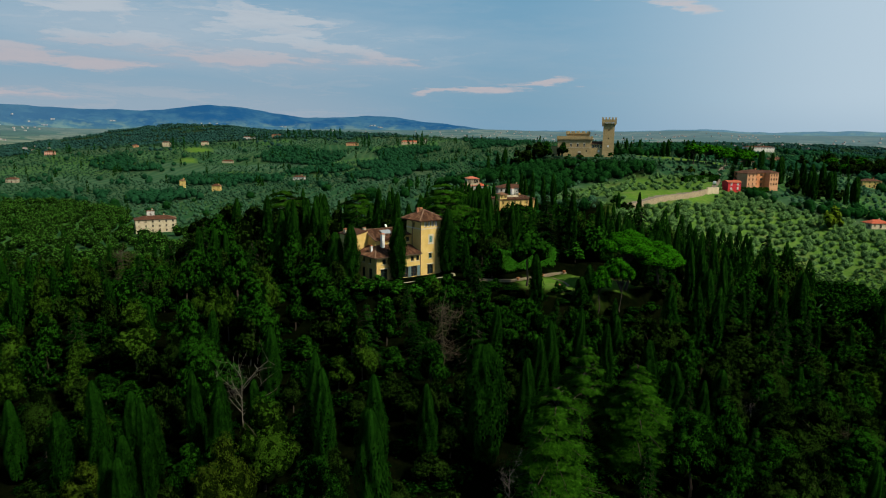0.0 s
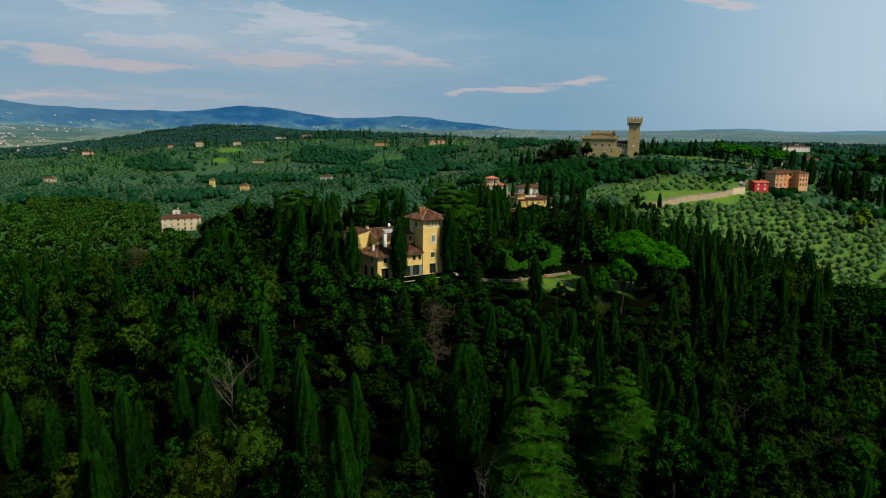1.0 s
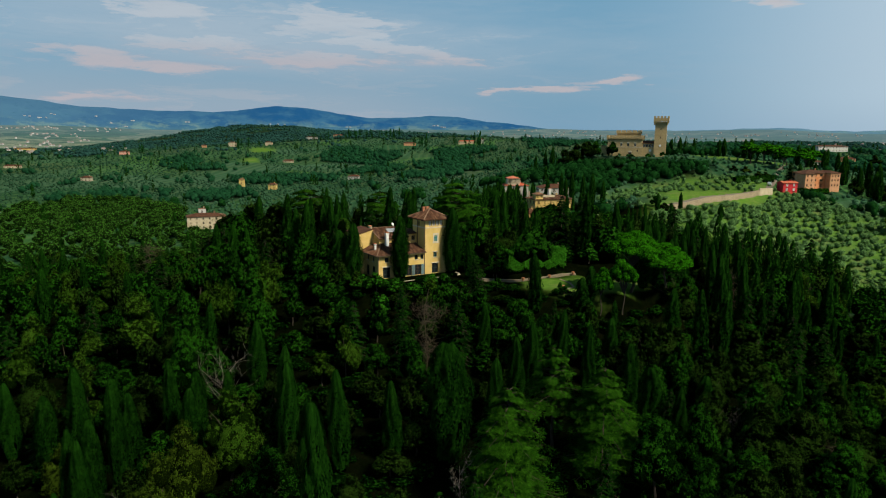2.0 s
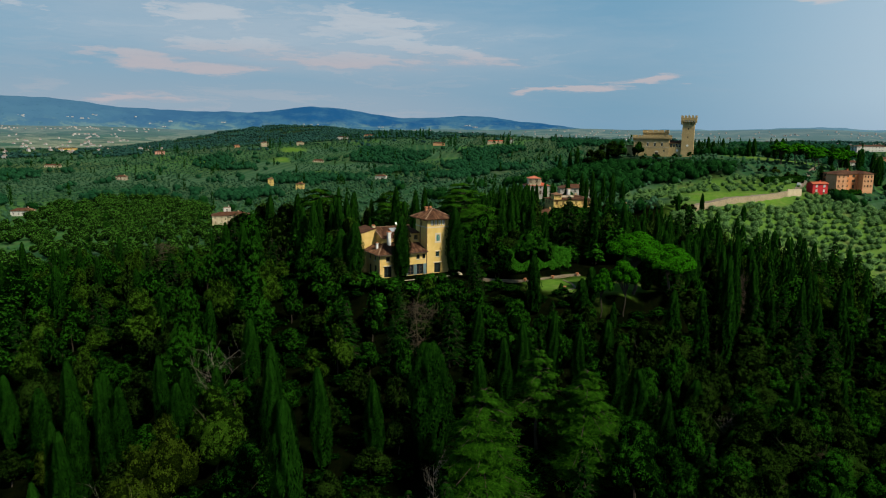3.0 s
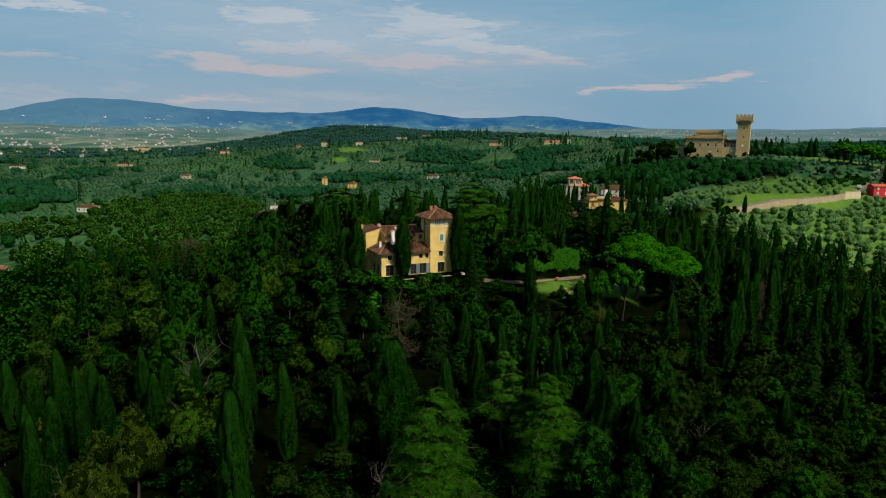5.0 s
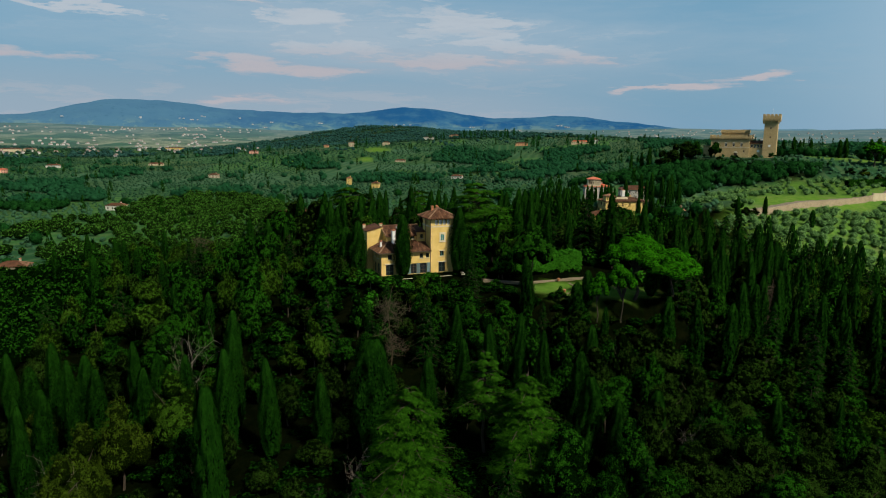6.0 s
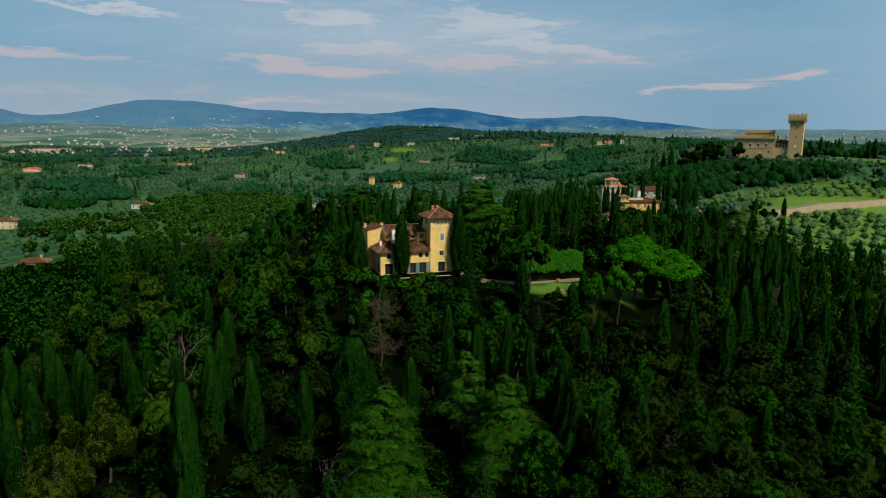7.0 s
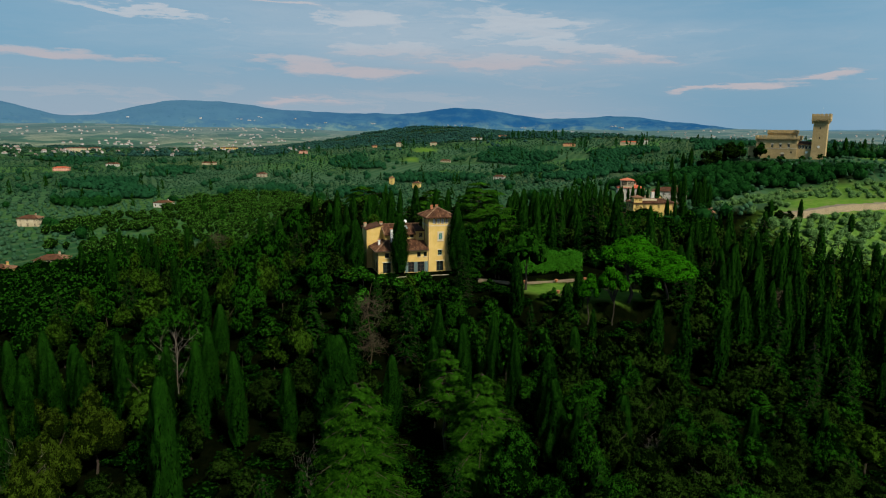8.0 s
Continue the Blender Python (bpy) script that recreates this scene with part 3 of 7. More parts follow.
def cypress_crown(rng, n, wide=0.115, leaf=0.016, ragged=0.12, blunt=0.52):
    """A column of upright plumes with a blunt tip, one unit high."""
    t = rng.uniform(0.02, 1, n) ** 0.9
    a = rng.uniform(0, 6.283, n)
    p = rng.uniform(0, 6.283, 4)
    plume = np.sin(a * 7 + 2.2 * np.sin(t * 7 + p[0]) + p[1])
    knot = np.sin(a * 3 + t * 5 + p[2]) + 0.8 * np.sin(a * 5 - t * 19 + p[3])
    lobes = 1 + ragged * knot + 0.055 * plume
    prof = wide * np.minimum(1, (1.01 - t) ** blunt * 1.45) * (0.62 + 0.38 * np.minimum(1, t * 4)) * lobes
    r = prof * rng.uniform(0.80, 1.05, n)
    out = np.stack([np.cos(a), np.sin(a), np.zeros(n)], -1)
    across = np.stack([-np.sin(a), np.cos(a), np.zeros(n)], -1)
    at = out * r[:, None] + np.stack([np.zeros(n)] * 2 + [0.03 + 0.97 * t], -1)
    normal = unit(out + 0.35 * scattered(rng, n) + np.array([0, 0, 0.15]))
    along = unit(np.array([0, 0, 1.0]) + 0.35 * out + 0.25 * scattered(rng, n))
    lean = np.cos(a * 7 + 2.2 * np.sin(t * 7 + p[0]) + p[1])
    rise = 0.18 + 0.9 * np.clip((t - 0.82) / 0.18, 0, 1) + 2.2 * ragged * np.cos(a * 5 - t * 19 + p[3])
    soft = unit(out - 0.55 * across * lean[:, None] + np.array([0, 0, 1.0]) * rise[:, None] + 0.22 * scattered(rng, n))
    s = leaf * rng.uniform(0.7, 1.5, n)
    rings, sides = 14, 12
    tt, aa = np.meshgrid(np.linspace(0.02, 0.975, rings), np.arange(sides) * 2 * math.pi / sides, indexing="ij")
    rr = wide * (0.90 - 0.9 * ragged) * np.minimum(1, (1.0 - tt) ** blunt * 1.45) * (0.6 + 0.4 * np.minimum(1, tt * 4))
    core = np.stack([rr * np.cos(aa), rr * np.sin(aa), tt], -1).reshape(-1, 3)
    f = np.array([(j * sides + i, j * sides + (i + 1) % sides, (j + 1) * sides + (i + 1) % sides, (j + 1) * sides + i) for j in range(rings - 1) for i in range(sides)])
    return [leaves(at, normal, along, s, s * 2.0, soft)], [(core, f)]


def broad_crown(rng, n, lumps=11, leaf=0.030, low=0.28, flat=0.8, core_level=2, spread=0.30):
    """A domed crown of boughs, each a heap of leafy tufts, one unit high."""
    centres, sizes = [], []
    for k in range(lumps):
        a, q = rng.uniform(0, 6.283), math.sqrt(rng.uniform(0, 1))
        h = low + 0.16 + (0.84 - low - 0.16) * (1 - 0.65 * q * q) * rng.uniform(0.25, 1.0)
        centres.append((math.cos(a) * q * spread, math.sin(a) * q * spread, h))
        sizes.append(rng.uniform(0.10, 0.21))
    centres.append((0, 0, 0.80)), sizes.append(0.16)
    centres, sizes = np.array(centres), np.array(sizes)
    w = sizes ** 2 / np.sum(sizes ** 2)
    # tufts on the boughs, and leaves on the tufts
    tufts = max(20, n // 15)
    lump = rng.choice(len(sizes), tufts, p=w)
    d = scattered(rng, tufts)
    d[:, 2] = np.where(d[:, 2] < -0.25, -d[:, 2], d[:, 2])
    tuft = centres[lump] + d * (sizes[lump] * rng.uniform(0.86, 1.16, tufts))[:, None] * np.array([1, 1, flat])
    girth = sizes[lump] * rng.uniform(0.20, 0.42, tufts)
    pick = rng.integers(0, tufts, n)
    e = scattered(rng, n)
    e = np.where((np.sum(e * d[pick], -1) < -0.15)[:, None], -e, e)
    at = tuft[pick] + e * (rng.uniform(0.35, 1.0, n) * girth[pick])[:, None] * np.array([1, 1, 0.72])
    out = unit((at - np.array([0, 0, 0.42])) * np.array([1, 1, 0.8]))
    normal = unit(0.7 * d[pick] + 0.6 * out + 0.45 * e + 0.35 * scattered(rng, n))
    soft = unit(0.55 * d[pick] + 0.35 * out + 0.65 * e + np.array([0, 0, 0.25]) + 0.15 * scattered(rng, n))
    s = leaf * rng.uniform(0.6, 1.35, n)
    cores = []
    v, f = BALLS[core_level]
    for c, s0 in zip(centres, sizes):
        cores.append((v * s0 * 0.88 * np.array([1, 1, flat]) * (1 + 0.05 * rng.normal(size=(len(v), 1))) + c, f))
    return [leaves(at, normal, scattered(rng, n), s, s * 1.25, soft)], cores


def branches(rng, n, start, reach, lift, thick, bend=0.25):
    """Limbs that leave a trunk one unit high."""
    made = []
    for k in range(n):
        a = rng.uniform(0, 6.283)
        h = rng.uniform(*start)
        p = np.array([0, 0, h], float)
        d = np.array([math.cos(a), math.sin(a), lift * rng.uniform(0.6, 1.4)])
        length = reach * rng.uniform(0.6, 1.1)
        path = []
        for j in range(4):
            path.append((p.copy(), thick * (1 - 0.27 * j)))
            p = p + d * length / 4
            d = d + bend * scattered(rng, 1)[0]
        made.append(path)
    return made


def trunk_mesh(name, rng, top, thick, limbs=(), mat=None, lean=0.02):
    p = [(np.array([lean * math.sin(j * 1.7) * (j > 0), lean * math.cos(j * 2.3) * (j > 0), -0.03 + top * j / 4]), thick * (1.15 - 0.2 * j)) for j in range(5)]
    v, f = tubes([p, *limbs])
    me = bpy.data.meshes.new(name)
    me.from_pydata(v.tolist(), [], f.tolist())
    me.materials.append(mat or M_BARK)
    return me


def tree_of(name, trunk, crown):
    root = new(name)
    root.empty_display_size = 0.5
    for label, me in (("trunk", trunk), ("crown", crown)):
        if me is not None:
            new(label, me).parent = root
    return root


class Species:
    """Trees of one kind: the first of each shape is built, later ones are copies of it."""

    def __init__(self, name, label, group, make, shapes, seed):
        self.name, self.label, self.group, self.make, self.shapes = name, label, group, make, shapes
        self.rng = np.random.default_rng(seed)
        self.made, self.count = {}, 0

    def plant(self, x, y, tall, wide=1.0, sink=0.0, label=None):
        z = float(height(x, y)) - sink
        m = pose(x, y, z, self.rng.normal(0, 1.2), self.rng.normal(0, 1.2), self.rng.uniform(0, 360)) @ Matrix.Diagonal((tall * wide, tall * wide, tall, 1))
        k = self.count % self.shapes
        self.count += 1
        if k not in self.made:
            ob = self.made[k] = tagged(self.make(self.name, np.random.default_rng(self.rng.integers(1 << 30))), self.label, "tree", self.group)
            ob.matrix_basis = m
        else:
            ob = copy_thing_at(self.made[k], m)
        if label:
            tagged(ob, label)
        return ob


def copy_thing_at(ob, m):
    """copy_thing for a tree whose model is itself scaled."""
    kept = ob.matrix_basis.copy()
    ob.matrix_basis = Matrix()
    made = copy_thing(ob, m)
    ob.matrix_basis = kept
    return made


def make_cypress(n, leaf, wide=0.115, ragged=0.12, blunt=0.52):
    def build(name, rng):
        crown = crown_mesh("crown", *cypress_crown(rng, n, wide * rng.uniform(0.88, 1.12), leaf, ragged, blunt), L_CYPRESS)
        return tree_of(name, trunk_mesh("trunk", rng, 0.5, 0.012), crown)
    return build


def make_broad(n, leaf, mat, lumps=11, core=2, low=0.04, flat=1.0, spread=0.30):
    def build(name, rng):
        crown = crown_mesh("crown", *broad_crown(rng, n, lumps, leaf, low, flat, core, spread), mat)
        return tree_of(name, trunk_mesh("trunk", rng, 0.6, 0.022, branches(rng, 5, (0.25, 0.5), 0.35, 0.9, 0.012)), crown)
    return build


def make_cedar(mat, tiers=17, per=6, n=42, wide=0.30, cone=0.85, tilt=-0.14, leaf=0.014, bare=0.10, cored=False, uneven=0.25):
    """A cedar: boughs in tiers, each a drooping fan of feathery sprays."""
    def build(name, rng):
        limbs, parts = [], []
        swell = rng.uniform(0, 6.283, 3)
        for j in range(tiers):
            t = bare + (0.985 - bare) * (j / (tiers - 1)) ** 0.9
            reach = wide * (1 - t) ** cone * 1.15 + 0.022
            count = max(4, int(per * (0.55 + 0.45 * (1 - t))))
            for k in range(count):
                a = k * 6.283 / count + j * 1.3 + rng.uniform(-0.4, 0.4)
                bulge = 1 + uneven * (0.5 * math.sin(a * 2 + swell[0] + t * 4) + 0.5 * math.sin(a * 3 - swell[1] - t * 9))
                far = reach * rng.uniform(1 - 1.3 * uneven, 1 + 0.6 * uneven) * bulge
                h = t + rng.uniform(-0.022, 0.022)
                way = np.array([math.cos(a), math.sin(a), 0])
                across = np.array([-math.sin(a), math.cos(a), 0])
                limbs.append([(np.array([0, 0, h]), 0.006), (way * far * 0.5 + [0, 0, h + 0.012], 0.004), (way * far + [0, 0, h + tilt * far], 0.0015)])
                # sprays leave the bough in turn to both sides, thick at their tips
                twigs = max(5, n // 14)
                root_at = rng.uniform(0.18, 1.0, twigs) ** 0.75
                arm = far * (0.16 + 0.34 * np.sin(np.minimum(root_at, 0.97) * 2.9)) * rng.uniform(0.55, 1.15, twigs)
                hand = np.where(np.arange(twigs) % 2 == 0, 1.0, -1.0)
                pick = rng.integers(0, twigs, n)
                s = root_at[pick]
                u = rng.uniform(0, 1, n) ** 0.7
                reachout = arm[pick] * u
                side = hand[pick] * reachout * 0.85 + rng.normal(0, 0.20, n) * arm[pick]
                forth = s * far + reachout * 0.5 + rng.normal(0, 0.12, n) * arm[pick]
                drop = 0.016 * np.sin(s * 3.0) + tilt * far * s ** 2 - 0.30 * reachout * u - rng.uniform(0, 0.010, n)
                at = way * forth[:, None] + across * side[:, None] + np.stack([np.zeros(n)] * 2 + [h + drop], -1)
                normal = unit(np.array([0, 0, 0.8]) + 0.45 * scattered(rng, n) + 0.65 * way)
                along = unit(way * 0.7 + across * hand[pick][:, None] + np.array([0, 0, -0.25]) + 0.3 * scattered(rng, n))
                soft = unit(np.array([0, 0, 0.6]) + (0.2 + 0.7 * u)[:, None] * way + 0.6 * across * (hand[pick] * u)[:, None] + 0.25 * scattered(rng, n))
                size = leaf * rng.uniform(0.6, 1.4, n)
                parts.append(leaves(at, normal, along, size * 0.55, size * 1.7, soft))
        inner = []
        if cored:
            v, f = BALLS[2]
            low = (v[:, 2:3] + 1) / 2
            inner = [(np.concatenate([v[:, :2] * wide * 0.55 * (1 - low) ** 0.6, 0.10 + low * 0.8], 1) * (1 + 0.06 * rng.normal(size=(len(v), 1))), f)]
        return tree_of(name, trunk_mesh("trunk", rng, 0.97, 0.016, limbs), crown_mesh("crown", parts, inner, mat))
    return build


def make_umbrella(n, mat, leaf=0.0095):
    """A stone pine: forked trunk and a wide, shallow parasol."""
    def build(name, rng):
        q, a = rng.uniform(0, 1, 60), rng.uniform(0, 6.283, 60)
        tip = 0.05 * np.sin(a + 1.0)
        centres = np.stack([0.35 * np.sqrt(q) * np.cos(a), 0.35 * np.sqrt(q) * np.sin(a), 0.88 + tip - 0.24 * q + rng.uniform(-0.03, 0.02, 60)], -1)
        sizes = rng.uniform(0.06, 0.115, len(centres))
        pick = rng.integers(0, len(centres), n)
        d = scattered(rng, n)
        d[:, 2] = np.where(d[:, 2] < -0.3, -d[:, 2], d[:, 2])
        at = centres[pick] + d * (sizes[pick] * rng.uniform(0.85, 1.1, n))[:, None] * np.array([1, 1, 0.8])
        s = leaf * rng.uniform(0.6, 1.4, n)
        parts = [leaves(at, unit(d + 0.6 * scattered(rng, n) + np.array([0, 0, 0.6])), scattered(rng, n), s, s * 1.5, unit(d + np.array([0, 0, 0.35]) + 0.2 * scattered(rng, n)))]
        v, f = BALLS[2]
        cores = [(v * q * 0.93 * np.array([1, 1, 0.68]) + c, f) for c, q in zip(centres, sizes)]
        limbs = [[(np.array([0, 0, 0.42]), 0.012), (np.array([c[0] * 0.45, c[1] * 0.45, 0.6]), 0.008), (c - [0, 0, 0.03], 0.004)] for c in centres[::3]]
        return tree_of(name, trunk_mesh("trunk", rng, 0.62, 0.022, limbs, lean=0.03), crown_mesh("crown", parts, cores, mat))
    return build


def make_bare(limbs, twigs, mat, reach=0.45, lift=0.9, top=0.9):
    """A leafless tree: trunk, limbs and forked twigs."""
    def build(name, rng):
        main = branches(rng, limbs, (0.2, 0.75), reach, lift, 0.0042, 0.3)
        fine = []
        for path in main:
            for k in range(twigs):
                j = rng.integers(1, 4)
                p, d = path[j][0].copy(), unit(scattered(rng, 1)[0] + np.array([0, 0, 0.4]))
                q = p + d * reach * 0.3
                fine.append([(p, 0.0016), (q, 0.0010), (q + (d + 0.5 * scattered(rng, 1)[0]) * reach * 0.25, 0.0005)])
        return tree_of(name, trunk_mesh("trunk", rng, top, 0.007, main, mat), trunk_mesh("twigs", rng, 0.2, 0.005, fine, mat))
    return build


WOOD = "trees of the hillside wood"
CYPRESS = Species("cypress", "tall dark green columnar cypress in the hillside wood", WOOD, make_cypress(12000, 0.0046, 0.118, 0.09), 6, 11)
CYPRESS_SIDE = Species("cypress", "dark green columnar cypress on the flank of the hill", WOOD, make_cypress(2600, 0.0085, 0.10), 5, 28)
CYPRESS_MID = Species("cypress", "slim dark green cypress among other cypresses on the ridge", "cypresses of the ridge", make_cypress(2200, 0.0105, 0.085), 5, 12)
IVY = Species("cypress", "broad cypress overgrown with ivy, in the hillside wood", WOOD, make_cypress(13000, 0.0064, 0.15, 0.17, 0.36), 3, 13)
OAK = Species("oak_tree", "leafy green oak in the hillside wood", WOOD, make_broad(9500, 0.0074, L_OAK, 17, core=2), 5, 14)
OAK_MID = Species("oak_tree", "green oak on the hill round the villa", WOOD, make_broad(5600, 0.0098, L_OAK, 15, 2), 5, 15)
HOLM = Species("holm_oak", "dull grey-green holm oak in the hillside wood", WOOD, make_broad(9500, 0.0072, L_HOLM, 18, core=2), 3, 16)
HOLM_MID = Species("holm_oak", "dark holm oak on the hill round the villa", WOOD, make_broad(5200, 0.0098, L_HOLM, 15, 2), 4, 17)
LIGHT = Species("oak_tree", "light yellow-green oak standing out in the wood", WOOD, make_broad(7000, 0.0086, L_LIGHT, 16, 2), 3, 38)
FIR = Species("fir_tree", "dark conifer with level boughs in the wood", WOOD, make_cedar(L_CYPRESS, 17, 9, 60, 0.20, 0.62, -0.2, 0.0115, cored=True), 4, 18)
DRY = Species("oak_tree", "oak with thin yellow-brown leaves and bare twigs", WOOD, make_broad(10000, 0.0088, L_DRY, 18, core=2), 2, 19)
BROAD_CYPRESS = Species("cypress", "full dark cypress standing against the villa walls", "villa cypresses", make_cypress(7500, 0.0060, 0.135, 0.10), 3, 29)
CEDAR = Species("cedar", "large bright green cedar with drooping tiers of boughs", "cedars", make_cedar(L_CEDAR, 17, 14, 430, 0.270, 0.52, -0.13, 0.0060, cored=True, uneven=0.34), 2, 20)
THIN_CEDAR = Species("cedar", "thin young cedar with sparse level boughs", "cedars", make_cedar(L_CEDAR, 11, 9, 280, 0.27, 0.55, -0.05, 0.0085, 0.45, uneven=0.45), 1, 21)
FLAT_CEDAR = Species("cedar", "old spreading cedar with flat dark tiers beside the villa", "cedars", make_cedar(L_CEDAR, 12, 10, 260, 0.42, 0.42, 0.02, 0.0115, 0.30), 2, 22)
PINE = Species("stone_pine", "stone pine with a wide bright green parasol crown", "stone pines", make_umbrella(15000, L_PINE, 0.0078), 2, 23)
FLAT_PINE = Species("pine_tree", "dark rounded pine with a bare trunk beside the pergola", "stone pines", make_broad(5200, 0.0150, L_OAK, 14, 1, 0.30, 0.9, 0.27), 1, 35)
PINE_FAR = Species("stone_pine", "tall stone pine with a flat green crown on the ridge", "stone pines", make_umbrella(1800, L_PINE, 0.022), 2, 34)
LIME = Species("lime_tree", "tall full yellow-green tree at the edge of the olive grove", "trees of the grove", make_broad(3600, 0.0200, L_LIME, 14, 2, 0.03), 1, 36)
BARE = Species("dead_tree", "leafless pale grey dead tree in the wood", WOOD, make_bare(9, 7, M_DEAD), 3, 24)
RUST = Species("dead_tree", "withered brown conifer with bare hanging twigs", WOOD, make_bare(34, 9, M_RUST, 0.20, -0.35), 2, 25)
BRIGHT = Species("garden_tree", "round bright green tree in the villa garden", "garden trees", make_broad(3400, 0.0150, L_BRIGHT, 12, 2, 0.1), 3, 26)
OLIVE = Species("olive_tree", "silver-green olive tree in the grove below the road", "olive trees of the grove", make_broad(900, 0.024, L_OLIVE, 9, 1, 0.05, 0.85, 0.34), 6, 27)

# cypresses picked out one by one: x, y, height of the tip
FRONT_CYPRESSES = [(-62, 88.3, -5.6), (-53.1, 84.4, -5.7), (-43.9, 86.8, -3.5), (-39.0, 69.1, -3.2), (-36.8, 67.8, -3.6), (-39.3, 73.5, -3.8), (-34.5, 60.8, -6.2), (-47.4, 84.5, -1.1),
                   (-35.4, 88.5, -1.0), (-32.7, 90.1, -3.1), (-28.1, 90.7, -3.1), (-18.9, 90.6, 1.4), (-16.6, 85, 0.7), (-9.2, 85, 0), (-2.1, 87.9, -2.5), (-29.4, 106.2, 0.2), (12.3, 93.5, -0.3),
                   (23.3, 109.1, 3.4), (15.7, 102.6, 0.4), (18.7, 108.6, 1.1), (27.7, 107, 1.3), (34.4, 125.4, -2.2), (30.1, 140.1, -1.8), (32.2, 141.9, -1.9), (33.9, 103.5, -0.5), (40, 95.2, -4.1), (47.9, 134.7, 1.9), (9.8, 119.4, 1.2)]
SIDE_CYPRESSES = [(79.4, 153.4, 0.3), (102.1, 227.2, -5.7), (103.2, 192.1, -10.3), (52.2, 98.8, -12), (48.5, 92.5, -11.4), (45.2, 151, 1.6), (-10.4, 147.1, 13.9), (0.9, 155.3, 15.2), (-20.7, 144.6, 12.4),
                  (-31.2, 168.9, 11.4), (-156.9, 203.9, -6.1), (-125.4, 159.9, -2.7), (20.3, 138, 7.6), (-38.2, 78.5, -0.9), (-24.5, 146.5, 10.5), (117.3, 286.9, -5.6), (111.4, 286.8, -9.2), (115.9, 324.5, -3.6)]
taken = []


def room(x, y, gap):
    return all((x - a) ** 2 + (y - b) ** 2 > (gap + g) ** 2 for a, b, g in taken)


for x, y, top in FRONT_CYPRESSES + SIDE_CYPRESSES:
    tall = max(8.0, top - float(height(x, y)) + 0.3)
    kind = BROAD_CYPRESS if y > 140 and abs(x + 11) < 15 else CYPRESS if y < 130 else CYPRESS_SIDE if y < 175 else CYPRESS_MID
    girth = 2.05 if kind is BROAD_CYPRESS else 1.45 + 0.25 * math.sin(x * 3.1 + y)
    kind.plant(x, y, tall, girth / (tall * (0.135 if kind is BROAD_CYPRESS else 0.118 if kind is CYPRESS else 0.10 if kind is CYPRESS_SIDE else 0.085)))
    taken.append((x, y, 1.1))
for kind, x, y, top, wide, gap in [(IVY, -7.6, 68.5, 2.0, 0.58, 2.5), (IVY, 6, 88.3, 3.7, 1.05, 3), (IVY, 36.1, 97.5, -1.8, 0.85, 2.5), (IVY, 45.5, 101.7, -4.4, 0.8, 2.5), (FIR, 44.2, 86.7, -7.7, 1, 2.5),
                                   (DRY, -27.2, 74.9, -3.7, 0.62, 3), (DRY, -27.8, 68.9, -5.0, 0.6, 2.6), (DRY, -27.2, 64.5, -7.1, 0.62, 3), (OAK, -16.4, 75.4, -6.6, 1, 3), (THIN_CEDAR, 21.3, 93.4, 2.0, 1, 2.5),
                                   (CEDAR, 27.8, 89.0, 0.3, 1.3, 5), (CEDAR, 14.4, 78.9, 0.9, 1.2, 5), (PINE, 41.8, 147, 12.3, 1.25, 3), (PINE, 49.2, 147.5, 9.6, 1.25, 3), (PINE, 39.5, 141.6, 7.0, 0.6, 3), (FLAT_PINE, 19.4, 149.0, 13.0, 0.85, 4), (PINE, 34.5, 141, 5.0, 0.6, 2.5),
                                   (FLAT_CEDAR, 0.5, 176, 19.5, 1.15, 6), (HOLM_MID, -70, 193, 9.3, 0.85, 3), (HOLM_MID, -74.5, 197, 7.6, 0.85, 3), (OAK_MID, -66, 190, 9.8, 0.85, 3), (HOLM_MID, -64, 196, 12.5, 0.8, 3), (CYPRESS_MID, -60, 191, 13.5, 1.0, 2), (HOLM_MID, -55, 193, 13.0, 0.85, 3), (CYPRESS_MID, -51, 189, 14.5, 1.0, 2), (HOLM_MID, -44, 194, 13.0, 0.85, 3), (CYPRESS_MID, -39, 190, 14.0, 1.0, 2), (CYPRESS_MID, -35, 196, 14.5, 1.0, 2), (FLAT_CEDAR, -48, 205, 14.5, 1.1, 6), (FLAT_CEDAR, -26, 206, 14.0, 1, 6), (HOLM, 14.5, 171, 9.0, 1.2, 4), (OAK_MID, -4, 137.5, 0.8, 1.7, 3), (OAK_MID, 1.5, 140.5, 0.6, 1.7, 3), (OAK_MID, -23, 139.5, 4.5, 1.2, 3), (OAK_MID, -28, 141, 5.0, 1.2, 3), (FIR, 7.4, 141, 6.5, 1.2, 3), (BARE, 50.5, 100.8, -8.8, 0.9, 1), (BARE, 8.3, 76, -7.0, 0.5, 1),
                                   (BARE, -31.5, 97, -1.0, 0.8, 1), (RUST, -0.2, 111, 8.6, 1.0, 2.5), (RUST, 74.8, 181.9, 0.5, 1, 2), (RUST, -88, 178, 4.5, 1.3, 3), (BARE, -28.5, 64, -9.5, 0.8, 1), (RUST, 61, 92, -8.0, 1, 2)]:
    kind.plant(x, y, top - float(height(x, y)), wide)
    taken.append((x, y, gap))


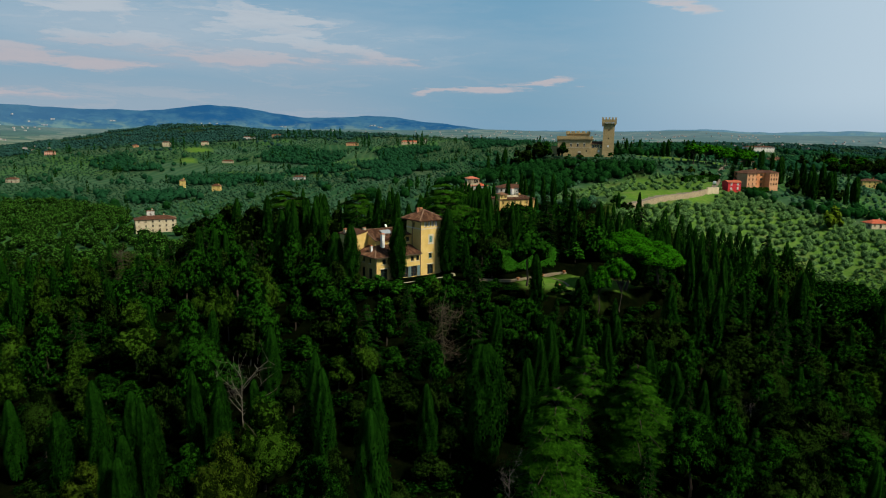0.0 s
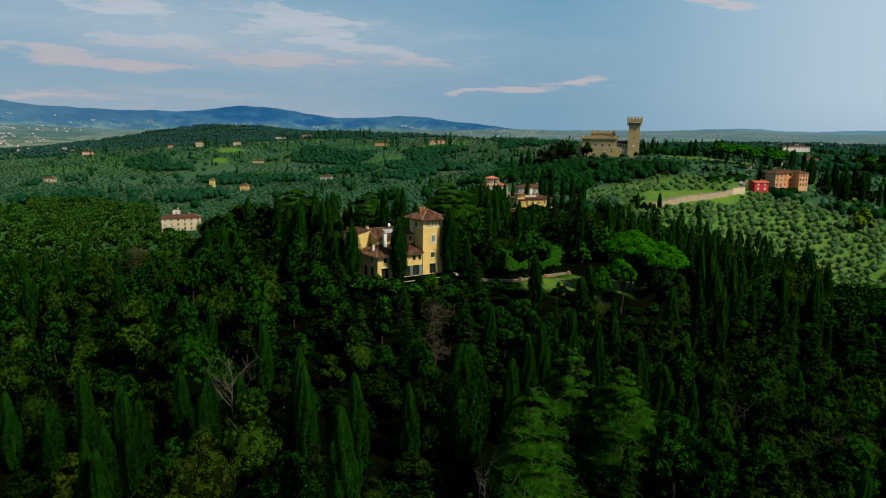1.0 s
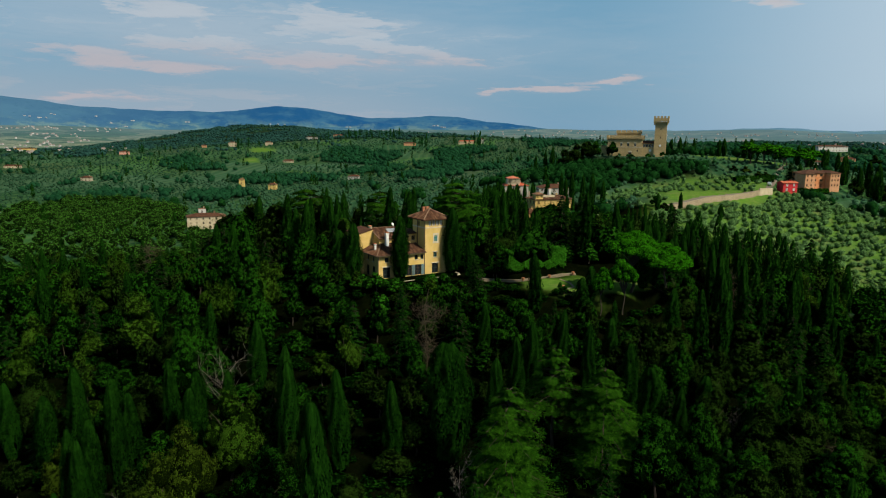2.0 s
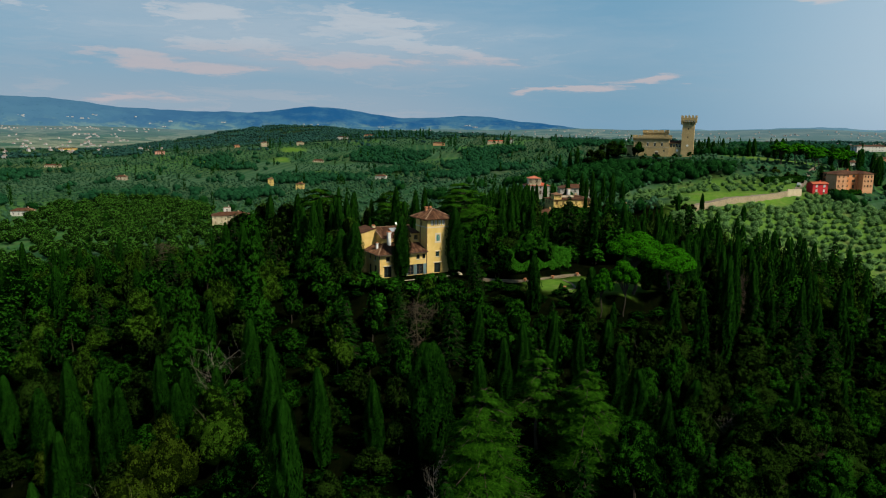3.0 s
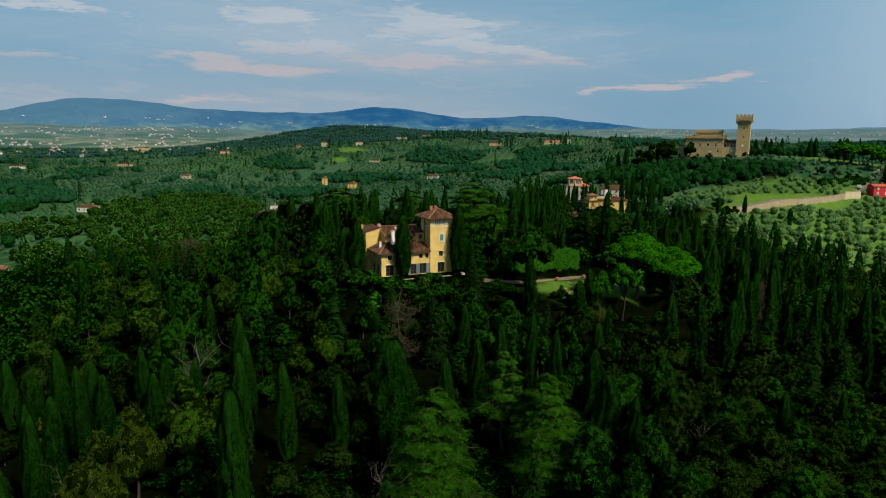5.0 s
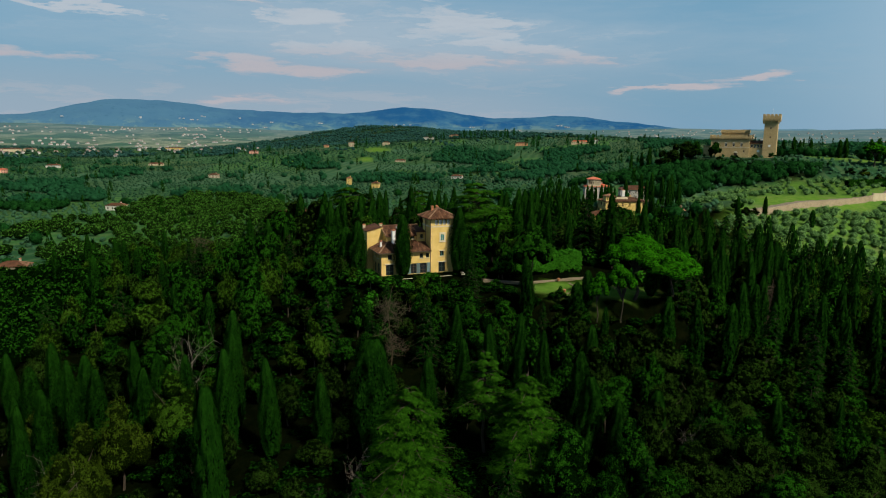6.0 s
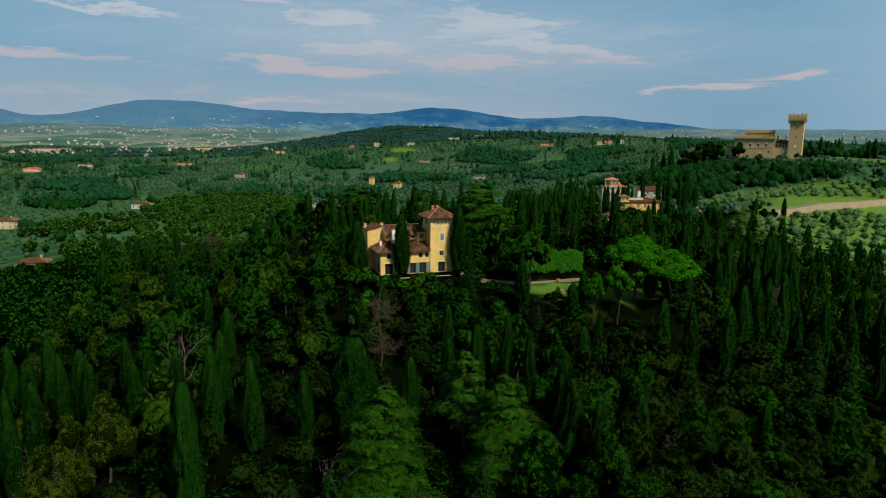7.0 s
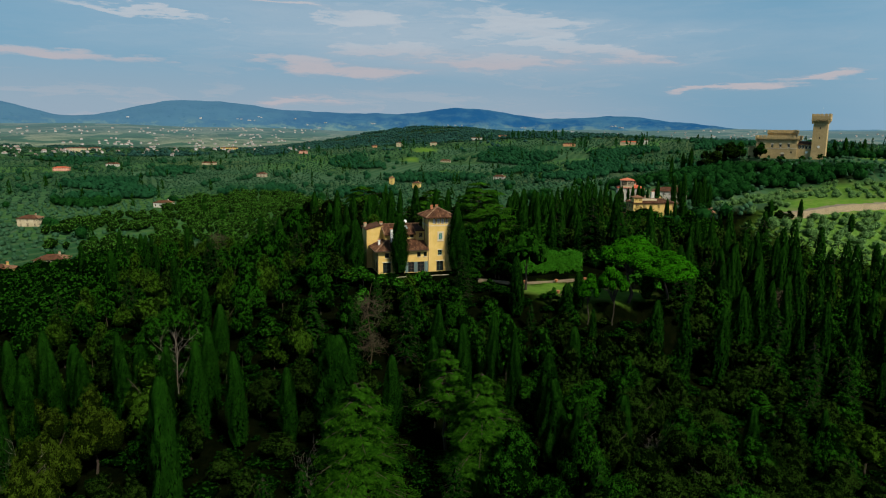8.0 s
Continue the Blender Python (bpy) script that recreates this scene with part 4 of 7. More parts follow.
for kind, x, y, tall, wide in [(HOLM_MID, 68.7, 530, 17, 1.0), (HOLM_MID, 60, 530, 15.5, 1.0), (HOLM_MID, 77, 529, 16.5, 1.0), (OAK_MID, 83, 531, 13, 0.95), (CYPRESS_MID, 50, 533, 19, 1.2), (CYPRESS_MID, 45, 536, 17, 1.2), (CYPRESS_MID, 37, 534, 16, 1.2), (OAK_MID, 96, 531, 12.5, 0.95), (OAK_MID, 99, 527, 4, 1.8), (OAK_MID, 110, 526, 3.5, 1.8), (OAK_MID, 122, 526, 3.5, 1.8), (OAK_MID, 134, 528, 4, 1.7),
                               (CYPRESS_MID, 146, 556, 13, 1.5), (CYPRESS_MID, 152, 551, 14, 1.4), (CYPRESS_MID, 157, 556, 11, 1.4), (CYPRESS_MID, 165, 560, 13, 1.4), (CYPRESS_MID, 118, 566, 15, 1.3),
                               (PINE_FAR, 195, 517, 16, 1.25), (PINE_FAR, 206, 521, 16, 1.2), (PINE_FAR, 215, 524, 15.5, 1.2), (PINE_FAR, 215, 507, 15, 1.1), (PINE_FAR, 226, 530, 15, 1.2), (PINE_FAR, 236, 521, 14, 1.2), (PINE_FAR, 258, 560, 15, 1.2), (PINE_FAR, 247, 545, 15, 1.2),
                               (CYPRESS_MID, 240, 545, 16, 1.6), (CYPRESS_MID, 246, 541, 15, 1.5), (CYPRESS_MID, 252, 548, 17, 1.6), (CYPRESS_MID, 258, 540, 15, 1.6), (CYPRESS_MID, 264, 550, 16, 1.6), (CYPRESS_MID, 271, 546, 15, 1.6), (CYPRESS_MID, 200, 545, 15, 1.7), (CYPRESS_MID, 206, 548, 16, 1.7), (CYPRESS_MID, 186, 550, 14, 1.7), (CYPRESS_MID, 181, 546, 13, 1.7),
                               (FIR, 199.6, 457, 13, 1.3), (CYPRESS_MID, 225, 478, 13, 1.5), (CYPRESS_MID, 248, 491, 13, 1.5), (DRY, 176.7, 471, 5.5, 1.3), (HOLM_MID, 180, 458, 5, 1.7), (HOLM_MID, 186, 462, 4.5, 1.7), (HOLM_MID, 170, 476, 5, 1.6), (OAK_MID, 196, 428, 3.5, 1.4), (OAK_MID, 201, 427, 4, 1.4), (LIME, 216, 361, 14.5, 0.85), (HOLM_MID, 253, 449, 8, 1.2), (HOLM_MID, 88, 317, 5, 1.3), (HOLM_MID, 92, 321, 4.5, 1.3), (CYPRESS_MID, 84, 314, 9, 1.4), (OAK_MID, 85, 322, 5, 1.3), (CYPRESS_MID, 96, 320, 10, 1.3)]:
    kind.plant(x, y, tall, wide)
    taken.append((x, y, 2.0))


def plant_park():
    """Dark cypresses, holm oaks and pines of the park beyond the orange villa."""
    rng = np.random.default_rng(37)
    for k in range(44):
        x, y = rng.uniform(238, 282), rng.uniform(432, 486)
        kind = CYPRESS_MID if rng.uniform() < 0.55 else HOLM_MID
        kind.plant(x, y, rng.uniform(13, 20) if kind is CYPRESS_MID else rng.uniform(6, 10), 1.5 if kind is CYPRESS_MID else 1.1)
        taken.append((x, y, 2.0))
    for k in range(46):
        x, y = rng.uniform(385, 500), rng.uniform(640, 720)
        kind = HOLM_MID if k % 3 else PINE_FAR if k % 2 else CYPRESS_MID
        kind.plant(x, y, rng.uniform(11, 18), 1.2)
        taken.append((x, y, 3.0))


plant_park()


for kind, x, y, tall, wide in [(HOLM, 50, 90, 10.5, 0.95), (HOLM, 57, 94, 11, 0.95), (HOLM, 53, 98, 10, 1.0), (OAK, 60, 88, 9.5, 1.0), (OAK, 47, 84, 9, 1.0), (HOLM, 64, 94, 10, 1.0), (OAK, 66, 87, 9, 1.0), (HOLM, 70, 92, 10, 1.0), (OAK, 56, 83, 8, 1.0), (OAK, 63, 101, 10, 0.9), (HOLM, 73, 100, 10, 1.0),
                               (OAK_MID, 1.0, 136, 7.8, 0.85), (LIGHT, -1.6, 133, 7.6, 0.8), (HOLM_MID, -22.8, 139, 8.0, 0.85), (OAK_MID, -26, 137, 8.6, 0.85), (LIGHT, -18.1, 136, 4.6, 1.1), (OAK_MID, -31, 142, 8.0, 0.85), (OAK_MID, 4.4, 138, 5.8, 0.95),
                               (HOLM_MID, 44, 141.5, 2.6, 1.9), (OAK_MID, 47, 143.5, 2.4, 1.9), (HOLM_MID, 50.5, 145.5, 3.0, 1.7), (OAK_MID, 41, 141, 2.2, 2.0), (HOLM_MID, 53, 148.5, 3.2, 1.6), (OAK_MID, 49, 148.5, 2.0, 2.0), (HOLM_MID, 54, 143, 3.5, 1.6), (HOLM_MID, 37.5, 141.5, 1.8, 2.2), (OAK_MID, 52, 139, 3.5, 1.6), (HOLM_MID, 46, 138.5, 3.2, 1.7)]:
    kind.plant(x, y, tall, wide)
    taken.append((x, y, 2.0))


def clear_of_house(x, y):
    """Keep the villa, its terrace, lawn and paths free."""
    u, v = (x + 15.1) * 0.7986 + (y - 145.3) * 0.6018, -(x + 15.1) * 0.6018 + (y - 145.3) * 0.7986
    if -3.5 < u < 21 and -5.5 < v < 17:
        return False
    if 15 < x < 50 and 143 < y < 176:
        return False
    return not (18 < x < 52 and 306 < y < 342) and not (6 < x < 50 and 376 < y < 402)


def sight_cap(x, y):
    """Highest tree tip that keeps the house, lawn and ridge villa in view from the south."""
    if 92 < y < 148 and -32 < x < 12:
        return 32.0 - 33.0 * y / 146 - 0.4
    if 100 < y < 146 and 12 <= x < 52:
        return 32.0 - 34.5 * y / 145 - 0.8
    if y > 190 and 15 < x < 52:
        return 33.0 - 37.5 * y / 325
    return 99.0


def plant_ridge():
    """Close rows of cypresses with holm oaks among them, behind the villa and its garden."""
    rng = np.random.default_rng(39)
    for x0, x1, y0, y1, low, high, count in ((-46, 6, 181, 216, 11.5, 16.0, 48), (0, 19, 220, 286, 9.5, 13.5, 64), (52, 66, 205, 262, 4.0, 8.5, 26), (60, 80, 180, 222, 1.0, 6.0, 24)):
        for k in range(count):
            x, y = rng.uniform(x0, x1), rng.uniform(y0, y1)
            top, dice = rng.uniform(low, high), rng.uniform()
            if not room(x, y, 0.3):
                continue
            kind = CYPRESS_MID if dice < 0.74 else HOLM_MID
            tall = top - float(height(x, y)) - (0 if kind is CYPRESS_MID else 3.5)
            if y > 232:
                behind[kind].append((x, y, float(height(x, y)) - 0.3, (tall * 0.7 if kind is CYPRESS_MID else 9.0), tall))
                taken.append((x, y, 1.4))
                continue
            kind.plant(x, y, tall, (1.55 if kind is CYPRESS_MID else 4.6 / 0.5) / (tall * (0.085 if kind is CYPRESS_MID else 1.0)))
            taken.append((x, y, 1.4))


def plant_wood():
    rng = np.random.default_rng(31)
    gap = 5.9
    for y in np.arange(44, 262, gap):
        for x in np.arange(-190, 175, gap):
            px, py = x + rng.uniform(-2.4, 2.4), y + rng.uniform(-2.4, 2.4)
            dice, tallness, skip = rng.uniform(), rng.uniform(0, 1), rng.uniform()
            near = py < 112
            if abs(px - 22) > 20 + py * 0.74 or not clear_of_house(px, py) or not room(px, py, 1.7 if near else 2.0) or skip < (0.45 if -16 < px < 26 and py < 92 else 0.05):
                continue
            if px > 82 + (py - 120) * 0.42 and py > 165:
                continue
            ground = float(height(px, py))
            east = px > 38 + (py - 100) * 0.1
            west = px < -60 - (py - 120) * 0.2 and py > 112
            if west:
                kind, tall = (OAK_MID, 5.5 + 5 * tallness) if dice < 0.72 else (HOLM_MID, 6 + 4 * tallness) if dice < 0.90 else (CYPRESS_SIDE, 10 + 4 * tallness) if dice < 0.96 else (FIR, 9 + 4 * tallness)
            elif py > 165:
                kind, tall = (CYPRESS_MID, 15 + 5 * tallness) if dice < 0.42 else (HOLM_MID, 10 + 5 * tallness) if dice < 0.62 else (OAK_MID, 10 + 5 * tallness) if dice < 0.9 else (FIR, 13 + 5 * tallness)
            elif east and py > 118:
                kind, tall = (CYPRESS_SIDE, 9 + 7 * tallness) if dice < 0.12 + 0.46 * step(128, 185, py) else (FIR, 9 + 6 * tallness) if dice < 0.34 + 0.30 * step(128, 185, py) else (HOLM_MID, 6 + 4 * tallness) if dice < 0.84 else (OAK_MID, 6 + 4 * tallness)
            elif east:
                kind, tall = (HOLM, 6.5 + 5.5 * tallness) if dice < 0.42 else (OAK, 6.5 + 5.5 * tallness) if dice < 0.84 else (FIR, 8 + 4 * tallness) if dice < 0.94 else (CYPRESS, 9 + 3 * tallness)
            else:
                broad, dark = (OAK, HOLM) if near else (OAK_MID, HOLM_MID)
                kind, tall = (broad, 5 + 9 * tallness ** 1.4) if dice < 0.62 else (dark, 5.5 + 8 * tallness ** 1.4) if dice < 0.86 else (CYPRESS if near else CYPRESS_SIDE, 9 + 4 * tallness) if dice < 0.92 else (FIR, 9 + 4 * tallness) if dice < 0.992 else (DRY, 7 + 2 * tallness)
            if -19 < px < 31 and py < 103:
                kind, tall = (HOLM, 4 + 4 * tallness) if dice < 0.8 else (FIR, 7 + 4 * tallness)
            if kind in (OAK, OAK_MID) and rng.uniform() < (0.36 if px < -10 else 0.2):
                kind = LIGHT
            tall = min(tall, sight_cap(px, py) - ground)
            if tall < 2.6:
                continue
            wide = 1.0
            if kind in (OAK, HOLM, OAK_MID, HOLM_MID, LIGHT):
                wide = max(0.66, (7.4 if east else 5.2) / tall) * rng.uniform(0.85, 1.25)
            if kind in (CYPRESS, CYPRESS_SIDE, CYPRESS_MID) and tall < 6:
                wide = 1.6
            taken.append((px, py, 2.0))
            if kind in behind and (py > 178 or west and py > 150) and (kind is not CYPRESS_MID or py > 200 or px > 45):
                behind[kind].append((px, py, ground - 0.3, tall * wide * 1.05, tall))
            else:
                kind.plant(px, py, tall, wide)


def plant_bank():
    """Shrubby trees on the slope between the wood and the lawn."""
    rng = np.random.default_rng(33)
    for y in np.arange(108, 145, 4.4):
        for x in np.arange(10, 54, 4.4):
            px, py = x + rng.uniform(-1.6, 1.6), y + rng.uniform(-1.6, 1.6)
            tall = max(1.8, min(rng.uniform(3.0, 6.5), sight_cap(px, py) - float(height(px, py))))
            kind = HOLM_MID if rng.uniform() < 0.6 else OAK_MID
            if room(px, py, 1.0) and not (py > 143 and 16 < px < 46):
                kind.plant(px, py, tall, max(1.0, 4.6 / tall))


behind = {OAK_MID: [], HOLM_MID: [], CYPRESS_MID: []}  # trees at the back of the hill, joined
plant_ridge()
plant_wood()
plant_bank()


# ---- groves and woods further off ----
def many(name, label, category, mat, places, sizes, shape, seed, inner=None):
    """One joined mesh of leafy trees at the given places; shape: (leaves, core level, leaf size, slimness)."""
    n, core, leaf, slim = shape
    rng = np.random.default_rng(seed)
    shapes = []
    for k in range(5):
        if slim > 1.5:
            parts, cores = cypress_crown(rng, n, 0.13, leaf)
            cores = []
        else:
            v, f = BALLS[core]
            lump = v * np.array([0.36, 0.36, 0.40]) * (1 + 0.16 * rng.normal(size=(len(v), 1))) + np.array([0, 0, 0.46])
            d = scattered(rng, n)
            d[:, 2] = np.where(d[:, 2] < -0.3, -d[:, 2], d[:, 2])
            bulge = 1 + 0.22 * np.sin(d[:, 0] * 5 + k) * np.cos(d[:, 1] * 4 - k)
            at = d * (bulge * rng.uniform(0.82, 1.12, n))[:, None] * np.array([0.42, 0.42, 0.46]) + np.array([0, 0, 0.46])
            size = leaf * rng.uniform(0.7, 1.4, n)
            parts, cores = [leaves(at, unit(d + 0.6 * scattered(rng, n) + np.array([0, 0, 0.4])), scattered(rng, n), size, size * 1.3, unit(d + np.array([0, 0, 0.25])))], [(lump, f)]
        vs, fs, idx, ways, base = [], [], [], [], 0
        for mat_i, group in ((0, parts), (1, cores)):
            for v, f, *soft in group:
                ways.append(soft[0] if soft else unit(v - v.mean(0)))
                f = np.concatenate([f, f[:, :1]], 1) if f.shape[1] == 3 else f
                vs.append(v), fs.append(f + base), idx.append(np.full(len(f), mat_i))
                base += len(v)
        shapes.append((np.concatenate(vs), np.concatenate(fs), np.concatenate(idx), np.concatenate(ways)))
    pick = rng.integers(0, 5, len(places))
    turn = rng.uniform(0, 6.283, len(places))
    allv, allf, alli, allw, base = [], [], [], [], 0
    for k, (v, f, idx, w) in enumerate(shapes):
        sel = np.where(pick == k)[0]
        if not len(sel):
            continue
        c, s = np.cos(turn[sel])[:, None], np.sin(turn[sel])[:, None]
        wide = (sizes[sel, 0])[:, None]
        x = (v[None, :, 0] * c - v[None, :, 1] * s) * wide + places[sel, 0:1]
        y = (v[None, :, 0] * s + v[None, :, 1] * c) * wide + places[sel, 1:2]
        z = v[None, :, 2] * sizes[sel, 1:2] + places[sel, 2:3]
        allv.append(np.stack([x, y, z], -1).reshape(-1, 3))
        allf.append((f[None] + (np.arange(len(sel)) * len(v))[:, None, None] + base).reshape(-1, 4))
        alli.append(np.tile(idx, len(sel)))
        allw.append(np.stack([w[None, :, 0] * c - w[None, :, 1] * s, w[None, :, 0] * s + w[None, :, 1] * c, np.broadcast_to(w[None, :, 2], x.shape)], -1).reshape(-1, 3))
        base += len(sel) * len(v)
    f = np.concatenate(allf)
    # quads with a doubled corner are triangles
    v, i = np.concatenate(allv), np.concatenate(alli)
    quad = f[:, 3] != f[:, 0]
    me = bpy.data.meshes.new(name)
    tri = f[~quad][:, :3]
    me.vertices.add(len(v))
    me.vertices.foreach_set("co", v.astype(np.float32).reshape(-1))
    loops = np.concatenate([f[quad].reshape(-1), tri.reshape(-1)])
    me.loops.add(len(loops))
    me.loops.foreach_set("vertex_index", loops.astype(np.int32))
    nq, nt = int(quad.sum()), len(tri)
    me.polygons.add(nq + nt)
    me.polygons.foreach_set("loop_start", np.concatenate([np.arange(nq) * 4, nq * 4 + np.arange(nt) * 3]).astype(np.int32))
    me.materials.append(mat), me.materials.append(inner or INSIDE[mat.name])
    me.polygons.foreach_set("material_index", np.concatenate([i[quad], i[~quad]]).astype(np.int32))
    me.polygons.foreach_set("use_smooth", np.ones(len(f), bool))
    facing(me, np.concatenate(allw))
    me.update(calc_edges=True)
    return tagged(new(name, me), label, category, kind="stuff")


# places of houses, kept free of trees: x, y, radius
HOUSES_AT = [(35.4, 329.6, 13), (25, 314, 7), (19.5, 399, 11), (40, 392, 12), (59.6, 314.7, 5), (211, 452, 15), (186, 424, 7), (248, 374, 9), (362, 543, 18), (330, 720, 10), (372, 745, 12), (440, 930, 26), (-174, 398, 14), (-283, 730, 6),
             (-228, 676, 7), (-488, 760, 9), (-170, 800, 10), (-196, 206, 9), (-196, 184, 7), (-334, 304, 9), (-352, 436, 10)]
FAR_HOUSES_AT = [(-772, 694, 20), (-782, 792, 18), (-705, 918, 20), (-663, 1140, 16), (-1245, 1130, 34), (-1340, 1265, 26), (-1168, 1560, 40), (-550, 1350, 16), (-480, 1370, 15), (-610, 1345, 11), (-337, 1060, 16), (-50, 1244, 30), (-165, 1250, 20), (-400, 1640, 20), (-455, 1600, 22)]


def free_spots(x, y):
    ok = meadow_at(x, y) < 0.35
    off = (y - 300) - (x - 72) * 1.12
    ok &= ~((off > -5) & (off < 10) & (x > 60) & (x < 175))
    for hx, hy, r in HOUSES_AT + FAR_HOUSES_AT:
        # a clear strip in front of each house, so that it shows over the trees
        away = np.hypot(x - hx, y - hy)
        ok &= away > r
        d = math.hypot(hx - 25, hy)
        ux, uy = (hx - 25) / d, hy / d
        along, side = (x - 25) * ux + y * uy, np.abs(-(x - 25) * uy + y * ux)
        ok &= ~((along > d - 1.9 * r) & (along < d) & (side < r * 0.7))
    return ok


def sector(rng, r0, r1, count, half=56.0, mid=-10.0):
    a = np.radians(rng.uniform(mid - half, mid + half, count))
    r = np.sqrt(rng.uniform(r0 ** 2, r1 ** 2, count))
    return 25 + r * np.sin(a), r * np.cos(a)


def in_grove(x, y):
    """The olive grove below the road and the olive meadow above it."""
    lower = inside(x, y, 165, 320, 100, 78, 30, 0.05) > 0.5
    upper = inside(x, y, 128, 405, 75, 45, 38, 0.05) > 0.5
    return lower | upper


def plant_far():
    rng = np.random.default_rng(41)
    # olives of the near grove: rows, the nearest ones as single trees
    spots = []
    for i in np.arange(-25, 26):
        for j in np.arange(-20, 29):
            x, y = 150 + i * 5.5 * 0.86 - j * 5.5 * 0.5 + rng.uniform(-1.6, 1.6), 345 + i * 5.5 * 0.5 + j * 5.5 * 0.86 + rng.uniform(-1.6, 1.6)
            size = rng.uniform(2.6, 4.7)
            if (y - 300) - (x - 72) * 1.12 > 8:
                size *= 0.8  # the meadow above the wall is planted thinly
                if rng.uniform() < 0.42:
                    continue
            spots.append((x, y, size))
    spots = np.array(spots)
    keep = in_grove(spots[:, 0], spots[:, 1]) & free_spots(spots[:, 0], spots[:, 1])
    off = (spots[:, 1] - 300) - (spots[:, 0] - 72) * 1.12
    keep &= ~((off > -5) & (off < 10) & (spots[:, 0] > 55) & (spots[:, 0] < 175))
    spots = spots[keep]
    spots = spots[np.argsort(spots[:, 1])]
    for x, y, tall in spots[:280]:
        OLIVE.plant(x, y, tall, 1.15, 0.2)
    rest = spots[280:]
    if len(rest):
        places = np.stack([rest[:, 0], rest[:, 1], height(rest[:, 0], rest[:, 1]) - 0.3], -1)
        many("olive_grove", "further rows of silver-green olive trees", "olive grove", L_OLIVE, places, np.stack([rest[:, 2] * 1.25, rest[:, 2]], -1), (170, 1, 0.042, 1), 42)

    def belt(name, label, mat, r0, r1, count, shape, size, test, seed, wide=1.0, gap=0.0):
        g = np.random.default_rng(seed)
        x, y = in_rows(r0, r1, gap, seed) if gap else sector(g, r0, r1, count)
        ok = test(x, y) & free_spots(x, y)
        x, y = x[ok], y[ok]
        tall = g.uniform(*size, len(x))
        z = height(x, y) - 0.4
        under_castle = (x > 30) & (x < 200) & (y > 430) & (y < 545)
        tall = np.where(under_castle, np.clip(33 - 16.5 * y / 540 - 1.0 - z, 2.5, tall), tall)
        if len(x):
            many(name, label, "trees", mat, np.stack([x, y, z], -1), np.stack([tall * wide * g.uniform(0.85, 1.3, len(x)), tall], -1), shape, seed, mat if r0 >= 300 else None)

    def hill_wood(x, y):
        planted = (np.abs(x - 22) < 22 + y * 0.74) & (y < 264) & ((x < 82 + (y - 120) * 0.42) | (y < 165))
        return ~planted

    def valley(x, y):
        dense = np.maximum(inside(x, y, -185, 310, 150, 85, -25, 0.05), inside(x, y, -285, 455, 62, 150, 33, 0.05))
        return (dense > 0.4) & hill_wood(x, y) & ~(inside(x, y, -268, 268, 50, 24, 45, 0.05) > 0.3)

    def any_of(x, y, patches):
        return functools.reduce(np.maximum, [inside(x, y, *p, 0.05) for p in patches]) > 0.6

    def wood(x, y):
        below_castle = inside(x, y, 82, 490, 84, 44, 0, 0.05) > 0.5
        hedgerow = (np.abs(waves(x, y, 210, 66)) < 0.013) & (waves(x, y, 90, 67) > -0.1)
        horizon = (y > 1500) & (waves(x, y, 300, 61) > -0.15)
        east = (x > 40) & (inside(x, y, 200, 495, 75, 48, 10, 0.05) < 0.4) & (waves(x, y, 230, 61) + 0.35 * waves(x, y, 70, 62) > 0.22)
        single = waves(x, y, 31, 68) > 0.64
        return (any_of(x, y, WOODS + MORE_WOODS) | below_castle | hedgerow | horizon | east | single) & ~valley(x, y) & ~in_grove(x, y) & hill_wood(x, y) & ~(inside(x, y, 112, 548, 33, 14, 0, 0.02) > 0.3)

    def grove(x, y):
        return ~any_of(x, y, WOODS + MORE_WOODS) & ~any_of(x, y, CLEARINGS) & ~valley(x, y) & ~in_grove(x, y) & hill_wood(x, y) & ~(inside(x, y, 112, 548, 36, 16, 0, 0.02) > 0.3)

    def in_rows(r0, r1, gap, seed):
        """Spots in straight rows that turn from field to field."""
        g = np.random.default_rng(seed)
        size, half = 150.0, np.arange(-110, 111, gap)
        u, v = (q.reshape(-1) for q in np.meshgrid(half, half))
        xs, ys = [], []
        for cx in np.arange(-1500, 700, size):
            for cy in np.arange(150, 1500, size):
                if not r0 - 120 < math.hypot(cx - 25, cy) < r1 + 120:
                    continue
                t = g.uniform(0, 3.14)
                px, py = u * math.cos(t) - v * 1.25 * math.sin(t), u * math.sin(t) + v * 1.25 * math.cos(t)
                ok = (np.abs(px) < size / 2) & (np.abs(py) < size / 2)
                xs.append(cx + px[ok] + g.normal(0, 1.5, ok.sum())), ys.append(cy + py[ok] + g.normal(0, 1.5, ok.sum()))
        x, y = np.concatenate(xs), np.concatenate(ys)
        r, a = np.hypot(x - 25, y), np.degrees(np.arctan2(x - 25, y))
        keep = (r > r0) & (r < r1) & (a > -66) & (a < 46) & (g.uniform(size=len(x)) > 0.08)
        return x[keep], y[keep]

    def wood_or_edge(x, y):
        return hill_wood(x, y) & ~in_grove(x, y) & ((x < 60) | (y < 240))

    belt("far_wood", "mixed green woodland at the foot of the hill", L_OAK, 150, 300, 1300, (160, 2, 0.036, 1), (5, 10), wood_or_edge, 50, 1.05)
    belt("far_wood", "dense bright green woodland in the near valley", L_VALLEY, 180, 700, 9000, (56, 1, 0.044, 1), (4, 8.5), valley, 58, 1.1)
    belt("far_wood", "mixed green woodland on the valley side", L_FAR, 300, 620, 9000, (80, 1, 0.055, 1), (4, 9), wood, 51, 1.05)
